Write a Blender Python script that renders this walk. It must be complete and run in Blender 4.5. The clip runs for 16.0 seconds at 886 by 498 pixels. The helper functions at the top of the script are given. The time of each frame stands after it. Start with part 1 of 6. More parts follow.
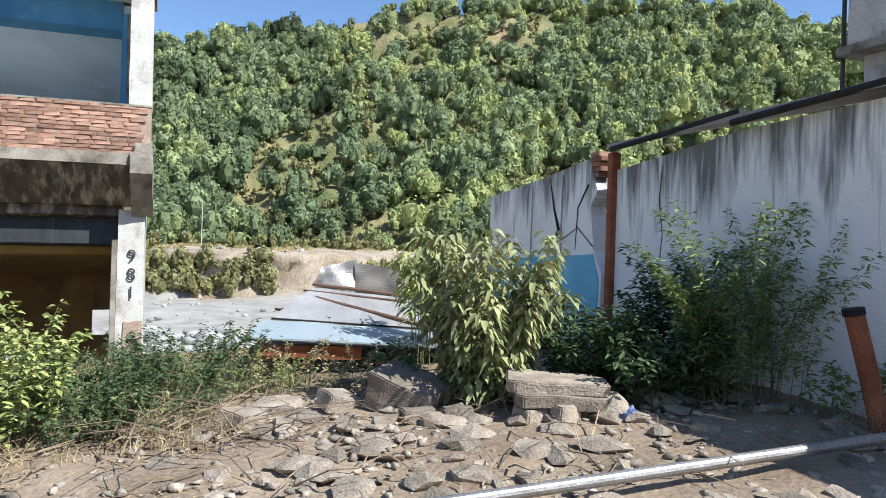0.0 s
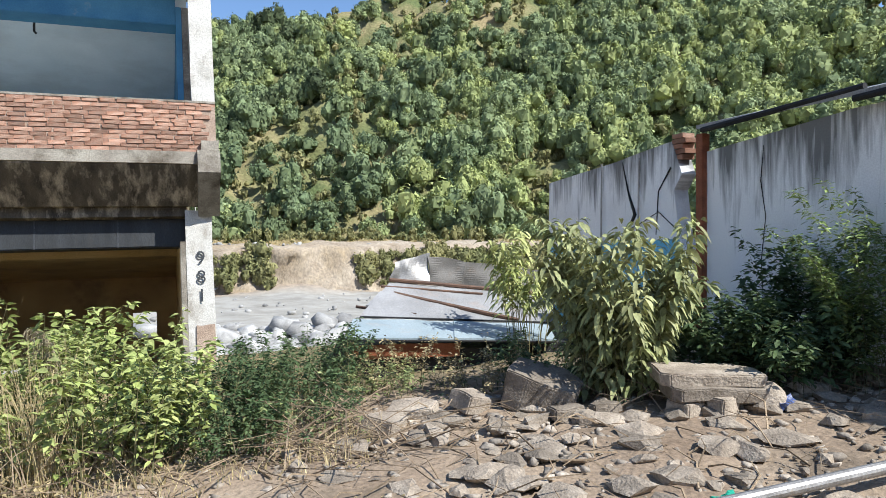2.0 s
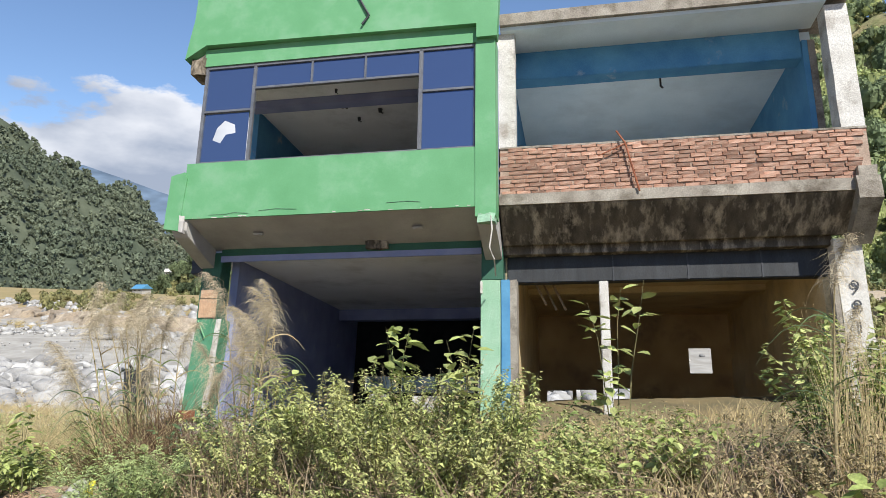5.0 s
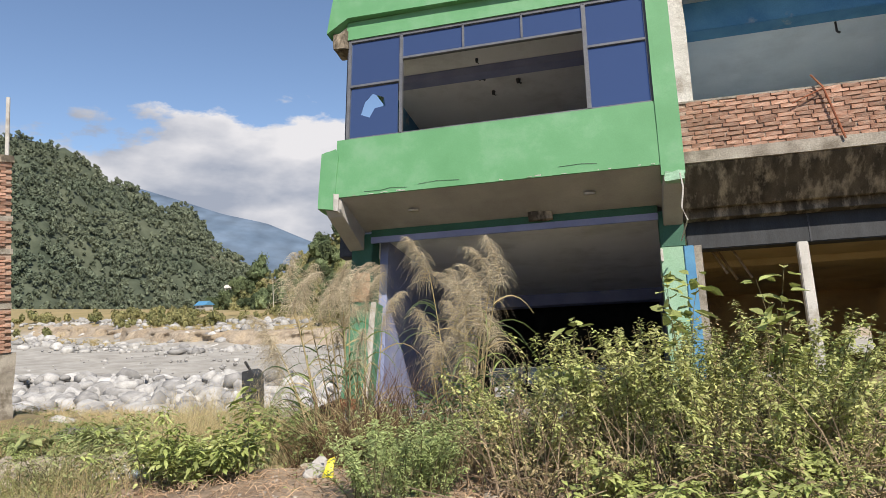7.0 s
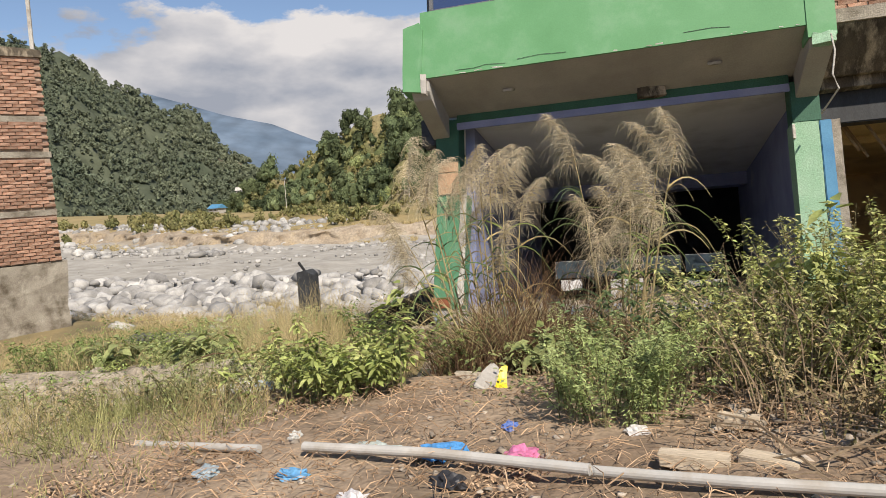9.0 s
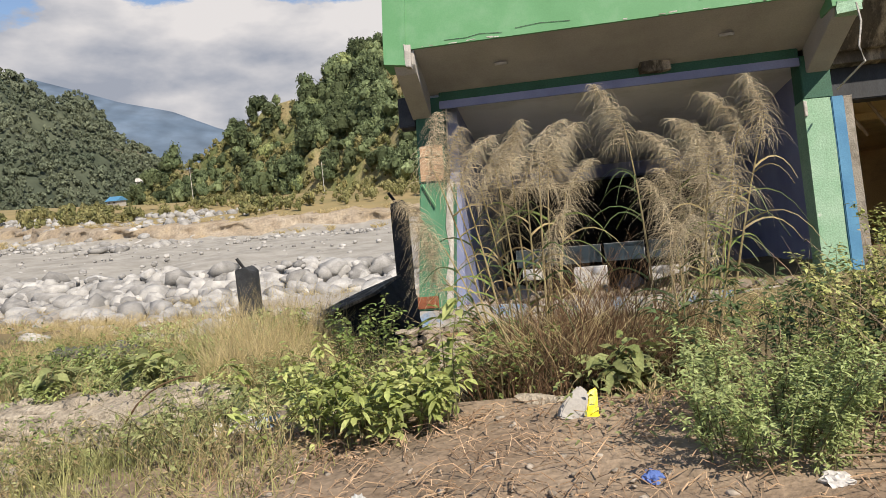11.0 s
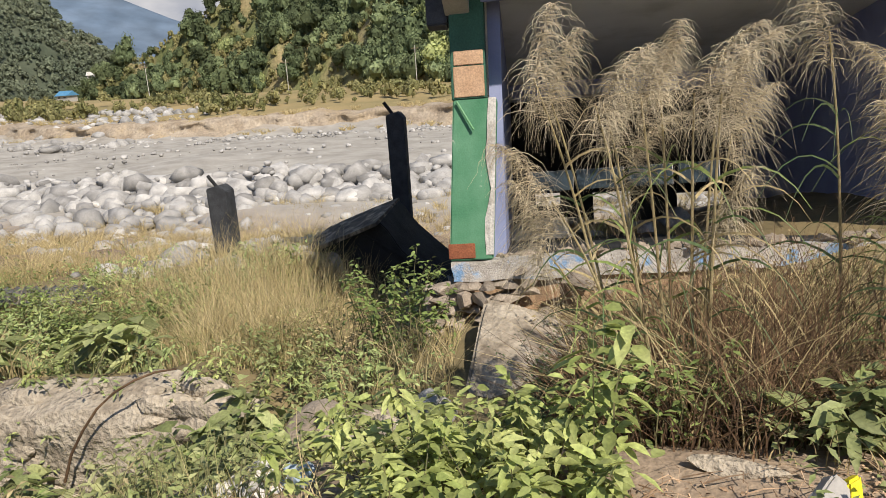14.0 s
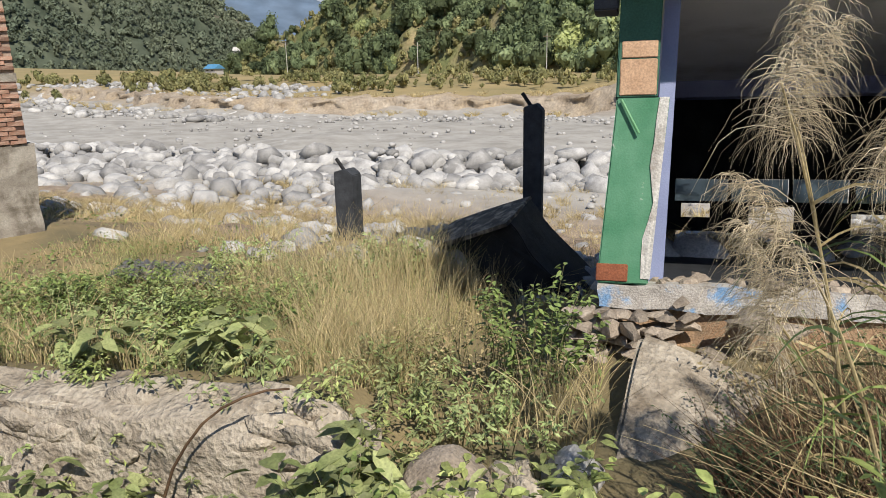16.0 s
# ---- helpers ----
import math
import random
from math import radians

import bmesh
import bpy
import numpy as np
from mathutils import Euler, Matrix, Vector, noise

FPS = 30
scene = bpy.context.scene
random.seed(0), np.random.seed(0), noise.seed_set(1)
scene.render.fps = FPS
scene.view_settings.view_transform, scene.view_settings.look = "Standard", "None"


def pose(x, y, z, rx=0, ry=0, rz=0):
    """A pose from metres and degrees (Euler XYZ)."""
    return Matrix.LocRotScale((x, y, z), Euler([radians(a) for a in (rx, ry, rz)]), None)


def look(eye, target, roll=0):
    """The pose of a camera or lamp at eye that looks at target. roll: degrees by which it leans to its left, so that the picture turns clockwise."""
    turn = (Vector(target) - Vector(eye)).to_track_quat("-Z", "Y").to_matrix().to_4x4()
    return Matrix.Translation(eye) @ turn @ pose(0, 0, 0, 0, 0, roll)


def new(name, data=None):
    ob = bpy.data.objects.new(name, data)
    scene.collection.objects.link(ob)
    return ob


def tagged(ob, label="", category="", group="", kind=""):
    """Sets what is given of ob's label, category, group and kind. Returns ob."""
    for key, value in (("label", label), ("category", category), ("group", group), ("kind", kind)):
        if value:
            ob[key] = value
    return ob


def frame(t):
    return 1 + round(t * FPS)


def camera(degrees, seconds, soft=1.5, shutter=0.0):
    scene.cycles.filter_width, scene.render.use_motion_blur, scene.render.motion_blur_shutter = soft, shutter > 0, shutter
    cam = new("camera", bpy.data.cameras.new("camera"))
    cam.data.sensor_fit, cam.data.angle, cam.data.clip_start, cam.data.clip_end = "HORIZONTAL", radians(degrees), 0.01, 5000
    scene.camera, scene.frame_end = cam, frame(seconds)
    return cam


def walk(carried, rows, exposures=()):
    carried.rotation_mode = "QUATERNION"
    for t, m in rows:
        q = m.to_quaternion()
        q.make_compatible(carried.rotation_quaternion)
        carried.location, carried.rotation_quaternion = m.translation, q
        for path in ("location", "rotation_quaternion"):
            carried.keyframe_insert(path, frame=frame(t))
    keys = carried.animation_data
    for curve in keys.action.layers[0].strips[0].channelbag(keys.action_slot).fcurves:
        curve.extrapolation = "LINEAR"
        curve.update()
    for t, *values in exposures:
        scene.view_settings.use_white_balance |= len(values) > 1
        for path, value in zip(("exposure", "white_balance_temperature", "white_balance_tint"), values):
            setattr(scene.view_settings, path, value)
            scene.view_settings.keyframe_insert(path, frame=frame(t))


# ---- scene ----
cam = camera(65.9, 16.0, soft=0.8)
PATH = [
    (0, (10.167, -10.770, 2.214), (11.245, -7.971, 2.228), 1.83),
    (0.5, (9.949, -10.495, 2.242), (10.985, -7.679, 2.236), 0.84),
    (1, (9.646, -10.340, 2.273), (10.691, -7.528, 2.232), 0.04),
    (1.5, (9.360, -10.257, 2.301), (10.447, -7.462, 2.240), -0.47),
    (2, (9.110, -10.105, 2.248), (10.230, -7.322, 2.208), -0.27),
    (2.5, (8.738, -10.003, 2.237), (9.641, -7.142, 2.200), 0.15),
    (3, (8.214, -10.007, 2.187), (8.649, -7.040, 2.098), -0.21),
    (3.5, (7.548, -10.007, 2.168), (7.398, -7.019, 1.946), -1.80),
    (4, (7.013, -10.056, 2.175), (6.504, -7.108, 1.950), -2.31),
    (4.2, (6.799, -10.079, 2.164), (6.265, -7.131, 2.009), -1.41),
    (6.3, (4.497, -9.916, 1.578), (3.854, -7.016, 1.997), -0.31),
    (6.5, (4.343, -9.871, 1.558), (3.652, -6.973, 1.908), -0.92),
    (7, (4.049, -9.765, 1.533), (3.272, -6.876, 1.761), -2.33),
    (7.5, (3.718, -9.679, 1.541), (2.922, -6.788, 1.643), -2.84),
    (8, (3.355, -9.614, 1.549), (2.535, -6.728, 1.519), -3.14),
    (8.5, (3.008, -9.443, 1.530), (2.168, -6.567, 1.383), -3.64),
    (9, (2.667, -9.301, 1.530), (1.829, -6.429, 1.307), -4.04),
    (9.2, (2.519, -9.247, 1.532), (1.692, -6.374, 1.287), -4.14),
    (11.5, (1.326, -8.285, 1.634), (0.931, -5.329, 1.306), -5.20),
    (12, (1.116, -8.002, 1.689), (0.758, -5.047, 1.315), -5.40),
    (12.5, (0.874, -7.734, 1.741), (0.570, -4.784, 1.290), -5.29),
    (13, (0.803, -7.438, 1.737), (0.532, -4.499, 1.198), -5.09),
    (13.5, (0.758, -7.122, 1.779), (0.476, -4.202, 1.149), -4.28),
    (14, (0.574, -6.927, 1.778), (0.231, -4.038, 1.048), -3.68),
    (14.5, (0.481, -6.702, 1.798), (0.010, -3.853, 0.982), -2.98),
    (15, (0.437, -6.475, 1.828), (-0.199, -3.668, 0.982), -2.28),
    (15.5, (0.337, -6.329, 1.811), (-0.439, -3.549, 0.995), -1.60),
    (16, (0.200, -6.208, 1.813), (-0.625, -3.426, 1.051), -1.11),
]
walk(cam, [(t, look(e, g, r)) for t, e, g, r in PATH], ((0.0, 0.68, 5850, 9), (2.5, 0.62, 5950, 9), (6.3, 0.40, 6450, 12), (9.0, 0.23, 6950, 13), (12.0, 0.23, 6900, 13), (14.0, 0.20, 6800, 13), (16.0, 0.18, 6500, 12)))

# ---- world and sun ----
SUN_TO = Vector((0.41, -0.52, 0.76)).normalized()
world = bpy.data.worlds.new("sky")
scene.world = world
world.use_nodes = True
wn, wl = world.node_tree.nodes, world.node_tree.links
wn.clear()
sky = wn.new("ShaderNodeTexSky")
sky.sky_type, sky.sun_disc = "NISHITA", False
sky.sun_elevation = math.asin(SUN_TO.z)
sky.sun_rotation = math.atan2(SUN_TO.x, SUN_TO.y)
sky.altitude, sky.air_density, sky.dust_density, sky.ozone_density = 900, 1.0, 0.3, 2.5
w_coord = wn.new("ShaderNodeTexCoord")
w_map = wn.new("ShaderNodeMapping")
w_map.inputs["Scale"].default_value = (1, 1, 2.3)
w_map.inputs["Location"].default_value = (0.35, 0.1, 0.12)
w_noise = wn.new("ShaderNodeTexNoise")
w_noise.inputs["Scale"].default_value, w_noise.inputs["Detail"].default_value = 2.6, 9
w_noise.inputs["Roughness"].default_value = 0.6
w_sep = wn.new("ShaderNodeSeparateXYZ")
w_fall = wn.new("ShaderNodeMapRange")
w_fall.inputs["From Min"].default_value, w_fall.inputs["From Max"].default_value = 0.13, 0.40
w_fall.inputs["To Min"].default_value, w_fall.inputs["To Max"].default_value = 0.26, -0.28
w_add = wn.new("ShaderNodeMath")
w_ramp = wn.new("ShaderNodeValToRGB")
w_ramp.color_ramp.elements[0].position, w_ramp.color_ramp.elements[1].position = 0.485, 0.525
w_mix = wn.new("ShaderNodeMixRGB")
w_shade = wn.new("ShaderNodeTexNoise")
w_shade.inputs["Scale"].default_value, w_shade.inputs["Detail"].default_value = 5, 9
w_cloud = wn.new("ShaderNodeValToRGB")
w_cloud.color_ramp.elements[0].color, w_cloud.color_ramp.elements[1].color = (2.6, 2.95, 3.6, 1), (5.7, 5.75, 5.9, 1)
w_cloud.color_ramp.elements[0].position, w_cloud.color_ramp.elements[1].position = 0.38, 0.60
w_bg, w_out = wn.new("ShaderNodeBackground"), wn.new("ShaderNodeOutputWorld")
wl.new(w_coord.outputs["Generated"], w_map.inputs[0])
wl.new(w_map.outputs[0], w_noise.inputs["Vector"])
wl.new(w_map.outputs[0], w_shade.inputs["Vector"])
wl.new(w_coord.outputs["Generated"], w_sep.inputs[0])
wl.new(w_sep.outputs["Z"], w_fall.inputs["Value"])
wl.new(w_noise.outputs["Fac"], w_add.inputs[0])
wl.new(w_fall.outputs[0], w_add.inputs[1])
wl.new(w_add.outputs[0], w_ramp.inputs[0])
wl.new(w_ramp.outputs[0], w_mix.inputs[0])
wl.new(sky.outputs[0], w_mix.inputs[1])
wl.new(w_shade.outputs["Fac"], w_cloud.inputs[0])
wl.new(w_cloud.outputs[0], w_mix.inputs[2])
wl.new(w_mix.outputs[0], w_bg.inputs["Color"])
wl.new(w_bg.outputs[0], w_out.inputs["Surface"])
w_bg.inputs["Strength"].default_value = 0.113
sun = new("sun", bpy.data.lights.new("sun", "SUN"))
sun.data.energy, sun.data.angle, sun.data.color = 4.75, radians(0.55), (1.0, 0.945, 0.85)
sun.matrix_world = look(SUN_TO * 50, (0, 0, 0))

# ---- materials ----


def mat(name, a, b, scale=6.0, rough=0.85, bump=0.3, metal=0.0, fine=60.0, stretch=(1, 1, 1), stain=None, stain_scale=1.2, island=0.0, per_object=0.0,
        stain_at=(0.52, 0.68), translucent=0.0, spec=0.35, bump_dist=0.02, speck=0.25):
    """A weathered surface: two colours mixed by coarse noise, fine grain, an optional stain colour, and relief."""
    m = bpy.data.materials.new(name)
    m.use_nodes = True
    n, l = m.node_tree.nodes, m.node_tree.links
    bs = n["Principled BSDF"]
    bs.inputs["Roughness"].default_value, bs.inputs["Metallic"].default_value = rough, metal
    bs.inputs["Specular IOR Level"].default_value = spec
    tc, mp = n.new("ShaderNodeTexCoord"), n.new("ShaderNodeMapping")
    mp.inputs["Scale"].default_value = stretch
    l.new(tc.outputs["Object"], mp.inputs[0])
    n1, n2 = n.new("ShaderNodeTexNoise"), n.new("ShaderNodeTexNoise")
    n1.inputs["Scale"].default_value, n1.inputs["Detail"].default_value = scale, 8
    n2.inputs["Scale"].default_value, n2.inputs["Detail"].default_value = fine, 5
    for k in (n1, n2):
        l.new(mp.outputs[0], k.inputs["Vector"])
    mix = n.new("ShaderNodeValToRGB")
    mix.color_ramp.elements[0].color, mix.color_ramp.elements[1].color = (*a, 1), (*b, 1)
    mix.color_ramp.elements[0].position, mix.color_ramp.elements[1].position = 0.32, 0.68
    l.new(n1.outputs["Fac"], mix.inputs[0])
    grain = n.new("ShaderNodeMapRange")
    grain.inputs["From Min"].default_value, grain.inputs["From Max"].default_value = 0.3, 0.7
    grain.inputs["To Min"].default_value, grain.inputs["To Max"].default_value = 1 - speck, 1 + 0.9 * speck
    l.new(n2.outputs["Fac"], grain.inputs["Value"])
    value = grain.outputs[0]
    for amount, node, socket in ((island, "ShaderNodeNewGeometry", "Random Per Island"), (per_object, "ShaderNodeObjectInfo", "Random")):
        if amount:
            src, rng, mul = n.new(node), n.new("ShaderNodeMapRange"), n.new("ShaderNodeMath")
            rng.inputs["To Min"].default_value, rng.inputs["To Max"].default_value = 1 - amount, 1 + amount
            mul.operation = "MULTIPLY"
            l.new(src.outputs[socket], rng.inputs["Value"])
            l.new(value, mul.inputs[0])
            l.new(rng.outputs[0], mul.inputs[1])
            value = mul.outputs[0]
    colour = mix.outputs[0]
    if stain:
        n3, r3, mx = n.new("ShaderNodeTexNoise"), n.new("ShaderNodeValToRGB"), n.new("ShaderNodeMixRGB")
        n3.inputs["Scale"].default_value, n3.inputs["Detail"].default_value = stain_scale, 9
        n3.inputs["Roughness"].default_value = 0.65
        l.new(mp.outputs[0], n3.inputs["Vector"])
        r3.color_ramp.elements[0].position, r3.color_ramp.elements[1].position = stain_at
        l.new(n3.outputs["Fac"], r3.inputs[0])
        l.new(r3.outputs[0], mx.inputs[0])
        l.new(colour, mx.inputs[1])
        mx.inputs[2].default_value = (*stain, 1)
        colour = mx.outputs[0]
    hsv = n.new("ShaderNodeHueSaturation")
    l.new(colour, hsv.inputs["Color"])
    l.new(value, hsv.inputs["Value"])
    l.new(hsv.outputs[0], bs.inputs["Base Color"])
    if bump:
        bp = n.new("ShaderNodeBump")
        bp.inputs["Strength"].default_value, bp.inputs["Distance"].default_value = bump, bump_dist
        l.new(n2.outputs["Fac"], bp.inputs["Height"])
        l.new(bp.outputs[0], bs.inputs["Normal"])
    if translucent:
        tr, sh = n.new("ShaderNodeBsdfTranslucent"), n.new("ShaderNodeMixShader")
        l.new(hsv.outputs[0], tr.inputs["Color"])
        sh.inputs[0].default_value = translucent
        l.new(bs.outputs[0], sh.inputs[1])
        l.new(tr.outputs[0], sh.inputs[2])
        l.new(sh.outputs[0], n["Material Output"].inputs["Surface"])
    return m


def tinted(m):
    """Gives every tree its own green from the crown's tint value, which also carries haze brightness painted in
    eastward.
    """
    n, l = m.node_tree.nodes, m.node_tree.links
    hsv = next(k for k in n if k.type == "HUE_SAT")
    old = hsv.inputs["Color"].links[0].from_socket
    at, rp, mx = n.new("ShaderNodeAttribute"), n.new("ShaderNodeValToRGB"), n.new("ShaderNodeMixRGB")
    at.attribute_name = "tint"
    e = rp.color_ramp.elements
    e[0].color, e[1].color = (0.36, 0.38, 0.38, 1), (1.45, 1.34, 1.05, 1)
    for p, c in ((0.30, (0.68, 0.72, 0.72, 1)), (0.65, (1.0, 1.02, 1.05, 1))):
        e.new(p).color = c
    mx.blend_type = "MULTIPLY"
    mx.inputs[0].default_value = 1.0
    l.new(at.outputs["Fac"], rp.inputs[0])
    l.new(old, mx.inputs[1])
    l.new(rp.outputs[0], mx.inputs[2])
    l.new(mx.outputs[0], hsv.inputs["Color"])
    return m


def run_down(m):
    """Black mould that has run down a wall from its top edge in uneven streaks."""
    n, l = m.node_tree.nodes, m.node_tree.links
    hsv = next(k for k in n if k.type == "HUE_SAT")
    old = hsv.inputs["Color"].links[0].from_socket
    tc, sep = n.new("ShaderNodeTexCoord"), n.new("ShaderNodeSeparateXYZ")
    l.new(tc.outputs["Object"], sep.inputs[0])
    total = None
    for scale, weight in (((1, 9, 0.9), 0.55), ((1, 2.2, 0.5), 0.65), ((1, 26, 2.0), 0.30)):
        mp, nz, ml = n.new("ShaderNodeMapping"), n.new("ShaderNodeTexNoise"), n.new("ShaderNodeMath")
        mp.inputs["Scale"].default_value = scale
        nz.inputs["Scale"].default_value, nz.inputs["Detail"].default_value = 1.0, 6
        nz.inputs["Distortion"].default_value = 0.5
        l.new(tc.outputs["Object"], mp.inputs[0])
        l.new(mp.outputs[0], nz.inputs["Vector"])
        ml.operation = "MULTIPLY_ADD"
        ml.inputs[1].default_value = weight
        ml.inputs[2].default_value = 0.0
        l.new(nz.outputs["Fac"], ml.inputs[0])
        if total:
            l.new(total, ml.inputs[2])
        total = ml.outputs[0]
    high = n.new("ShaderNodeMapRange")
    high.inputs["From Min"].default_value, high.inputs["From Max"].default_value = 1.9, 3.5
    high.inputs["To Min"].default_value, high.inputs["To Max"].default_value = 0.0, 0.40
    add, rp, mx = n.new("ShaderNodeMath"), n.new("ShaderNodeValToRGB"), n.new("ShaderNodeMixRGB")
    l.new(sep.outputs["Z"], high.inputs["Value"])
    l.new(total, add.inputs[0])
    l.new(high.outputs[0], add.inputs[1])
    rp.color_ramp.elements[1].color = (0.85, 0.85, 0.85, 1)
    scale = n.new("ShaderNodeMath")
    scale.operation = "MULTIPLY"
    scale.inputs[1].default_value = 0.83
    l.new(add.outputs[0], scale.inputs[0])
    l.new(scale.outputs[0], rp.inputs[0])
    rp.color_ramp.elements[0].position, rp.color_ramp.elements[1].position = 0.82, 1.0
    l.new(rp.outputs[0], mx.inputs[0])
    l.new(old, mx.inputs[1])
    mx.inputs[2].default_value = (0.075, 0.075, 0.07, 1)
    l.new(mx.outputs[0], hsv.inputs["Color"])
    return m


M = {}
M["green"] = mat("green_paint", (0.105, 0.29, 0.125), (0.14, 0.35, 0.165), 1.5, 0.6, 0.05, stain=(0.19, 0.36, 0.21), stain_scale=1.5, stain_at=(0.5, 0.75), speck=0.05)
M["green_old"] = mat("worn_green_paint", (0.055, 0.20, 0.10), (0.12, 0.29, 0.17), 3, 0.65, 0.12, stain=(0.50, 0.52, 0.44), stain_scale=3.0, stain_at=(0.62, 0.66), speck=0.1)
M["green_pale"] = mat("faded_green_paint", (0.22, 0.40, 0.25), (0.32, 0.48, 0.34), 3, 0.65, 0.2, stain=(0.62, 0.64, 0.58), stain_scale=2.4, stain_at=(0.6, 0.64))
M["slab_edge"] = mat("flaking_painted_concrete", (0.32, 0.29, 0.25), (0.52, 0.485, 0.43), 6, 0.9, 0.6, stain=(0.18, 0.31, 0.48), stain_scale=1.6, stain_at=(0.54, 0.60))
M["dark_green"] = mat("dark_green_paint", (0.03, 0.10, 0.06), (0.04, 0.13, 0.08), 3, 0.6, 0.15)
M["white_old"] = mat("weathered_whitewash", (0.48, 0.46, 0.41), (0.62, 0.60, 0.55), 2.5, 0.85, 0.3, stain=(0.22, 0.18, 0.135), stain_scale=2.2, stain_at=(0.50, 0.72))
M["blue"] = mat("blue_paint", (0.06, 0.20, 0.36), (0.10, 0.28, 0.44), 2.5, 0.7, 0.15, stain=(0.30, 0.36, 0.40), stain_scale=2.0, stain_at=(0.6, 0.7), speck=0.08)
M["lavender"] = mat("pale_blue_wall_paint", (0.21, 0.235, 0.39), (0.29, 0.32, 0.48), 2.0, 0.75, 0.15, stain=(0.42, 0.42, 0.48), stain_scale=1.6, stain_at=(0.6, 0.75), speck=0.06)
M["plaster"] = mat("grey_plaster", (0.36, 0.34, 0.31), (0.46, 0.44, 0.40), 1.6, 0.9, 0.2, stain=(0.28, 0.26, 0.24), stain_scale=1.0, stain_at=(0.5, 0.8), speck=0.09)
M["ceiling"] = mat("limewashed_ceiling", (0.72, 0.73, 0.73), (0.80, 0.81, 0.81), 1.4, 0.9, 0.15, stain=(0.45, 0.45, 0.43), stain_scale=1.0, stain_at=(0.5, 0.8), speck=0.05)
M["pale_blue"] = mat("pale_blue_limewash", (0.60, 0.69, 0.72), (0.70, 0.78, 0.80), 1.4, 0.9, 0.15, stain=(0.50, 0.56, 0.57), stain_scale=1.0, stain_at=(0.5, 0.8), speck=0.05)
M["crumpled"] = mat("crumpled_dull_steel", (0.085, 0.078, 0.068), (0.165, 0.152, 0.135), 2, 0.65, 0.2, stain=(0.15, 0.105, 0.07), stain_scale=1.6)
M["ochre_wall"] = mat("ochre_wall", (0.58, 0.45, 0.24), (0.70, 0.57, 0.34), 1.8, 0.9, 0.2, stain=(0.44, 0.35, 0.22), stain_scale=1.1)
M["concrete"] = mat("raw_concrete", (0.24, 0.21, 0.17), (0.36, 0.33, 0.27), 3.5, 0.92, 0.5, stain=(0.10, 0.08, 0.055), stain_scale=2.4, stain_at=(0.48, 0.68))
# dark stained concrete; on the lintel the darkness paints shade
M["stain_and_shade"] = mat("stained_and_shaded_concrete", (0.05, 0.041, 0.031), (0.14, 0.115, 0.082), 3, 0.9, 0.4, stain=(0.40, 0.335, 0.245), stain_scale=2.6, stain_at=(0.49, 0.64), stretch=(2.2, 0.9, 0.9))
# also on the green house floor sheet, where it paints the room's shade
M["shutter"] = mat("dark_grey_shutter_and_room_shade", (0.018, 0.02, 0.021), (0.036, 0.039, 0.042), 2, 0.6, 0.15, stain=(0.03, 0.03, 0.03), stain_scale=3, stretch=(3, 1, 0.6))
M["brick"] = mat("fired_brick", (0.28, 0.135, 0.085), (0.43, 0.255, 0.175), 4, 0.95, 0.5, per_object=0.36, fine=90, stain=(0.36, 0.27, 0.21), stain_scale=4, stain_at=(0.48, 0.75))
M["mortar"] = mat("mortar", (0.31, 0.225, 0.165), (0.42, 0.32, 0.245), 5, 0.95, 0.6)
M["wall_grey"] = run_down(mat("stained_limewash", (0.86, 0.86, 0.86), (0.90, 0.90, 0.89), 0.9, 0.9, 0.1, stain=(0.70, 0.70, 0.69), stain_scale=0.7, stain_at=(0.50, 0.78), speck=0.08))
M["cyan"] = mat("sky_blue_wall_paint", (0.16, 0.46, 0.66), (0.24, 0.56, 0.76), 2, 0.8, 0.15, stain=(0.5, 0.6, 0.62), stain_scale=2.5, stain_at=(0.62, 0.72))
M["rust"] = mat("rust_red_steel", (0.20, 0.065, 0.03), (0.32, 0.11, 0.05), 6, 0.7, 0.25)
M["rust_dark"] = mat("dark_rusty_steel", (0.075, 0.045, 0.032), (0.15, 0.085, 0.055), 6, 0.75, 0.25)
M["steel"] = mat("galvanised_steel", (0.30, 0.285, 0.265), (0.42, 0.405, 0.385), 5, 0.55, 0.12, metal=0.85, stain=(0.30, 0.22, 0.14), stain_scale=4, stain_at=(0.6, 0.75))
M["sheet"] = mat("weathered_metal_sheet", (0.24, 0.235, 0.23), (0.34, 0.335, 0.33), 2, 0.55, 0.15, stain=(0.34, 0.27, 0.22), stain_scale=1.8, stain_at=(0.55, 0.8))
M["sheet_blue"] = mat("pale_blue_metal_sheet", (0.28, 0.34, 0.36), (0.36, 0.42, 0.44), 2, 0.5, 0.12, stain=(0.40, 0.36, 0.30), stain_scale=2.2, stain_at=(0.6, 0.8))
# near-black; paints shade on the rear wall and under the collapsed roof
M["dark"] = mat("black_surface_and_shade", (0.012, 0.012, 0.013), (0.03, 0.03, 0.03), 4, 0.75, 0.4)
M["post"] = mat("dark_stone_post", (0.03, 0.033, 0.036), (0.06, 0.064, 0.07), 5, 0.85, 0.4)
M["stone"] = mat("river_stone", (0.245, 0.237, 0.222), (0.47, 0.456, 0.425), 1.2, 0.9, 0.6, island=0.32, fine=30)
M["rubble"] = mat("dusty_rubble", (0.21, 0.17, 0.128), (0.385, 0.325, 0.255), 4, 0.95, 0.7, per_object=0.3, fine=50)
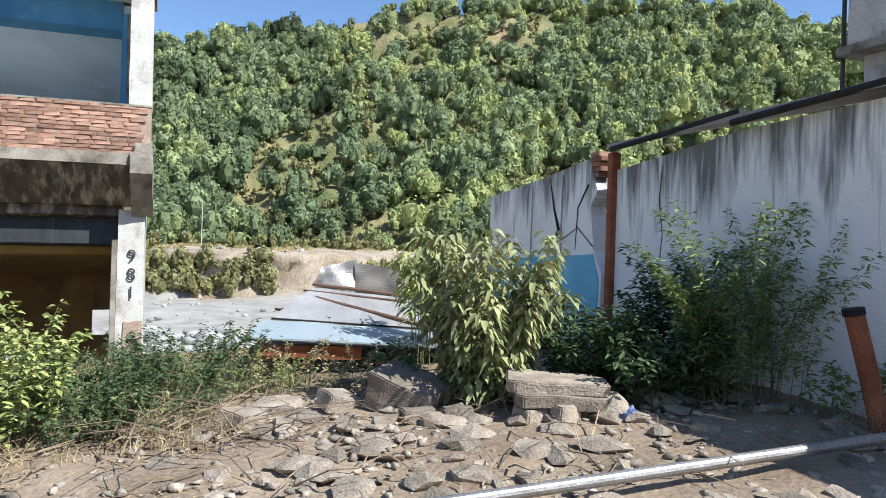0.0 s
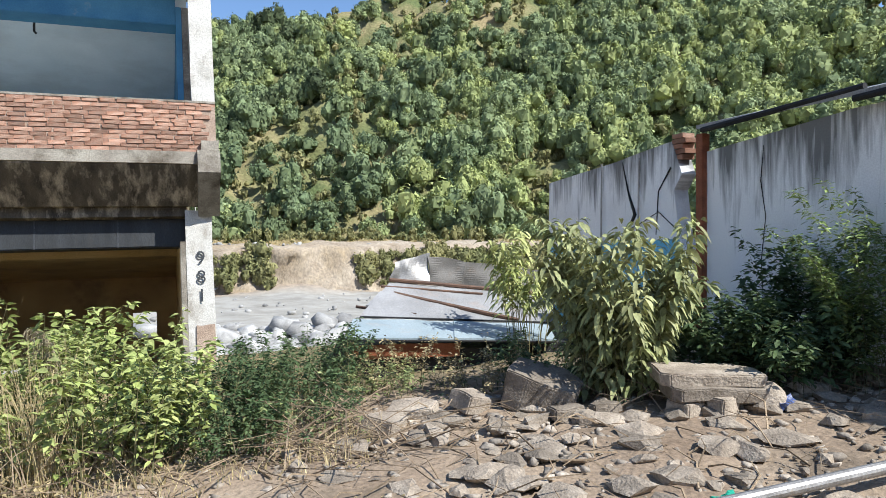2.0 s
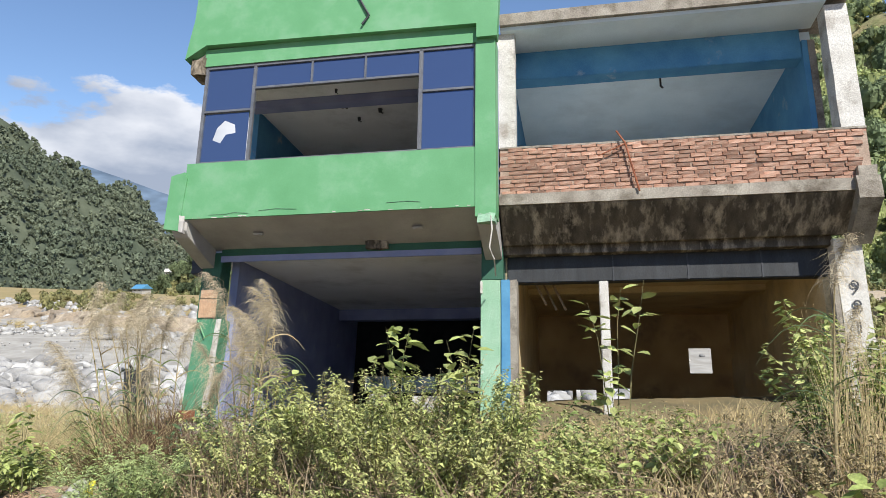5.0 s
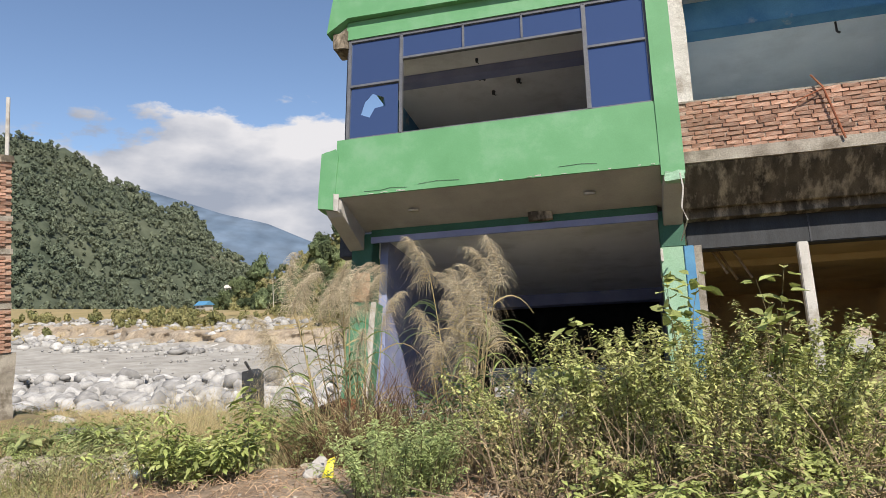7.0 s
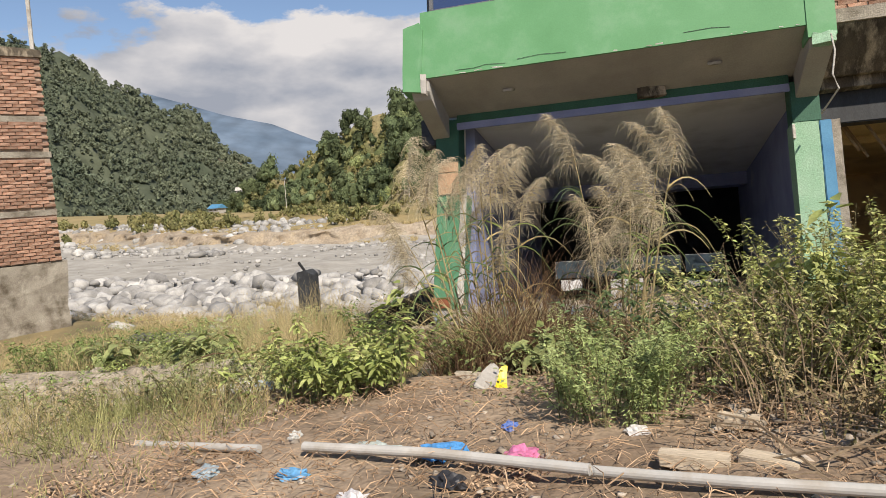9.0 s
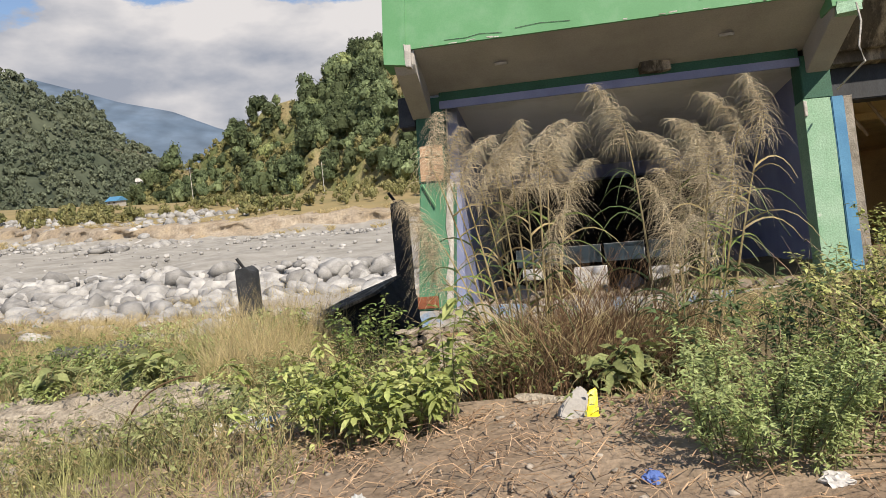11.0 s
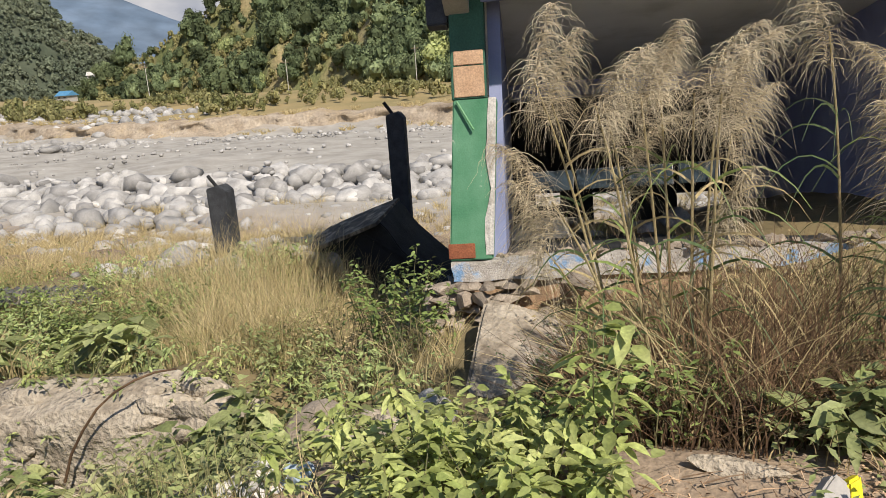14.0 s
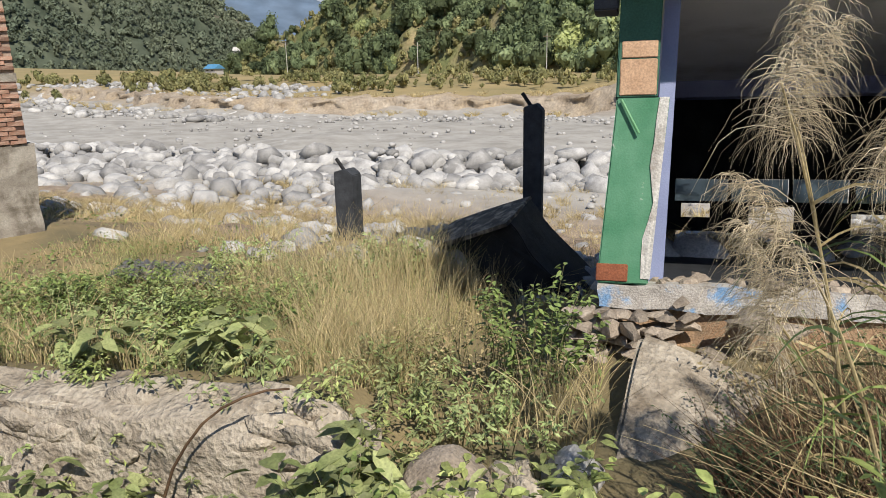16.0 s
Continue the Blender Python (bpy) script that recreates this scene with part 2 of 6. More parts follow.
M["bank_stone"] = mat("pale_bank_stone", (0.35, 0.295, 0.22), (0.53, 0.465, 0.365), 3, 0.95, 1.0, stain=(0.24, 0.195, 0.14), stain_scale=3.5, stain_at=(0.47, 0.66), per_object=0.15, fine=22, bump_dist=0.05)
M["rubble_bits"] = mat("dusty_chippings", (0.24, 0.20, 0.155), (0.41, 0.355, 0.29), 4, 0.95, 0.3, island=0.35, fine=50)
M["wood"] = mat("dry_sticks", (0.19, 0.135, 0.085), (0.34, 0.26, 0.17), 8, 0.9, 0.3, island=0.4)
M["straw"] = mat("dry_grass", (0.42, 0.33, 0.16), (0.58, 0.48, 0.27), 3, 0.85, 0.0, island=0.35, translucent=0.25)
M["plume"] = mat("reed_plume", (0.33, 0.27, 0.17), (0.62, 0.54, 0.39), 4, 0.85, 0.0, island=0.5, translucent=0.3)
M["brown_leaf"] = mat("withered_leaves", (0.25, 0.19, 0.10), (0.44, 0.36, 0.19), 5, 0.9, 0.0, island=0.45, translucent=0.2)
M["dead"] = mat("dead_reed_stalks", (0.06, 0.034, 0.018), (0.19, 0.115, 0.062), 5, 0.9, 0.0, island=0.45)
M["litter"] = mat("fallen_leaf_litter", (0.30, 0.19, 0.11), (0.52, 0.37, 0.24), 5, 0.9, 0.0, island=0.5)
M["grass"] = mat("olive_grass", (0.25, 0.26, 0.10), (0.42, 0.39, 0.18), 1.5, 0.8, 0.0, island=0.4, translucent=0.25)
M["inner_brown"] = mat("brown_ochre_wall", (0.32, 0.235, 0.13), (0.44, 0.335, 0.19), 1.8, 0.9, 0.2, stain=(0.20, 0.15, 0.10), stain_scale=1.3)
M["leaf"] = mat("green_leaves", (0.145, 0.20, 0.055), (0.24, 0.305, 0.095), 3, 0.5, 0.0, island=0.4, translucent=0.2)
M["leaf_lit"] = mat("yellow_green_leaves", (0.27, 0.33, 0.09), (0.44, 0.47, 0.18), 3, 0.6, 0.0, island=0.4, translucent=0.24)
M["leaf_yellow"] = mat("sunlit_yellow_leaves", (0.32, 0.36, 0.11), (0.50, 0.50, 0.21), 3, 0.65, 0.0, island=0.4, translucent=0.24)
M["leaf_olive"] = mat("drooping_olive_leaves", (0.22, 0.25, 0.095), (0.40, 0.40, 0.19), 3, 0.6, 0.0, island=0.45, translucent=0.2)
M["leaf_dark"] = mat("dull_green_leaves", (0.07, 0.115, 0.045), (0.13, 0.18, 0.075), 3, 0.65, 0.0, island=0.4, translucent=0.3)
M["leaf_pale"] = mat("pale_drooping_leaves", (0.18, 0.22, 0.075), (0.33, 0.35, 0.15), 3, 0.6, 0.0, island=0.4, translucent=0.2)
M["fern"] = mat("feathery_green_leaves", (0.265, 0.335, 0.115), (0.40, 0.465, 0.20), 3, 0.6, 0.0, island=0.35, translucent=0.2)
M["stem"] = mat("green_brown_stems", (0.10, 0.10, 0.045), (0.19, 0.17, 0.08), 6, 0.8, 0.1)
M["tree"] = tinted(mat("hill_tree_leaves", (0.15, 0.195, 0.098), (0.30, 0.35, 0.17), 0.075, 0.8, 0.0, island=0.3, fine=0.6, translucent=0.15, spec=0.15))
M["tree_far"] = mat("distant_tree_leaves", (0.088, 0.115, 0.076), (0.15, 0.17, 0.108), 0.012, 0.85, 0.0, island=0.25, fine=0.2)
M["scrub"] = mat("scrub_leaves", (0.165, 0.18, 0.068), (0.35, 0.315, 0.14), 0.08, 0.8, 0.0, island=0.4, fine=0.8, translucent=0.25)
M["bark"] = mat("tree_bark", (0.10, 0.08, 0.06), (0.18, 0.15, 0.11), 2, 0.9, 0.2)
M["hill"] = mat("hillside_scrub", (0.10, 0.13, 0.045), (0.22, 0.21, 0.09), 0.06, 0.95, 0.6, stain=(0.31, 0.245, 0.13), stain_scale=0.03, stain_at=(0.48, 0.66), fine=1.2, bump_dist=0.6)
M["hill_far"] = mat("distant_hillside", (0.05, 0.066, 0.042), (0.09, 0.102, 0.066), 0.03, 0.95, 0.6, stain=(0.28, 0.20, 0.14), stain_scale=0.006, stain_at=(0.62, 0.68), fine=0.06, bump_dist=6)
# distance haze is put into the ridge's blue-grey base colour
M["ridge"] = mat("haze_blue_ridge", (0.085, 0.125, 0.175), (0.125, 0.17, 0.225), 0.004, 1.0, 0.0, fine=0.01)
M["glass"] = bpy.data.materials.new("tinted_window_glass")
M["glass"].use_nodes = True
_b = M["glass"].node_tree.nodes["Principled BSDF"]
_b.inputs["Base Color"].default_value = (0.10, 0.15, 0.28, 1)
_b.inputs["Roughness"].default_value, _b.inputs["Metallic"].default_value = 0.09, 0.65
M["pvc"] = mat("grey_plastic", (0.42, 0.41, 0.38), (0.52, 0.50, 0.46), 4, 0.5, 0.0, stain=(0.34, 0.28, 0.21), stain_scale=3, stain_at=(0.5, 0.75), speck=0.04)
M["dusty_glass"] = bpy.data.materials.new("dusty_window_glass")
M["dusty_glass"].use_nodes = True
_n, _l = M["dusty_glass"].node_tree.nodes, M["dusty_glass"].node_tree.links
_t, _x = _n.new("ShaderNodeBsdfTransparent"), _n.new("ShaderNodeMixShader")
_t.inputs["Color"].default_value = (0.50, 0.60, 0.66, 1)
_n["Principled BSDF"].inputs["Base Color"].default_value = (0.22, 0.27, 0.30, 1)
_n["Principled BSDF"].inputs["Roughness"].default_value = 0.25
_x.inputs[0].default_value = 0.45
_l.new(_t.outputs[0], _x.inputs[1])
_l.new(_n["Principled BSDF"].outputs[0], _x.inputs[2])
_l.new(_x.outputs[0], _n["Material Output"].inputs["Surface"])
M["alu"] = mat("grey_window_frame", (0.10, 0.105, 0.115), (0.15, 0.155, 0.165), 6, 0.45, 0.05)
M["frame"] = mat("dark_window_frame", (0.03, 0.032, 0.036), (0.05, 0.052, 0.056), 6, 0.5, 0.05)

# ---- small builders ----


def part(name, bm, material, parent=None, label=""):
    me = bpy.data.meshes.new(name)
    bm.to_mesh(me)
    bm.free()
    if material:
        me.materials.append(material)
    ob = new(name, me)
    if parent:
        ob.parent = parent
    if label:
        ob["label"] = label
    return ob


def mesh_of(name, verts, faces, material, parent=None, smooth=False):
    me = bpy.data.meshes.new(name)
    v = np.asarray(verts, dtype=np.float32).reshape(-1, 3)
    fc = np.asarray(faces, dtype=np.int32)
    k = fc.shape[1]
    me.vertices.add(len(v))
    me.vertices.foreach_set("co", v.ravel())
    me.loops.add(fc.size)
    me.loops.foreach_set("vertex_index", fc.ravel())
    me.polygons.add(len(fc))
    me.polygons.foreach_set("loop_start", np.arange(0, fc.size, k, dtype=np.int32))
    me.polygons.foreach_set("loop_total", np.full(len(fc), k, dtype=np.int32))
    if smooth:
        me.polygons.foreach_set("use_smooth", np.ones(len(fc), dtype=bool))
    me.update(calc_edges=True)
    me.materials.append(material)
    ob = new(name, me)
    if parent:
        ob.parent = parent
    return ob


def thing(name, m, label, category, group="", kind=""):
    ob = new(name)
    ob.matrix_world = m
    ob.empty_display_size = 0.2
    return tagged(ob, label, category, group, kind)


def box(bm, x0, x1, y0, y1, z0, z1, bevel=0.0, shear=(0, 0)):
    """An upright block; shear moves its top in x and y."""
    vs = [bm.verts.new((x + (shear[0] if z == z1 else 0), y + (shear[1] if z == z1 else 0), z)) for z in (z0, z1) for y in (y0, y1) for x in (x0, x1)]
    fs = [bm.faces.new([vs[i] for i in q]) for q in ((0, 2, 3, 1), (4, 5, 7, 6), (0, 1, 5, 4), (2, 6, 7, 3), (0, 4, 6, 2), (1, 3, 7, 5))]
    if bevel:
        edges = list({e for f in fs for e in f.edges})
        bmesh.ops.bevel(bm, geom=edges, offset=bevel, segments=2, affect="EDGES")
    return vs


def block(*a, **k):
    bm = bmesh.new()
    box(bm, *a, **k)
    return bm


def prism(points, axis, a, b, bevel=0.0):
    """A polygon drawn in the two other axes, pulled from a to b along axis."""
    bm = bmesh.new()
    place = {"x": lambda u, v, w: (w, u, v), "y": lambda u, v, w: (u, w, v), "z": lambda u, v, w: (u, v, w)}[axis]
    lo = [bm.verts.new(place(u, v, a)) for u, v in points]
    hi = [bm.verts.new(place(u, v, b)) for u, v in points]
    n = len(points)
    bm.faces.new(lo)
    bm.faces.new(hi[::-1])
    for i in range(n):
        bm.faces.new((lo[i], hi[i], hi[(i + 1) % n], lo[(i + 1) % n]))
    bmesh.ops.recalc_face_normals(bm, faces=bm.faces)
    if bevel:
        bmesh.ops.bevel(bm, geom=list(bm.edges), offset=bevel, segments=2, affect="EDGES")
    return bm


def roughen(bm, cut, amount, scale, seed=0.0):
    """Divides a block and wears its faces and edges by noise."""
    bmesh.ops.subdivide_edges(bm, edges=list(bm.edges), cuts=cut, use_grid_fill=True)
    for v in bm.verts:
        v.co += noise.noise_vector(v.co * scale + Vector((seed, seed * 0.7, 3.1))) * amount
    return bm


def tube(bm, pts, radii, sides=7):
    rings = []
    for i, p in enumerate(pts):
        p = Vector(p)
        d = (Vector(pts[min(i + 1, len(pts) - 1)]) - Vector(pts[max(i - 1, 0)])).normalized()
        u = d.orthogonal().normalized()
        w = d.cross(u)
        r = radii[i] if hasattr(radii, "__len__") else radii
        rings.append([bm.verts.new(p + (u * math.cos(k * math.tau / sides) + w * math.sin(k * math.tau / sides)) * r) for k in range(sides)])
    for a, b in zip(rings, rings[1:]):
        for k in range(sides):
            bm.faces.new((a[k], a[(k + 1) % sides], b[(k + 1) % sides], b[k]))
    bm.faces.new(rings[0][::-1])
    bm.faces.new(rings[-1])


def rock_bm(seed, sx, sy, sz, flat=0.5, sub=2):
    """A broken stone: an icosphere cut by a few planes, with noise."""
    rng = random.Random(seed)
    bm = bmesh.new()
    bmesh.ops.create_icosphere(bm, subdivisions=sub, radius=1)
    planes = []
    for i in range(10):
        n = Vector((rng.uniform(-1, 1), rng.uniform(-1, 1), rng.uniform(-1, 1))).normalized()
        planes.append((n, rng.uniform(0.45, 0.8) + 0.5 * (0.6 - min(flat, 0.6))))
    for v in bm.verts:
        for n, d in planes:
            k = v.co.dot(n) - d
            if k > 0:
                v.co -= n * k * min(1.0, 0.4 + flat)
        v.co += noise.noise_vector(v.co * 1.6 + Vector((seed, 0, 0))) * 0.05
        v.co = Vector((v.co.x * sx * 1.25, v.co.y * sy * 1.25, v.co.z * sz * 1.25))
    return bm


def chip_bm(seed, sx, sy, sz, points=15):
    """An angular broken stone: the hull of a few points on a flattened ball."""
    rng = random.Random(seed)
    bm = bmesh.new()
    for _ in range(points):
        v = Vector((rng.gauss(0, 1), rng.gauss(0, 1), rng.gauss(0, 1))).normalized() * rng.uniform(0.85, 1.1)
        bm.verts.new((v.x * sx, v.y * sy, v.z * sz))
    bmesh.ops.convex_hull(bm, input=list(bm.verts))
    for v in [v for v in bm.verts if not v.link_faces]:
        bm.verts.remove(v)
    return bm


# ---- lie of the land ----


def smooth(a, b, x):
    t = np.clip((x - a) / (b - a), 0, 1)
    return t * t * (3 - 2 * t)


def base_z(x):
    return 0.08 + 0.061 * np.clip(x, -6, 16)


def land(x, y):
    """Height of the ground at x, y (arrays): a dirt verge, a bank, the river bed, and a grassed terrace across it."""
    x, y = np.asarray(x, float), np.asarray(y, float)
    z = base_z(x)
    dip = smooth(-4.6, -2.6, y) * (1 - smooth(1.5, 5.0, x)) * 0.62
    z = z - dip - smooth(-3.8, -1.0, y) * smooth(1.5, 5.0, x) * 0.18
    z = z - 0.7 * smooth(-1.3, 0.6, y) * smooth(-2.7, -1.7, x) * (1 - smooth(-0.35, 0.1, x))
    west = 1 - smooth(-1.9, -1.0, x)
    z = z - west * 0.50 * smooth(-5.2, -3.9, y) * (1 - smooth(-3.0, -2.7, y)) + west * 0.42 * smooth(-3.0, -2.75, y) * (1 - smooth(-2.5, -1.2, y))
    far = y + 0.10 * x
    z = z + (-5.0 - z) * smooth(1.0, 26.0, far) ** 0.8
    r = np.hypot(x, y)
    az = np.degrees(np.arctan2(x, np.maximum(y, 0.01)))
    step = 2.5 + 4.2 * smooth(-15, 12, x)
    z = z + step * smooth(91, 97, far + 5 * np.sin(x * 0.07)) + smooth(100, 165, far) * np.maximum(5.7 - step, 0)
    z = z + smooth(-25, -60, az) * smooth(60, 160, r) * (r / 160) * 3.0
    return z


def land1(x, y):
    return float(land(np.array([x]), np.array([y]))[0])


def build_ground():
    def steps():
        a = [0.0]
        s = 0.16
        while a[-1] < 3200:
            a.append(a[-1] + s)
            if a[-1] > 9:
                s *= 1.06
        return np.array(a)
    st = steps()
    xs = np.concatenate([-st[:0:-1], st]) + 5.5
    ys = np.concatenate([-st[:0:-1], st]) - 4.0
    gx, gy = np.meshgrid(xs, ys)
    gz = land(gx, gy)
    near = (gx > -8) & (gx < 20) & (gy > -13) & (gy < 12)
    for i, j in zip(*np.nonzero(near)):
        p = Vector((gx[i, j], gy[i, j], 0))
        gz[i, j] += 0.05 * noise.fractal(p * 1.1, 0.8, 2.1, 4) + 0.014 * noise.noise(p * 9)
    mid = (~near) & (np.hypot(gx, gy) < 150) & (gy > 0)
    for i, j in zip(*np.nonzero(mid)):
        p = Vector((gx[i, j], gy[i, j], 0))
        gz[i, j] += 0.5 * noise.fractal(p * 0.11, 0.9, 2.1, 4)
    nx, ny = len(xs), len(ys)
    idx = np.arange(nx * ny).reshape(ny, nx)
    faces = np.stack([idx[:-1, :-1], idx[:-1, 1:], idx[1:, 1:], idx[1:, :-1]], -1).reshape(-1, 4)
    ob = mesh_of("ground", np.stack([gx, gy, gz], -1).reshape(-1, 3), faces, ground_material(), smooth=True)
    # masks: river gravel, dry grass
    far = gy + 0.10 * gx
    river = smooth(19, 31, far) * (1 - smooth(89, 91, far + 5 * np.sin(gx * 0.07)) * smooth(-18, 2, gx)) * (1 - smooth(93, 97, far + 5 * np.sin(gx * 0.07)))
    terrace = smooth(94, 99, far + 5 * np.sin(gx * 0.07))
    grassy = np.clip(smooth(-4.2, -2.5, gy) * (1 - smooth(1.5, 6, far)), 0, 1)
    for name, arr in (("river", river), ("terrace", terrace), ("grassy", grassy)):
        at = ob.data.attributes.new(name, "FLOAT", "POINT")
        at.data.foreach_set("value", arr.ravel().astype(np.float32))
    tagged(ob, "dusty stony verge falling to a pale gravel river bed", "ground", kind="structure")
    return ob


def ground_material():
    m = mat("dusty_earth", (0.215, 0.155, 0.105), (0.37, 0.285, 0.20), 1.2, 0.97, 0.6, stain=(0.15, 0.115, 0.08), stain_scale=0.8, fine=25, bump_dist=0.03)
    n, l = m.node_tree.nodes, m.node_tree.links
    hsv = next(k for k in n if k.type == "HUE_SAT")
    bs = n["Principled BSDF"]
    colour = hsv.outputs[0]
    geo = n.new("ShaderNodeNewGeometry")
    for name, a, b, scale in (("grassy", (0.13, 0.11, 0.06), (0.26, 0.20, 0.10), 0.9), ("river", (0.275, 0.256, 0.22), (0.42, 0.396, 0.348), 0.35), ("terrace", (0.24, 0.20, 0.09), (0.36, 0.27, 0.13), 0.06)):
        at, nz, rp, mx = n.new("ShaderNodeAttribute"), n.new("ShaderNodeTexNoise"), n.new("ShaderNodeValToRGB"), n.new("ShaderNodeMixRGB")
        at.attribute_name = name
        nz.inputs["Scale"].default_value, nz.inputs["Detail"].default_value = scale, 10
        nz.inputs["Roughness"].default_value = 0.65
        l.new(geo.outputs["Position"], nz.inputs["Vector"])
        rp.color_ramp.elements[0].position, rp.color_ramp.elements[1].position = 0.35, 0.65
        rp.color_ramp.elements[0].color, rp.color_ramp.elements[1].color = (*a, 1), (*b, 1)
        l.new(nz.outputs["Fac"], rp.inputs[0])
        l.new(at.outputs["Fac"], mx.inputs[0])
        l.new(colour, mx.inputs[1])
        l.new(rp.outputs[0], mx.inputs[2])
        colour = mx.outputs[0]
    l.new(colour, bs.inputs["Base Color"])
    return m


ground = build_ground()


def profile(table, az):
    return np.interp(az, [p[0] for p in table], [p[1] for p in table])


def hill(name, material, az0, az1, foot, slope, skyline, floor, label, rough=0.0, rows=60, cols=120):
    """A mountainside seen from the verge: foot distance by bearing, a steady slope, and the crest where it meets the skyline."""
    az = np.linspace(az0, az1, cols)
    a = np.radians(az)
    rb = profile(foot, az)
    el = np.tan(np.radians(profile(skyline, az)))
    sl = np.tan(np.radians(slope))
    rt = rb * sl / np.maximum(sl - el, 0.12)
    t = np.linspace(0, 1.25, rows)[:, None]
    r = rb + (rt - rb) * t
    z = floor + np.minimum(r - rb, rt - rb) * sl - np.maximum(r - rt, 0) * 0.5
    x, y = r * np.sin(a) + 5, r * np.cos(a) - 9
    if rough:
        for i in range(rows):
            for j in range(cols):
                z[i, j] += rough * noise.fractal(Vector((x[i, j], y[i, j], 0)) * (0.45 / rough), 0.9, 2.0, 4) * min(1, t[i, 0] * 4)
    idx = np.arange(rows * cols).reshape(rows, cols)
    faces = np.stack([idx[:-1, :-1], idx[:-1, 1:], idx[1:, 1:], idx[1:, :-1]], -1).reshape(-1, 4)
    ob = mesh_of(name, np.stack([x, y, z], -1).reshape(-1, 3), faces, material, smooth=True)
    tagged(ob, label, "hillside", kind="structure")
    return x, y, z


HILL = hill("hillside", M["hill"], -34, 64, [(-34, 330), (-28, 280), (-20, 220), (-10, 180), (0, 150), (25, 135), (60, 140), (100, 160)], 36,
            [(-34, 0.5), (-30, 2.8), (-26, 4.8), (-22, 6.8), (-19, 8.6), (-14, 10.6), (-10.5, 11.4), (-6, 13.2), (-2.7, 14.6), (3, 15.8), (6, 17.2), (12, 18.0), (17, 19.3), (28, 20.6), (40, 19.6), (47, 18.2), (50, 17.0), (70, 14), (100, 12)],
            -1.0, "steep forested mountainside with bare brown clearings", rough=7.0, rows=70, cols=130)
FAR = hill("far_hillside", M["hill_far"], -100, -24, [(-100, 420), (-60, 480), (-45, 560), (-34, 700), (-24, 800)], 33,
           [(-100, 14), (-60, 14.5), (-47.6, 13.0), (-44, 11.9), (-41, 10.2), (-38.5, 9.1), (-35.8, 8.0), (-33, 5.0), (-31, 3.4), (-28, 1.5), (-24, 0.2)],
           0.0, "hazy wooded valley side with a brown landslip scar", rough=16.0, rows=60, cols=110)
# its haze is only the blue of the material
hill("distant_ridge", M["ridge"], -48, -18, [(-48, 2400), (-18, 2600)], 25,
     [(-48, 9.4), (-41, 9.6), (-39, 9.8), (-36, 8.9), (-33, 7.9), (-29.5, 7.1), (-26.4, 5.7), (-22, 4), (-18, 3)], 0.0, "mountain ridge with blue haze put into its colour", rows=14, cols=80)

# ---- woods on the slopes ----


def crown_variant(seed, leaves, size, lobes=6):
    """Triangles of one tree crown of unit radius: leafy lobes, each a rough clump set with leaf sprays."""
    rng = np.random.default_rng(seed)
    at = rng.normal(0, 1, (lobes, 3)) * np.array([1, 1, 0.8])
    at /= np.linalg.norm(at, axis=1, keepdims=True)
    at *= rng.uniform(0.25, 0.6, (lobes, 1)) * np.array([1, 1, 0.95])
    rad = rng.uniform(0.36, 0.56, lobes)
    bm = bmesh.new()
    bmesh.ops.create_icosphere(bm, subdivisions=1, radius=1)
    ico = np.array([[v.co for v in q.verts] for q in bm.faces])
    bm.free()
    clumps = [at[i] + ico * rad[i] * 0.84 + 0.10 * np.sin(ico * 5 + i) for i in range(lobes)]
    k = rng.integers(0, lobes, leaves)
    d = rng.normal(0, 1, (leaves, 3))
    d /= np.linalg.norm(d, axis=1, keepdims=True)
    d[:, 2] = np.abs(d[:, 2]) * np.where(rng.random(leaves) < 0.75, 1, -1)
    c = at[k] + d * (rad[k] * rng.uniform(0.80, 1.14, leaves))[:, None]
    nrm = d + rng.normal(0, 0.5, (leaves, 3)) + np.array([0, 0, 0.15])
    nrm /= np.linalg.norm(nrm, axis=1, keepdims=True)
    u = np.cross(nrm, rng.normal(0, 1, (leaves, 3)))
    u /= np.linalg.norm(u, axis=1, keepdims=True)
    w = np.cross(nrm, u)
    s = size * rng.uniform(0.6, 1.4, (leaves, 1))
    return np.concatenate(clumps + [np.stack([c - u * s, c + u * s, c + w * s * 1.3], 1)])


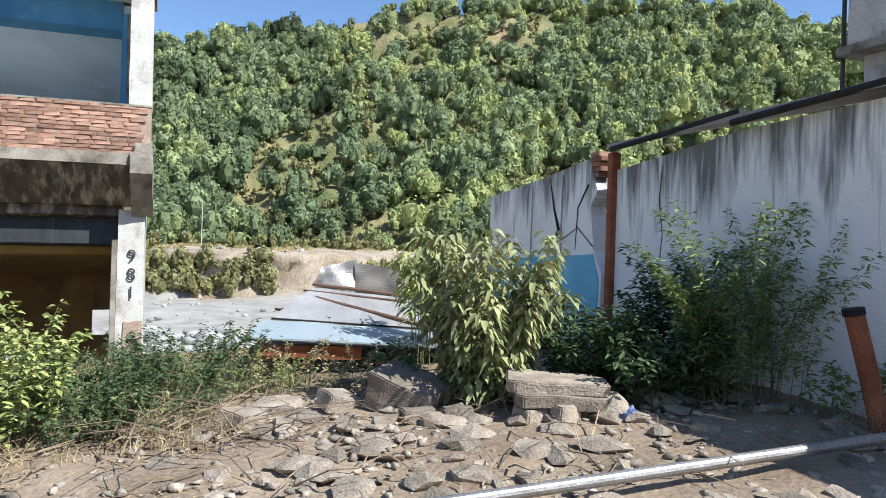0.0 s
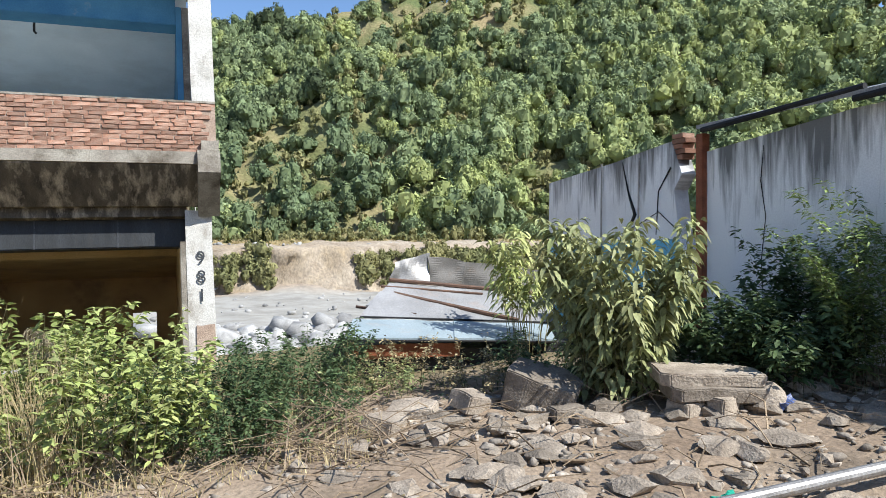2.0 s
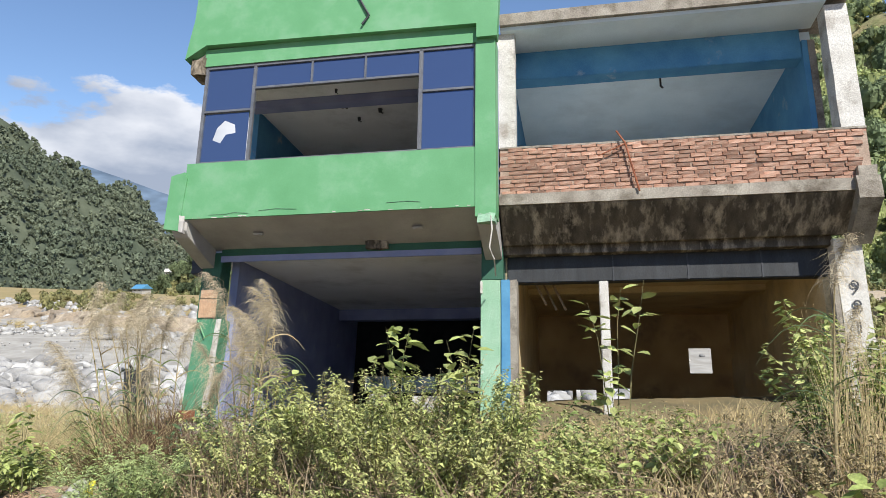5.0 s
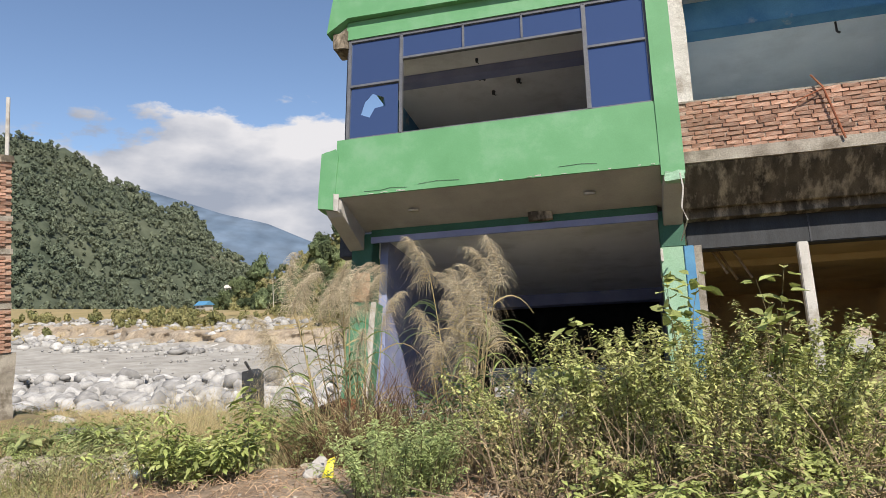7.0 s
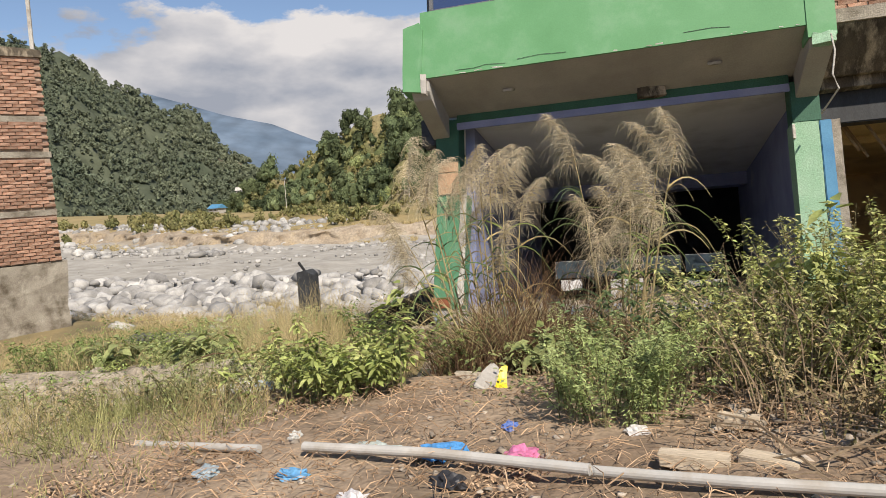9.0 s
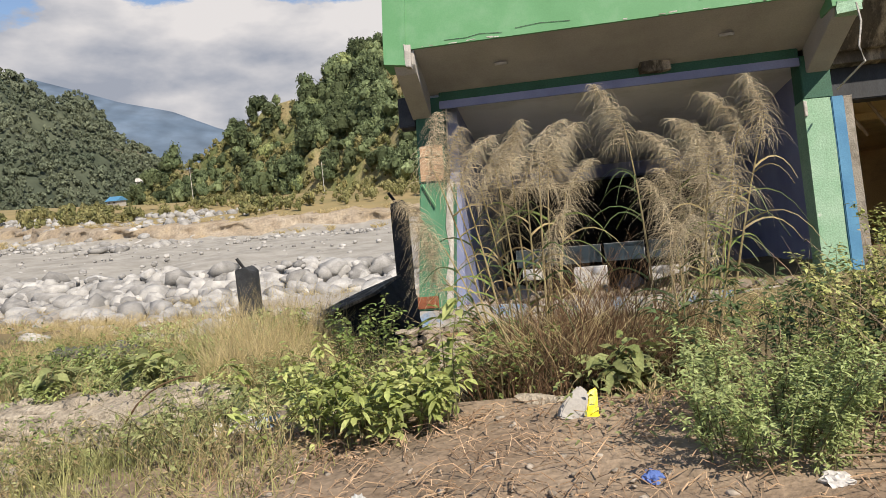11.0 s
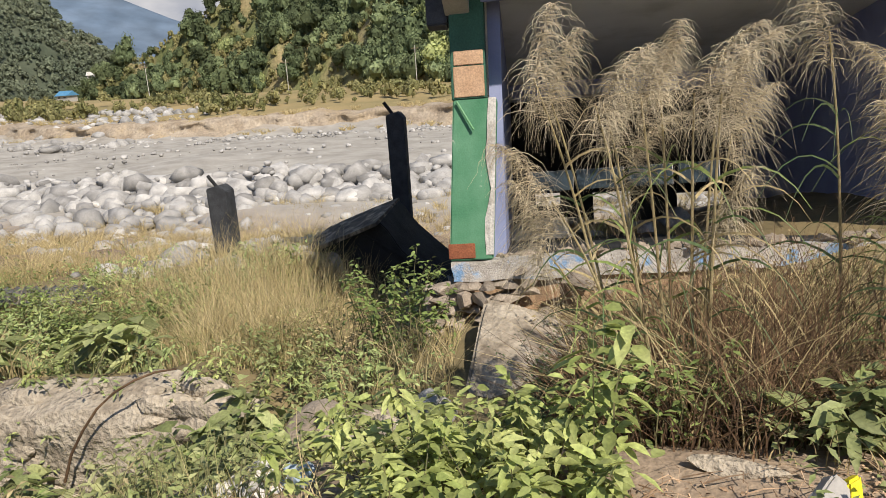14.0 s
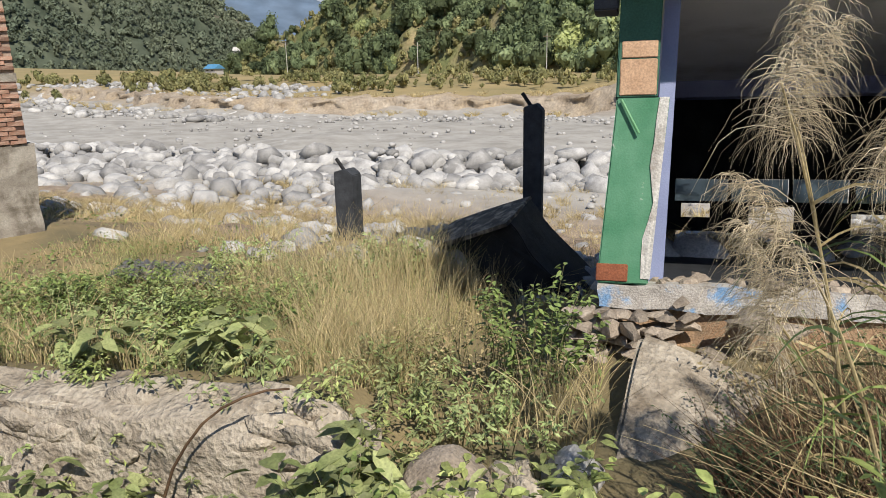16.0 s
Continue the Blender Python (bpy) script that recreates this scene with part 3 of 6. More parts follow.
def woods(name, surface, count, size, leaves, card, material, label, seed, keep=None, lobes=6):
    rng = np.random.default_rng(seed)
    variants = [crown_variant(seed + i, leaves, card, lobes) for i in range(9)]
    x, y, z = surface
    rows, cols = x.shape
    cards, tint = [], []
    top = int(rows * 0.80)
    made = 0
    while made < count:
        i = rng.uniform(0.2, top)
        j = rng.uniform(0, cols - 1.01)
        a, b, s, t = int(i), int(j), i - int(i), j - int(j)
        g = [(1 - s) * (1 - t) * q[a, b] + s * (1 - t) * q[a + 1, b] + (1 - s) * t * q[a, b + 1] + s * t * q[a + 1, b + 1] for q in (x, y, z)]
        if keep and not keep(g, rng):
            continue
        made += 1
        r = size * rng.uniform(0.55, 1.0 + 0.6 * rng.random())
        ang = rng.uniform(0, math.tau)
        ca, sa = math.cos(ang), math.sin(ang)
        q = variants[rng.integers(0, 9)]
        q = np.stack([q[..., 0] * ca - q[..., 1] * sa, q[..., 0] * sa + q[..., 1] * ca, q[..., 2] * rng.uniform(0.95, 1.5)], -1) * r
        # lower tint west of x=-20; past x=50 it rises, painting in haze brightness
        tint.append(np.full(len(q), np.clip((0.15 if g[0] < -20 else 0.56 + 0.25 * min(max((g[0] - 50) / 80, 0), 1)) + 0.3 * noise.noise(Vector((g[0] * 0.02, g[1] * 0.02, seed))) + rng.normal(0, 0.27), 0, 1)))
        cards.append(q + np.array([g[0], g[1], g[2] + r * 1.1]))
    v = np.concatenate(cards).reshape(-1, 3)
    ob = mesh_of(name, v, np.arange(len(v)).reshape(-1, 3), material)
    ob.data.attributes.new("tint", "FLOAT", "FACE").data.foreach_set("value", np.concatenate(tint).astype(np.float32))
    return tagged(ob, label, "forest", kind="stuff")


def clearing(g, rng):
    left = math.degrees(math.atan2(g[0] - 5, g[1] + 9)) < -7
    k = noise.noise(Vector((g[0] * 0.018, g[1] * 0.018, g[2] * 0.02))) + 0.5 * noise.noise(Vector((g[0] * 0.06, g[1] * 0.06, g[2] * 0.06)))
    return k < (-0.03 if left else 0.26) or rng.random() < (0.12 if left else 0.16)


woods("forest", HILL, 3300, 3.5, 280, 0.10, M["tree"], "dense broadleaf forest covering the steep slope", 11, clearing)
bx, by = np.meshgrid(np.linspace(-140, 190, 60), np.linspace(99, 165, 24))
woods("scrub", (bx, by, land(bx, by)), 760, 1.15, 70, 0.2, M["scrub"], "scrub and small trees along the terrace", 21, lambda g, rng: noise.noise(Vector((g[0] * 0.05, g[1] * 0.05, 4))) + 0.2 * rng.normal() > 0.08 and (g[1] > 112 or rng.random() < 0.25), 3)
woods("hill_scrub", HILL, 3400, 1.6, 50, 0.2, M["scrub"], "low scrub in the clearings of the slope", 23, lobes=2)
woods("far_forest", FAR, 14000, 3.3, 26, 0.3, M["tree_far"], "far trees covering the valley side", 31, lobes=1)

# ---- the leaning house row ----
TILT = Matrix.Rotation(radians(-1.0), 4, "Y") @ Matrix.Translation((0, -0.4, 0)) @ Matrix.Rotation(radians(-11), 4, "X")


def soffit(x0, x1, front, z_front, z_back, top):
    return prism([(front, z_front), (0.05, z_back), (0.05, top), (front, top)], "x", x0, x1, 0.0)


def green_house():
    h = thing("green_house", TILT, "abandoned green-painted two-storey concrete house leaning backwards", "house")
    part("floor_slab", roughen(block(-0.12, 4.86, -0.02, 6.7, -0.2, 0.0), 16, 0.045, 5), M["slab_edge"], h, "broken concrete floor edge with flaking blue paint")
    part("foundation", roughen(block(-0.1, 4.86, 0.05, 6.6, -1.8, -0.2), 8, 0.07, 2.4), M["earth"], h, "crumbling earth and stone foundation")
    # columns
    p = part("column", block(-0.14, 0.29, 0.0, 0.30, 0.0, 1.58, 0.012, (0.12, 0)), M["green_old"], h, "chipped green column")
    part("column_base", block(-0.145, 0.12, -0.012, 0.05, 0.02, 0.17, 0.006), M["rust"], p, "red painted foot")
    part("bare_edge", roughen(prism([(0.22, 0.05), (0.30, 0.05), (0.405, 1.58), (0.33, 1.58), (0.29, 1.2), (0.27, 1.0), (0.31, 0.7), (0.235, 0.4)], "y", -0.008, 0.02), 1, 0.012, 9), M["white_old"], p, "exposed pale plaster")
    part("tile", block(0.0, 0.30, -0.012, 0.02, 1.60, 1.90, 0.006), TILE, p, "tan stone tile")
    part("tile", block(0.01, 0.30, -0.012, 0.02, 1.91, 2.05, 0.006), TILE, p, "tan stone tile")
    part("column_top", block(-0.03, 0.31, 0.0, 0.3, 1.58, 2.66, 0.01, (0.02, 0)), M["dark_green"], h, "dark green column head")
    stick = bmesh.new()
    tube(stick, [(0.02, -0.03, 1.56), (0.17, -0.04, 1.28)], 0.012)
    part("iron_bracket", stick, M["green"], p)
    p = part("column", roughen(block(4.53, 4.82, 0.0, 0.30, 0.0, 2.10), 3, 0.008, 5), M["green_pale"], h, "chipped green column")
    part("meter_box", block(4.525, 4.56, -0.03, 0.0, 1.9, 2.08, 0.005), M["white_old"], p)
    part("column_top", block(4.54, 4.86, 0.0, 0.3, 2.10, 2.62, 0.01), M["dark_green"], h, "dark green column head")
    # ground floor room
    # thin sheet over the slab, coloured near-black to paint the room's shade
    part("dark_floor_sheet", roughen(block(0.42, 4.72, 0.34, 6.6, 0.002, 0.03), 4, 0.008, 4), M["shutter"], h, "near-black sheet painting shade onto the room floor")
    part("side_wall", block(0.29, 0.42, 0.3, 6.6, 0.0, 2.6, 0, (0.06, 0)), M["lavender"], h, "pale blue inner wall")
    part("side_wall", block(4.72, 4.86, 0.31, 6.6, 0.0, 2.6), M["lavender"], h, "pale blue inner wall")
    part("room_ceiling", block(-0.05, 4.86, 0.28, 6.7, 2.6, 2.78), M["ceiling"], h, "grey plaster ceiling")
    part("ceiling_beam", block(0.42, 4.72, 5.2, 5.5, 2.35, 2.6, 0.01), M["lavender"], h, "painted beam")
    part("front_beam", block(0.30, 4.54, 0.0, 0.28, 2.58, 2.78, 0.01), M["dark_green"], h, "dark green beam")
    part("beam_edge", block(0.30, 4.54, -0.012, 0.02, 2.50, 2.60, 0.006), M["lavender"], h, "pale blue beam edge")
    # rear wall in near-black: the unlit room's shade is put into its colour
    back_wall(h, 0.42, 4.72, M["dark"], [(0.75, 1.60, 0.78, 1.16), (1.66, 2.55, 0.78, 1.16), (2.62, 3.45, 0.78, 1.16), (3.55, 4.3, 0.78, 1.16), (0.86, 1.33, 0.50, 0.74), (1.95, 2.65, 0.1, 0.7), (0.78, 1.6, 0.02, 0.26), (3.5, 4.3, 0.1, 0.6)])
    # balcony and parapet
    part("balcony_slab", soffit(0.12, 4.62, -0.90, 2.95, 2.70, 3.02), M["plaster"], h, "grey balcony underside")
    for x in (1.14, 3.66):
        bm = bmesh.new()
        bmesh.ops.create_cone(bm, cap_ends=True, segments=24, radius1=0.075, radius2=0.085, depth=0.03, matrix=pose(x, -0.46, 2.815, 15))
        part("ceiling_lamp", bm, M["plaster"], h, "round soffit lamp fitting")
    part("soffit_hole", roughen(block(2.75, 3.1, -0.12, 0.04, 2.62, 2.74), 2, 0.03, 5), M["stain_and_shade"], h, "broken soffit plaster")
    part("parapet", roughen(block(0.10, 4.60, -0.93, -0.80, 2.95, 3.84), 3, 0.006, 2), M["green"], h, "green painted parapet")
    part("parapet_end", roughen(prism([(-0.16, 2.80), (0.10, 2.76), (0.14, 3.60), (0.09, 3.70), (-0.13, 3.64)], "y", -0.95, -0.6), 2, 0.012, 6), M["green"], h, "chipped parapet end")
    part("broken_edge", roughen(block(0.09, 0.16, -0.955, -0.85, 2.75, 3.0), 2, 0.025, 9), M["plaster"], h, "broken plaster edge")
    for x, w in ((-0.05, 0.24), (4.60, 0.25)):
        part("bracket", prism([(-0.90, 2.78), (-0.82, 2.70), (0.02, 2.40), (0.02, 2.95), (-0.90, 2.96)], "x", x, x + w, 0.008), M["plaster"], h, "sloping balcony bracket")
    chip = random.Random(31)
    for i in range(16):
        x, z = chip.uniform(0.2, 4.5), chip.uniform(2.952, 2.965)
        w = chip.uniform(0.02, 0.09)
        part("chip", roughen(block(x, x + w, -0.934, -0.925, z, z + chip.uniform(0.006, 0.014)), 2, 0.007, 18, i), M["white_old"], h, "chipped pale plaster")
    for pts in ([(0.55, 3.0), (0.8, 2.995), (0.95, 3.02), (1.2, 3.0)], [(1.35, 3.03), (1.62, 3.05), (1.95, 3.03)], [(3.3, 3.06), (3.6, 3.07), (3.8, 3.05)]):
        crack = bmesh.new()
        tube(crack, [(u, -0.936, v) for u, v in pts], 0.0025, 4)
        part("crack", crack, M["frame"], h, "thin black crack in the paint")
    part("lamp_box", block(-0.24, -0.035, 0.04, 0.26, 2.33, 2.72, 0.012), M["frame"], h, "dark metal box fixed beside the column head")
    part("corner_pier", roughen(block(4.58, 4.87, -0.945, -0.62, 2.80, 5.55), 3, 0.006, 2), M["green"], h, "green corner pier")
    part("corner_drip", roughen(block(4.62, 4.87, -0.955, -0.80, 2.72, 2.84), 2, 0.03, 8), M["green_pale"], h, "chipped plaster corner")
    # upper room
    part("upper_floor", block(0.15, 4.86, -0.8, 5.0, 3.02, 3.1), M["plaster"], h)
    part("upper_ceiling", block(-0.05, 4.86, -0.86, 5.0, 5.62, 5.8), M["ceiling"], h, "grey ceiling")
    part("upper_beam", block(0.24, 4.74, 0.55, 0.8, 5.48, 5.62, 0.01), M["lavender"], h, "dark beam")
    part("upper_side_wall", block(0.10, 0.24, 0.95, 5.0, 3.1, 5.62), M["blue"], h, "blue inner wall")
    part("side_sill", block(0.10, 0.24, -0.80, 0.95, 3.1, 3.86), M["green"], h, "low green side parapet")
    part("corner_mullion", block(0.16, 0.22, -0.80, -0.74, 3.86, 5.62, 0.004), M["alu"], h)
    part("upper_side_wall", block(4.74, 4.86, -0.6, 5.0, 3.1, 5.62), M["lavender"], h)
    part("upper_back_wall", block(0.2, 4.8, 5.0, 5.12, 3.1, 5.62), M["plaster"], h)
    for x, y, r in ((1.9, 0.9, 0.07), (2.5, 1.2, 0.05), (2.0, 1.5, 0.04), (1.95, 0.35, 0.03)):
        bm = bmesh.new()
        tube(bm, [(x, y, 5.64), (x, y, 5.56), (x + r, y, 5.53)], [r, r * 0.7, r * 0.4])
        part("ceiling_hook", bm, M["frame"], h)
    part("fascia", roughen(prism([(-0.10, 5.60), (0.25, 5.82), (4.60, 5.76), (4.60, 5.53), (4.90, 5.53), (4.95, 6.52), (0.28, 6.68), (0.20, 6.98), (0.02, 6.98), (0.0, 6.3)], "y", -1.02, -0.82), 2, 0.006, 2), M["green"], h, "green fascia above the window")
    part("window_head", roughen(block(0.2, 4.6, -0.92, -0.80, 5.50, 5.80), 2, 0.006, 3), M["green"], h)
    part("fascia_return", block(-0.08, 0.06, -0.82, 4.9, 5.62, 6.6), M["green"], h)
    part("roof", block(0.0, 4.86, -0.82, 5.1, 5.8, 5.95), M["concrete"], h)
    part("broken_corner", roughen(block(-0.02, 0.22, -0.95, -0.6, 5.36, 5.64), 3, 0.05, 6), M["stain_and_shade"], h, "crumbled concrete corner")
    rod = bmesh.new()
    tube(rod, [(2.75, -1.04, 6.42), (2.95, -1.05, 6.05), (2.85, -1.06, 5.9)], 0.018)
    part("bent_rod", rod, M["frame"], h)
    # window band
    w = part("window_frame", window_frame(), M["alu"], h, "grey metal window frame")
    glass = [(0.27, 1.045, 4.73, 5.55), (1.095, 2.005, 5.09, 5.45), (2.035, 2.865, 5.09, 5.45), (2.895, 3.72, 5.09, 5.45), (3.78, 4.545, 4.81, 5.45), (3.78, 4.545, 3.87, 4.77)]
    for a, b, c, d in glass:
        part("pane", block(a, b, -0.872, -0.866, c, d), M["glass"], w)
    bm = bmesh.new()
    ring = [(0.24, 3.88), (1.02, 3.88), (1.02, 4.68), (0.28, 4.68)]
    hole = [(0.44, 4.24), (0.58, 4.18), (0.66, 4.32), (0.82, 4.34), (0.80, 4.48), (0.62, 4.56), (0.50, 4.44)]
    outer, inner = [bm.verts.new((u, -0.868, v)) for u, v in ring], [bm.verts.new((u, -0.868, v)) for u, v in hole]
    es = [bm.edges.new((q[i], q[(i + 1) % len(q)])) for q in (outer, inner) for i in range(len(q))]
    bmesh.ops.triangle_fill(bm, use_beauty=True, edges=es)
    bmesh.ops.solidify(bm, geom=list(bm.faces), thickness=0.005)
    part("pane", bm, M["glass"], w, "broken window pane with a jagged hole")
    cable = bmesh.new()
    tube(cable, [(4.80, -0.96, 2.8), (4.82, -0.97, 2.6), (4.78, -0.95, 2.35), (4.84, -0.9, 2.2), (4.79, -0.3, 2.1)], 0.011, 5)
    part("cable", cable, M["white_old"], h, "loose hanging cable")
    return h


def window_frame():
    bm = bmesh.new()
    for a, b, c, d in ((0.22, 0.27, 3.84, 5.72), (1.045, 1.095, 3.84, 5.62), (3.72, 3.78, 3.84, 5.50), (4.545, 4.59, 3.84, 5.5), (0.22, 4.58, 5.45, 5.50), (0.22, 4.58, 3.84, 3.87),
                       (1.095, 3.72, 5.05, 5.09), (2.005, 2.035, 5.09, 5.5), (2.865, 2.895, 5.09, 5.48), (0.26, 1.05, 4.69, 4.73), (3.78, 4.55, 4.77, 4.81)):
        box(bm, a, b, -0.90, -0.84, c, d, 0.004)
    return bm


def back_wall(h, x0, x1, material, holes, glazed=4):
    """The rear wall of a ground-floor room, with its openings cut through."""
    xs = sorted({x0, x1, *(q for k in holes for q in k[:2])})
    zs = sorted({0.0, 2.6, *(max(q, 0.0) for k in holes for q in k[2:])})
    bm = bmesh.new()
    grid = {}
    for a, b in zip(xs, xs[1:]):
        for c, d in zip(zs, zs[1:]):
            u, v = (a + b) / 2, (c + d) / 2
            if not any(k[0] < u < k[1] and k[2] < v < k[3] for k in holes):
                bm.faces.new([grid.setdefault(q, bm.verts.new((q[0], 6.6, q[1]))) if q not in grid else grid[q] for q in ((a, c), (b, c), (b, d), (a, d))])
    bmesh.ops.solidify(bm, geom=list(bm.faces), thickness=-0.15)
    for v in [v for v in bm.verts if not v.link_faces]:
        bm.verts.remove(v)
    wall = part("rear_wall", bm, material, h, "dark rear wall with broken window openings")
    for k in holes[:glazed]:
        part("pane", block(k[0], k[1], 6.66, 6.668, max(k[2], 0.0), k[3]), M["dusty_glass"], wall)
    return wall


def brick_house():
    h = thing("brick_house", TILT, "abandoned unplastered house with brick parapet and number 981 on its pillar", "house")
    part("floor_slab", roughen(block(4.87, 9.45, -0.02, 6.7, -0.2, 0.0), 5, 0.02, 3), M["plaster"], h, "broken concrete floor edge")
    part("foundation", roughen(block(4.88, 9.40, 0.05, 6.6, -1.8, -0.2), 6, 0.06, 2.4), M["earth"], h, "earth and stone foundation")
    part("pillar", block(4.83, 4.96, -0.01, 0.28, 0.0, 2.10, 0.008), M["blue"], h, "flaking blue pillar")
    part("plaster_edge", roughen(block(4.96, 5.06, 0.02, 0.28, 0.0, 2.10), 3, 0.012, 5), M["concrete"], h, "pale plaster edge")
    p = part("pillar", roughen(block(9.38, 9.73, 0.0, 0.35, -0.25, 2.56), 4, 0.014, 4), M["white_old"], h, "whitewashed pillar with bare brick showing")
    part("bare_patch", roughen(block(9.48, 9.72, -0.022, 0.02, -0.2, 0.95), 5, 0.018, 7), M["mortar"], p, "exposed brickwork")
    part("post", block(6.24, 6.37, 0.05, 0.17, 0.0, 2.06, 0.01), M["white_old"], h, "slender pale post")
    part("door_jamb", block(9.30, 9.38, 0.0, 0.12, 0.0, 2.12, 0.006), M["concrete"], h)
    s = part("shutter_box", block(4.90, 9.40, 0.26, 0.46, 2.10, 2.50, 0.012), M["shutter"], h, "dark rolling shutter housing")
    for x in (6.45, 7.5, 8.5):
        part("seam", block(x, x + 0.02, 0.252, 0.27, 2.10, 2.50), M["frame"], s)
    # lintel's dark colour stands for the shade of the balcony above
    part("lintel", roughen(block(4.86, 9.40, 0.10, 0.42, 2.50, 2.75), 4, 0.012, 3), M["stain_and_shade"], h, "dark lintel with the balcony's shade in its colour")
    part("balcony_slab", roughen(prism([(-0.50, 3.06), (-0.02, 2.62), (0.05, 2.62), (0.05, 3.1), (-0.50, 3.1)], "x", 4.88, 9.62), 4, 0.015, 3), M["stain_and_shade"], h, "stained balcony underside")
    part("slab_edge", roughen(block(4.87, 9.70, -0.53, 0.1, 3.08, 3.24), 5, 0.014, 5), M["concrete"], h, "bare concrete slab edge")
    part("bracket", roughen(prism([(-0.62, 2.94), (-0.60, 3.25), (0.06, 3.25), (0.06, 2.50), (-0.05, 2.46)], "x", 9.55, 9.83), 2, 0.012, 4), M["concrete"], h, "stained corner bracket")
    part("corner_block", roughen(block(9.60, 9.82, -0.56, -0.2, 3.24, 3.40), 3, 0.02, 6), M["concrete"], h)
    part("upper_pillar", roughen(block(4.86, 5.11, -0.46, -0.20, 3.98, 5.88), 4, 0.012, 4), M["white_old"], h, "pale upper pillar")
    part("upper_pillar", roughen(block(9.50, 9.80, -0.46, -0.16, 3.98, 5.88), 4, 0.014, 4), M["white_old"], h, "pale upper pillar")
    part("upper_ceiling", block(4.87, 9.5, 0.2, 5.0, 5.66, 5.86), M["pale_blue"], h, "grey ceiling")
    part("roof", roughen(block(4.90, 9.82, -0.62, 0.4, 5.94, 6.13), 4, 0.012, 3), M["concrete"], h, "bare concrete roof edge")
    part("balcony_ceiling", block(4.9, 9.5, -0.55, 0.14, 5.88, 5.95), M["pale_blue"], h, "grey balcony ceiling")
    part("blue_beam", block(5.0, 9.34, 0.14, 0.44, 5.40, 5.90, 0.01), M["blue"], h, "blue painted beam")
    part("upper_floor", block(4.87, 9.5, -0.2, 5.0, 3.1, 3.2), M["ceiling"], h)
    part("upper_side_wall", block(9.34, 9.42, 0.1, 5.0, 3.2, 5.67), M["blue"], h, "blue inner wall")
    part("outer_side_wall", block(9.424, 9.52, 0.1, 5.0, 3.2, 5.67), M["concrete"], h)
    part("upper_side_wall", block(4.88, 5.0, 0.1, 5.0, 3.2, 5.67), M["blue"], h, "blue inner wall")
    part("upper_back_wall", block(5.0, 9.34, 4.9, 5.0, 3.2, 5.67), M["pale_blue"], h)
    hook = bmesh.new()
    tube(hook, [(7.4, 0.9, 5.68), (7.4, 0.9, 5.5), (7.43, 0.88, 5.46)], 0.018, 5)
    part("ceiling_hook", hook, M["frame"], h)
    # ground floor room
    part("room_ceiling", block(4.86, 9.42, 0.3, 6.7, 2.6, 2.75), M["ochre_wall"], h, "stained ochre ceiling")
    part("side_wall", block(4.87, 5.0, 0.3, 6.6, 0.0, 2.6), M["ochre_wall"], h, "ochre inner wall")
    part("side_wall", block(9.30, 9.42, 0.36, 6.6, -0.2, 2.6), M["ochre_wall"], h, "ochre inner wall")
    part("ceiling_beam", block(5.0, 9.30, 3.2, 3.5, 2.48, 2.6, 0.01), M["ochre_wall"], h)
    back_wall(h, 5.0, 9.30, M["inner_brown"], [(5.18, 5.76, 0.36, 0.85), (5.85, 6.30, 0.40, 0.87), (6.52, 7.11, 0.03, 0.47), (6.50, 7.05, 0.52, 0.90), (8.39, 8.87, 1.25, 1.81)], 0)
    for a in ((5.2, 0.9, 2.4), (5.35, 1.1, 2.35), (5.5, 0.8, 2.3)):
        bm = bmesh.new()
        tube(bm, [(a[0], a[1], a[2]), (a[0] + 0.25, a[1] - 0.1, a[2] - 0.55)], 0.02, 5)
        part("hanging_lath", bm, M["wood"], h)
    rb = bmesh.new()
    tube(rb, [(6.55, -0.53, 4.12), (6.66, -0.56, 3.92), (6.82, -0.56, 3.19)], 0.013, 6)
    tube(rb, [(6.28, -0.56, 3.74), (6.66, -0.56, 3.90)], 0.009, 6)
    part("rebar", rb, M["rust"], h, "bent rusty reinforcing bar")
    return h


M["earth"] = mat("red_brown_earth", (0.28, 0.165, 0.092), (0.43, 0.295, 0.18), 3, 0.97, 0.6, stain=(0.16, 0.12, 0.08), stain_scale=2.5)
TILE = mat("tan_stone_tile", (0.42, 0.26, 0.15), (0.52, 0.34, 0.21), 6, 0.6, 0.15)
green = green_house()
brick = brick_house()
for c, z in (("9", 1.80), ("8", 1.53), ("1", 1.27)):
    cu = bpy.data.curves.new("digit", "FONT")
    cu.body, cu.size, cu.extrude, cu.offset = c, 0.25, 0.002, 0.0
    ob = new("digit", cu)
    ob.parent = brick
    ob.matrix_local = pose(9.50, -0.030, z, 90)
    cu.materials.append(M["frame"])
    ob["label"] = "black painted house number digit"

# ---- plants ----


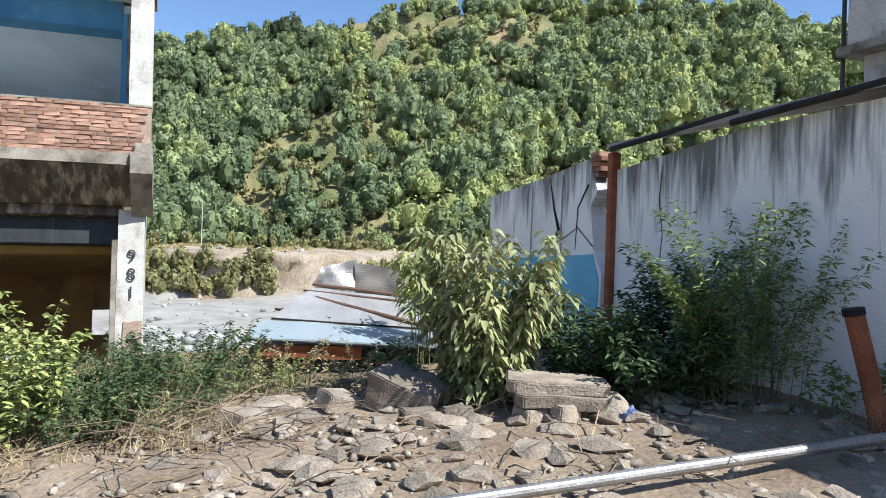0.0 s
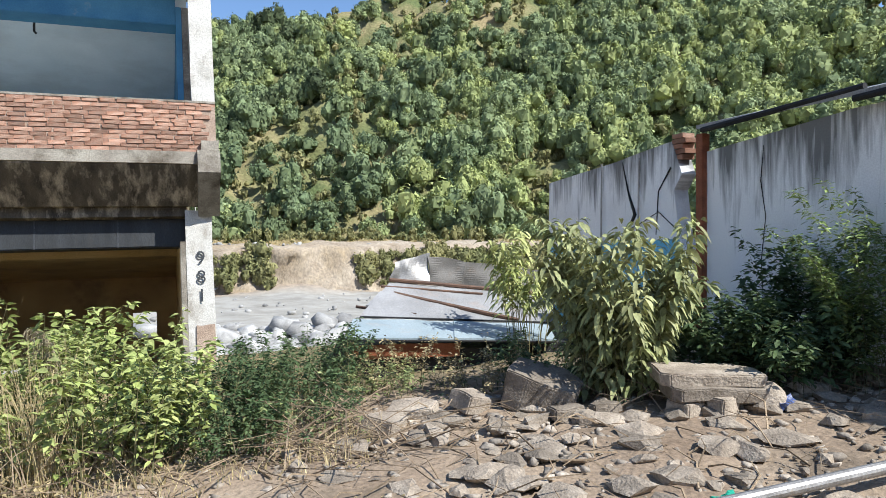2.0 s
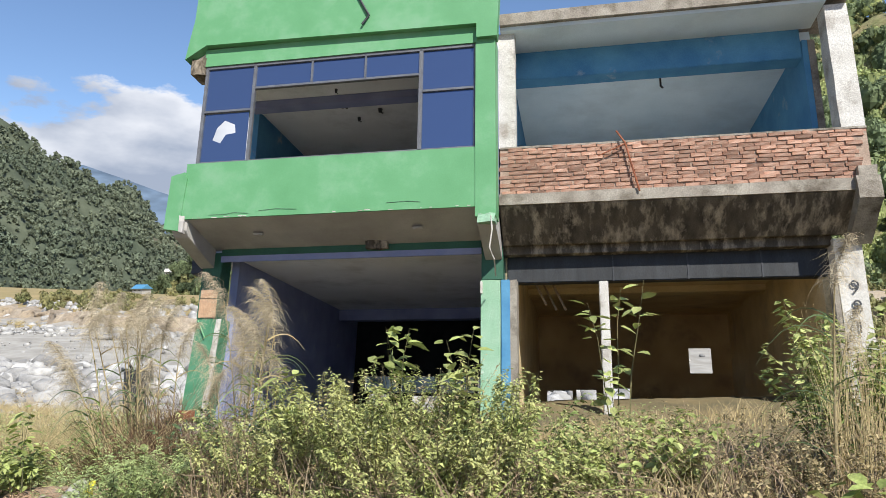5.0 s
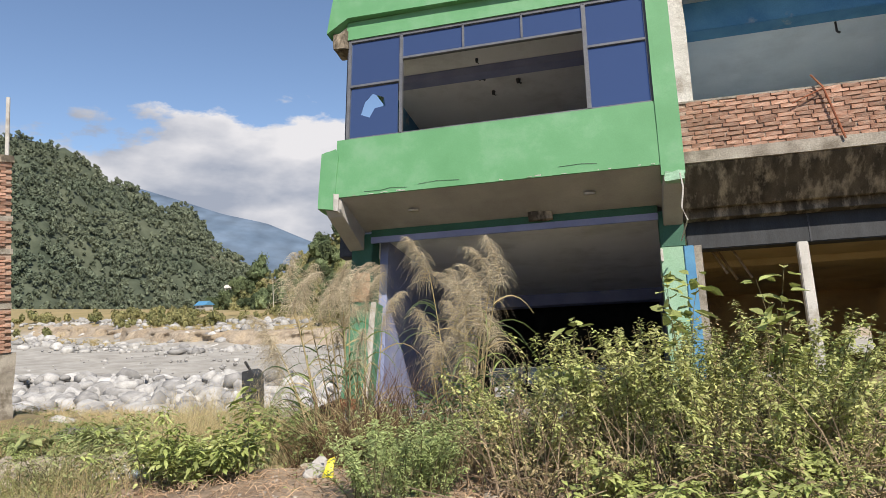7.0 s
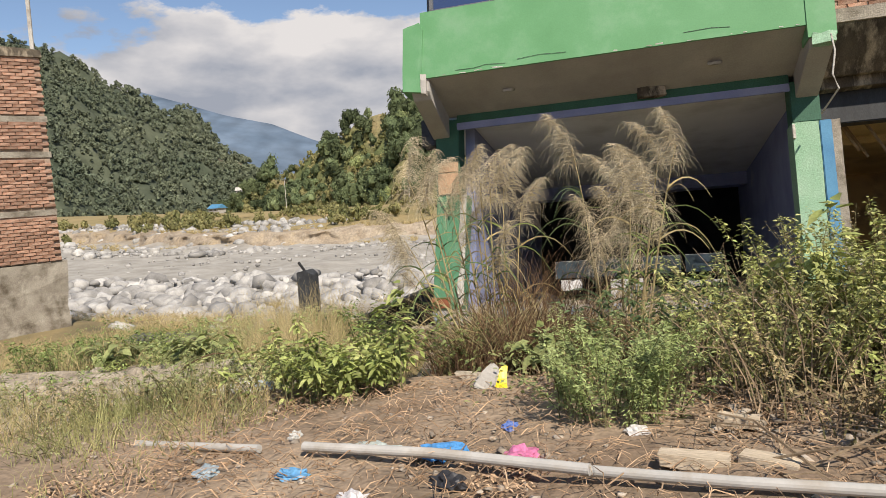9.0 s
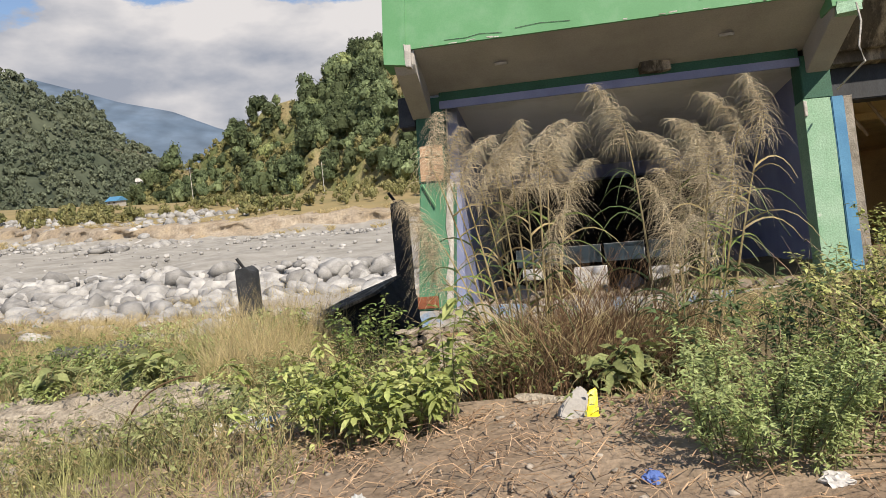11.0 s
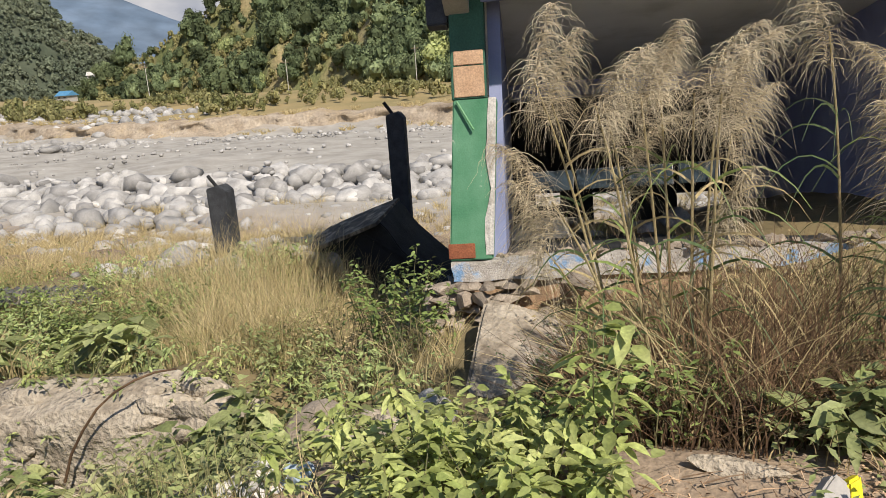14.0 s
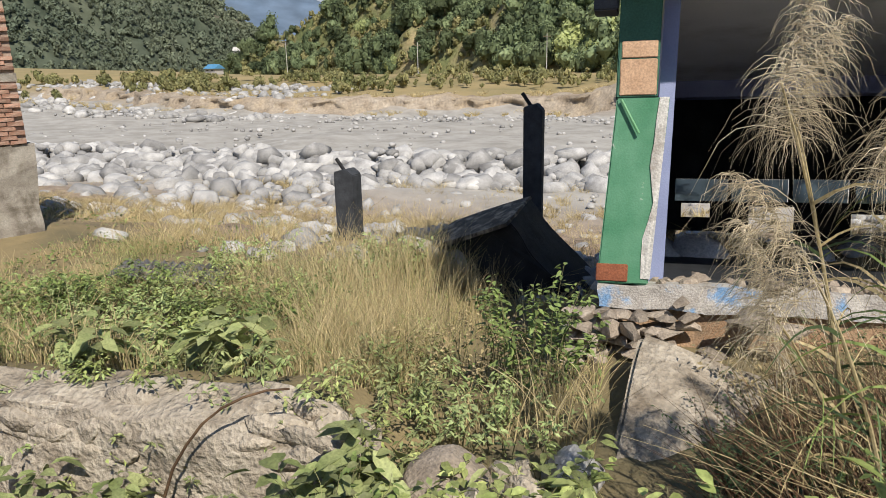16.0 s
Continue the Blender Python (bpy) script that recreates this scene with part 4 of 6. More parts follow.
def leaf_mesh(pos, dirs, length, width, droop, rng):
    """Folded leaves of four triangles each, from base points along directions."""
    n = len(pos)
    d = dirs / np.maximum(np.linalg.norm(dirs, axis=1, keepdims=True), 1e-6)
    up = np.tile(np.array([0, 0, 1.0]), (n, 1)) + rng.normal(0, 0.35, (n, 3))
    s = np.cross(d, up)
    s /= np.maximum(np.linalg.norm(s, axis=1, keepdims=True), 1e-6)
    nn = np.cross(s, d)
    L = (length * rng.uniform(0.6, 1.3, n))[:, None]
    W = (width * rng.uniform(0.7, 1.2, n))[:, None]
    down = np.array([0, 0, -1.0]) * droop * L

    def rung(t, wide):
        m = pos + d * L * t + down * t * t - nn * W * 0.10 * wide
        return [m + s * W * 0.5 * wide + nn * W * 0.18 * wide, m, m - s * W * 0.5 * wide + nn * W * 0.18 * wide]
    if length < 0.065:
        v = np.stack([pos, *rung(0.45, 1.0), pos + d * L + down], 1)
        fc = np.array([[0, 2, 1], [0, 3, 2], [1, 2, 4], [2, 3, 4]])
    else:
        v = np.stack([pos, *rung(0.28, 0.86), *rung(0.62, 0.9), pos + d * L + down], 1)
        fc = np.array([[0, 2, 1], [0, 3, 2], [1, 2, 4], [2, 5, 4], [2, 3, 5], [3, 6, 5], [4, 5, 7], [5, 6, 7]])
    o = (np.arange(n) * v.shape[1])[:, None, None]
    return v.reshape(-1, 3), (fc[None] + o).reshape(-1, 3)


def ribbon(paths, width):
    """Thin flat strips along polylines of equal point count: array n x k x 3."""
    n, k, _ = paths.shape
    t = np.gradient(paths, axis=1)
    side = np.cross(t, np.array([0.3, -1.0, 0.15]))
    side /= np.maximum(np.linalg.norm(side, axis=2, keepdims=True), 1e-6)
    w = np.asarray(width).reshape(-1, 1, 1) * np.linspace(1, 0.15, k)[None, :, None]
    v = np.stack([paths - side * w, paths + side * w], 2).reshape(n, 2 * k, 3)
    o = (np.arange(n) * 2 * k)[:, None, None]
    f1 = np.array([[2 * i, 2 * i + 1, 2 * i + 3, 2 * i + 2] for i in range(k - 1)])[None] + o
    return v.reshape(-1, 3), f1.reshape(-1, 4)


def bent(rng, n, base, spread, height, lean, k=5, loose=False):
    """Stem paths rising from scattered bases and bending outward."""
    a = rng.uniform(0, math.tau, n)
    r = np.sqrt(rng.random(n)) * spread
    b = np.stack([base[0] + np.cos(a) * r, base[1] + np.sin(a) * r, np.full(n, 0.0)], 1)
    b[:, 2] = land(b[:, 0], b[:, 1]) + rng.uniform(-0.06, 0.0, n)
    h = height * rng.uniform(0.55, 1.05, n)
    out = rng.uniform(0, math.tau, n) if loose else a + rng.normal(0, 0.7, n)
    ln = lean * rng.uniform(0.2, 1.0, n)
    t = np.linspace(0, 1, k)[None, :, None]
    tip = np.stack([np.cos(out) * ln, np.sin(out) * ln, np.zeros(n)], 1)[:, None]
    p = b[:, None] + np.concatenate([tip[..., :2] * t ** 1.7, (h[:, None, None] * (t - 0.12 * t ** 3))], -1)
    return p + rng.normal(0, 0.012, p.shape) * t


def shrub(name, x, y, spread, height, stems, leaves, size, aspect, material, label, category="shrub", lean=0.4, droop=0.4, seed=0, low=0.15, group="", stem_mat=None, whorl=False):
    """A bushy plant: thin stems, and leaves set along them."""
    rng = np.random.default_rng(seed + int(abs(x) * 131 + abs(y) * 977))
    p = bent(rng, stems, (x, y), spread, height, lean)
    ob = thing(name, Matrix.Identity(4), label, category, group)
    v, fc = ribbon(p, np.full(stems, 0.0035 + 0.0022 * height))
    mesh_of("stalk_tangle", v, fc, stem_mat or M["stem"], ob)["kind"] = "stuff"
    i = rng.integers(0, stems, leaves)
    t = low + (1 - low) * rng.random(leaves) ** (0.7 if not whorl else 0.5)
    k = p.shape[1] - 1
    a = np.minimum((t * k).astype(int), k - 1)
    s = (t * k - a)[:, None]
    pos = p[i, a] * (1 - s) + p[i, a + 1] * s
    ang = rng.uniform(0, math.tau, leaves)
    d = np.stack([np.cos(ang), np.sin(ang), rng.uniform(-0.35, 0.75, leaves)], 1)
    pos = pos + d * rng.uniform(0, 0.5, (leaves, 1)) * size
    v, fc = leaf_mesh(pos, d, size, size * aspect, droop, rng)
    mesh_of("foliage", v, fc, material, ob)["kind"] = "stuff"
    return ob


def grass_clump(name, x, y, spread, height, blades, material, label, lean=0.35, seed=0, width=0.0032):
    rng = np.random.default_rng(seed + int(abs(x) * 311 + abs(y) * 171))
    p = bent(rng, blades, (x, y), spread, height, lean, loose=True)
    v, fc = ribbon(p, np.full(blades, width) * rng.uniform(0.5, 1.2, blades))
    ob = mesh_of(name, v, fc, material)
    return tagged(ob, label, "grass", kind="stuff")


def reed(x, y, height, lean_dir, lean, plume, seed, group="reeds before the house", sway=0.0):
    """A tall reed: cane, long arching blades and a drooping feathery plume."""
    rng = np.random.default_rng(seed)
    z0 = land1(x, y) - 0.03
    ob = thing("reed", Matrix.Identity(4), "tall dry reed with a drooping feathery tan plume", "reed", group)
    t = np.linspace(0, 1, 9)[:, None]
    dx, dy = math.cos(lean_dir), math.sin(lean_dir)
    path = np.array([x, y, z0]) + np.concatenate([sway * t ** 1.4 + dx * lean * t ** 2.2, dy * lean * t ** 2.2, height * (t - 0.08 * t ** 4)], 1)
    bm = bmesh.new()
    tube(bm, [tuple(q) for q in path], list(np.linspace(0.011, 0.004, 9)), 6)
    part("cane", bm, M["straw"], ob, "dry cane")
    n = 11
    ang = rng.uniform(0, math.tau, n)
    tt = rng.uniform(0.15, 0.80, n)
    b = np.stack([np.interp(tt, t[:, 0], path[:, q]) for q in range(3)], 1)
    k = np.linspace(0, 1, 7)[None, :, None]
    L = rng.uniform(0.35, 0.75, (n, 1, 1))
    out = np.stack([np.cos(ang), np.sin(ang), np.zeros(n)], 1)[:, None]
    p = b[:, None] + out * k * L * 0.75 + np.array([0, 0, 1.0]) * (0.55 * k - 0.75 * k ** 2.4) * L
    v, fc = ribbon(p, rng.uniform(0.004, 0.009, n))
    mesh_of("blade_tuft", v, fc, M[("leaf_dark", "leaf", "straw")[seed % 3]], ob)["kind"] = "stuff"
    # plume: a nodding axis set with fine strands that rise a little and then droop
    n = 380
    u = rng.random(n) ** 0.9
    bend = rng.uniform(0.15, 0.5)
    s = path[-1] + np.stack([dx * plume * bend * u ** 1.8, dy * plume * bend * u ** 1.8, plume * (0.98 * u - bend * 0.45 * u ** 3)], 1) - np.array([0, 0, 0.30 * plume])
    ang = lean_dir + rng.normal(0, 2.3, n)
    L = (plume * rng.uniform(0.16, 0.52, n) * (1.15 - 0.7 * u))[:, None, None]
    k = np.linspace(0, 1, 6)[None, :, None]
    out = np.stack([np.cos(ang), np.sin(ang), np.zeros(n)], 1)[:, None]
    fan = rng.uniform(0.2, 1.15, (n, 1, 1))
    hang = rng.uniform(0.7, 1.5, (n, 1, 1))
    p = s[:, None] + out * L * fan * (1.3 * k - 0.3 * k ** 2) + np.array([dx, dy, 0]) * L * 0.12 * k + np.array([0, 0, 1.0]) * L * (0.45 * k - hang * k ** 2.0)
    p = p + rng.normal(0, 0.010, p.shape) * k
    v, fc = ribbon(p, rng.uniform(0.0010, 0.0021, n))
    mesh_of("plume", v, fc, M["plume"], ob)["kind"] = "stuff"
    return ob


# by the rubble at the start of the walk
shrub("bush", 12.85, -5.05, 0.36, 1.78, 60, 4200, 0.12, 0.44, M["leaf_olive"], "large bush with long drooping pale green leaves", "bush", 0.58, 0.85, 1, low=0.06)
shrub("bush", 13.05, -3.0, 0.25, 1.85, 24, 800, 0.15, 0.28, M["leaf_yellow"], "upright bush with yellow-green leaves", "bush", 0.35, 0.8, 2, low=0.5)
shrub("wall_shrub", 14.75, -6.3, 0.42, 2.0, 50, 6500, 0.075, 0.30, M["leaf"], "tall green weedy shrub in the shade of the wall", "shrub", 0.75, 0.3, 3)
shrub("wall_shrub", 14.25, -5.7, 0.5, 1.0, 50, 3400, 0.085, 0.5, M["leaf_dark"], "low dark green undergrowth by the wall", "shrub", 0.5, 0.3, 4)
shrub("wall_shrub", 13.85, -5.2, 0.4, 1.0, 40, 2600, 0.085, 0.5, M["leaf_dark"], "low dark green undergrowth by the wall", "shrub", 0.4, 0.3, 5)
shrub("wall_shrub", 14.9, -5.1, 0.4, 1.5, 30, 2200, 0.09, 0.45, M["leaf_dark"], "tall dark weeds against the wall", "shrub", 0.4, 0.3, 6)
shrub("weed", 15.1, -6.9, 0.25, 0.7, 12, 360, 0.07, 0.5, M["leaf"], "small green weed beside the wall", "weed", 0.3, 0.3, 7)
shrub("bush", 10.3, -3.45, 0.55, 0.85, 50, 3600, 0.055, 0.5, M["leaf_dark"], "low dark green scrub beside the pillar", "bush", 0.4, 0.3, 8)
shrub("bush", 11.3, -3.5, 0.4, 0.6, 24, 600, 0.05, 0.5, M["brown_leaf"], "low withered brown scrub behind rubble", "bush", 0.4, 0.3, 9)
for i, (x, y, h, n) in enumerate(((9.55, -4.15, 0.75, 2600), (9.95, -4.0, 0.7, 2400), (10.05, -4.6, 0.45, 1500), (9.45, -4.75, 0.5, 1800))):
    shrub("bush", x, y, 0.42, h, 40, n, 0.05, 0.45, M["leaf_dark"], "dense dull green scrub beside the twig heap", "bush", 0.35, 0.3, 760 + i, group="dull scrub by the pillar")
shrub("bush", 11.9, -4.1, 0.4, 0.5, 30, 900, 0.05, 0.45, M["brown_leaf"], "withered brown scrub beside the concrete lump", "bush", 0.4, 0.3, 13)
shrub("bush", 12.5, -4.3, 0.45, 0.6, 34, 1500, 0.06, 0.5, M["leaf_dark"], "dull green scrub under the large bush", "bush", 0.4, 0.3, 14)
shrub("bush", 10.9, -3.8, 0.4, 0.45, 30, 1100, 0.05, 0.5, M["leaf_pale"], "low green scrub at the rubble's edge", "bush", 0.4, 0.3, 15)
shrub("thicket", 8.75, -4.7, 0.6, 1.15, 60, 3800, 0.075, 0.55, M["leaf_lit"], "yellow-green leafy thicket before the house", "thicket", 0.5, 0.35, 10)
shrub("thicket", 8.1, -4.2, 0.5, 1.45, 46, 2800, 0.08, 0.55, M["leaf_lit"], "yellow-green leafy thicket before the house", "thicket", 0.5, 0.35, 11)
shrub("thicket", 9.3, -4.4, 0.45, 0.8, 36, 1200, 0.06, 0.5, M["leaf_dark"], "dull green scrub beside the rubble", "thicket", 0.4, 0.3, 12)
# before the houses
for i, (x, y, sp, h, st, n, sz, m, lab) in enumerate([
        (4.75, -4.9, 0.80, 1.18, 100, 14000, 0.040, "leaf_yellow", "tangled yellow-green thicket"),
        (5.1, -4.1, 0.6, 0.7, 46, 1500, 0.065, "leaf", "tangled green thicket"),
        (4.0, -4.7, 0.6, 1.12, 76, 9500, 0.040, "leaf_yellow", "tangled green thicket"),
        (5.4, -4.95, 0.6, 0.72, 60, 5500, 0.040, "leaf_yellow", "tangled yellow-green thicket"),
        (3.7, -5.5, 0.5, 0.55, 60, 2600, 0.03, "brown_leaf", "withered brown scrub"),
        (3.45, -4.9, 0.55, 0.95, 60, 6500, 0.038, "leaf_yellow", "tangled yellow-green thicket"),
        (4.5, -5.3, 0.5, 0.62, 50, 4200, 0.03, "leaf_yellow", "low yellow-green weeds"),
        (5.0, -5.5, 0.5, 0.45, 50, 2600, 0.03, "brown_leaf", "low withered scrub"),
        (4.3, -4.6, 0.7, 1.15, 60, 2600, 0.03, "brown_leaf", "faded seed heads in the thicket"),
        (6.25, -4.6, 0.6, 0.62, 40, 1300, 0.08, "leaf_lit", "yellow-green weeds"),
        (7.0, -4.7, 0.55, 0.65, 50, 2600, 0.032, "brown_leaf", "withered brown scrub"),
        (7.6, -5.2, 0.5, 0.7, 50, 2600, 0.032, "brown_leaf", "withered brown scrub"),
        (5.6, -5.4, 0.7, 0.42, 60, 3600, 0.038, "leaf_lit", "low green weeds"),
        (4.4, -5.75, 0.6, 0.36, 70, 3000, 0.06, "leaf_lit", "low green weeds"),
        (6.4, -5.5, 0.6, 0.45, 60, 1300, 0.05, "brown_leaf", "low withered scrub beside rubble"),
        (7.55, -6.1, 0.12, 0.55, 8, 70, 0.17, "leaf_lit", "broad-leaved young weed"),
        (2.9, -4.2, 0.5, 0.9, 40, 1400, 0.06, "leaf_dark", "dull green scrub"),
        (8.0, -5.4, 0.35, 0.4, 30, 500, 0.06, "brown_leaf", "low withered scrub beside rubble")]):
    shrub("thicket" if sz < 0.1 else "weed", x, y, sp, h, st, n, sz, 0.5, M[m], lab + " before the house", "thicket", 0.45, 0.35, 20 + i, group="thickets before the house")
for x, y, h in ((4.4, -4.5, 1.65), (5.0, -4.7, 1.6), (6.2, -4.4, 1.75), (3.7, -4.9, 1.5)):
    shrub("weed", x, y, 0.06, h, 4, 60, 0.13, 0.6, M["leaf_lit"], "tall sapling with broad yellow-green leaves", "weed", 0.2, 0.25, 60, low=0.45, group="saplings before the house")
shrub("fern_bush", 2.5, -5.3, 0.36, 0.62, 90, 11000, 0.036, 0.3, M["fern"], "feathery bright green bush beside the dirt path", "bush", 0.3, 0.2, 80, low=0.04)
shrub("bush", 0.25, -4.4, 0.38, 0.48, 30, 480, 0.085, 0.42, M["leaf_lit"], "green leafy weeds at the path's end", "bush", 0.35, 0.35, 81)
shrub("bush", 1.2, -3.9, 0.25, 0.7, 20, 500, 0.06, 0.45, M["leaf"], "green weeds beside a rock", "bush", 0.25, 0.3, 82)
shrub("weed", 0.35, -4.35, 0.30, 0.42, 14, 260, 0.07, 0.42, M["leaf_lit"], "bright green broad-leaved weed", "weed", 0.15, 0.35, 83)
shrub("weed", 0.85, -4.55, 0.05, 1.15, 2, 46, 0.13, 0.42, M["leaf_lit"], "tall single stalk of bright green weed", "weed", 0.1, 0.35, 88)
shrub("weed", 0.75, -4.45, 0.3, 0.42, 14, 170, 0.10, 0.42, M["leaf_lit"], "bright green broad-leaved weed", "weed", 0.3, 0.35, 84)
shrub("weed", -0.35, -4.3, 0.3, 0.35, 16, 260, 0.06, 0.45, M["leaf_pale"], "low green weeds beside the path", "weed", 0.3, 0.35, 85)
for i, (x, y, sp, h, n, sz) in enumerate(((0.0, -4.7, 0.28, 0.70, 560, 0.070), (0.6, -4.6, 0.25, 0.52, 460, 0.078), (0.4, -4.75, 0.2, 0.50, 300, 0.085))):
    shrub("weed", x, y, sp, h, 16, n, sz, 0.45, M["leaf_lit"], "leafy green weeds beside the litter path", "weed", 0.28, 0.4, 700 + i, group="leafy weeds by the path")
for i, (x, y, h, n, sz, m) in enumerate(((-0.95, -4.7, 0.50, 420, 0.055, "leaf_pale"), (-0.5, -4.9, 0.48, 380, 0.05, "leaf_olive"), (-1.4, -4.9, 0.42, 420, 0.045, "brown_leaf"), (-2.1, -4.7, 0.6, 520, 0.055, "leaf"), (-2.6, -5.0, 0.5, 420, 0.05, "leaf_olive"), (-3.1, -4.6, 0.7, 520, 0.06, "leaf_pale"), (-0.3, -5.3, 0.3, 300, 0.035, "brown_leaf"), (-1.9, -5.4, 0.35, 420, 0.035, "brown_leaf"), (-1.1, -5.6, 0.25, 300, 0.03, "leaf_olive"))):
    shrub("weed", x, y, 0.34, h, 26, n, sz, 0.4, M[m], "wispy weeds at the edge of the litter path", "weed", 0.3, 0.35, 720 + i, group="wispy weeds by the path")
    grass_clump("dry_grass", x, y, 0.45, h * 0.9, 150, M["straw" if i % 2 else "grass"], "dry grass at the edge of the litter path", 0.3, 740 + i)
for i, (x, y, n) in enumerate(((-2.7, -1.95, 90), (-2.7, -3.2, 70), (-1.9, -3.1, 60), (-4.0, -1.6, 70), (-3.9, -2.4, 60), (-1.3, -3.4, 60))):
    shrub("broadleaf_weed", x, y, 0.22, 0.55, 8, n, 0.22, 0.5, M["leaf_pale"], "broad-leaved grey-green weed on the stone bank", "weed", 0.3, 0.5, 90 + i, group="weeds on the bank")
shrub("shrub", -0.5, -1.5, 0.3, 1.05, 26, 900, 0.065, 0.5, M["leaf"], "slender green shrub before the fallen slab", "shrub", 0.3, 0.3, 100)
shrub("shrub", -1.1, -1.1, 0.5, 0.6, 46, 1200, 0.045, 0.5, M["brown_leaf"], "brown withered shrub on the bank", "shrub", 0.35, 0.3, 101)
for i, (x, y) in enumerate(((-3.6, -0.4), (-4.8, -0.6), (-5.6, 0.2), (-3.2, 0.5), (-4.9, -2.1), (-6.5, -0.5))):
    shrub("weed", x, y, 0.55, 0.65, 40, 1100, 0.06, 0.4, M["fern" if i % 2 else "leaf"], "green ferny weeds on the bank", "weed", 0.35, 0.35, 110 + i, group="ferny weeds")
for i, (x, y, s, h) in enumerate(((-2.0, -0.9, 0.7, 1.15), (-2.3, 0.1, 0.8, 1.2), (-3.0, 0.6, 0.9, 1.2), (-2.2, 2.0, 0.8, 1.1), (-1.9, -1.5, 0.5, 0.9))):
    grass_clump("dry_grass", x, y, s, h, 330, M["straw"], "tall straw-coloured dry grass on the bank", 0.5, 120 + i)
    grass_clump("dry_grass", x, y, s * 1.2, h * 0.65, 200, M["grass"], "green grass among the dry stalks", 0.6, 220 + i)
grass_clump("dry_grass", 7.75, -5.0, 0.25, 1.5, 160, M["straw"], "tall dry grass stalks in the thicket", 0.35, 140)
grass_clump("dry_grass", 8.35, -5.0, 0.25, 1.2, 140, M["straw"], "tall dry grass stalks in the thicket", 0.35, 141)
for i, (x, y) in enumerate(((1.2, -3.5), (1.5, -3.7), (1.8, -3.5), (2.2, -3.4), (1.6, -3.2))):
    grass_clump("dry_reed_stalks", x, y, 0.4, 0.95, 120, M["straw"], "arching straw-coloured reed blades", 0.95, 450 + i, 0.005)
    grass_clump("dry_reed_stalks", x, y, 0.38, (1.0, 1.25)[x > 1.4], 170, M["dead"], "tangle of brown dead reed stalks", 0.65, 150 + i, 0.0045)
for i, (x, y, h) in enumerate(((3.6, -5.3, 0.9), (4.3, -5.3, 0.7), (3.1, -4.8, 1.0), (6.6, -5.0, 0.8), (7.2, -5.1, 0.7), (5.3, -5.0, 0.7), (8.1, -5.2, 0.8), (4.9, -5.3, 0.8))):
    grass_clump("dead_twigs", x, y, 0.5, h, 85, M["wood"], "tangle of brown dead twigs in the thicket", 0.7, 180 + i, 0.0045)
rr = random.Random(5)
# plume tops: x, height of the top, bearing of the droop
for i, (px, top, way) in enumerate(((0.66, 2.13, 0.3), (0.74, 2.05, 0.1), (0.92, 1.95, 0.2), (1.02, 1.93, 0.1), (1.16, 1.96, 0.3), (1.26, 2.01, 0.2), (1.38, 2.03, 0.0), (1.48, 2.0, 0.3), (1.54, 1.90, 0.2), (1.66, 1.72, 0.1),
                                    (2.12, 2.30, 3.3), (2.50, 1.92, 3.3), (2.60, 1.85, 3.5), (2.72, 1.98, 3.2), (2.84, 2.12, 3.2), (2.95, 2.14, 3.4), (0.72, 1.52, 3.2), (0.68, 1.25, 3.1), (1.50, 1.35, 5.5),
                                    (2.35, 1.5, 3.4), (2.5, 1.55, 3.0), (2.65, 1.65, 3.3), (2.3, 1.2, 0.1), (2.8, 1.5, 4.0), (1.12, 1.62, 0.1), (2.62, 1.3, 3.2), (2.78, 1.75, 3.0))):
    y = -3.5 + rr.uniform(-0.3, 0.3)
    plume = rr.uniform(0.46, 0.62)
    lean = rr.uniform(0.04, 0.10)
    middle = 1.45 if px < 1.8 else 2.45
    x0 = middle + (px - middle) * 0.42
    top += 0.17
    reed(x0, y - math.sin(way) * lean, top - 0.62 * plume - land1(x0, y), way, lean, plume, 200 + i, sway=px - x0 - math.cos(way) * lean)
reed(7.5, -5.2, 1.75, 5.0, 0.06, 0.42, 300)
reed(7.6, -4.9, 1.2, 0.6, 0.15, 0.45, 301)
reed(8.4, -4.6, 1.0, 4.2, 0.1, 0.4, 302)

# ---- wall and shed ----


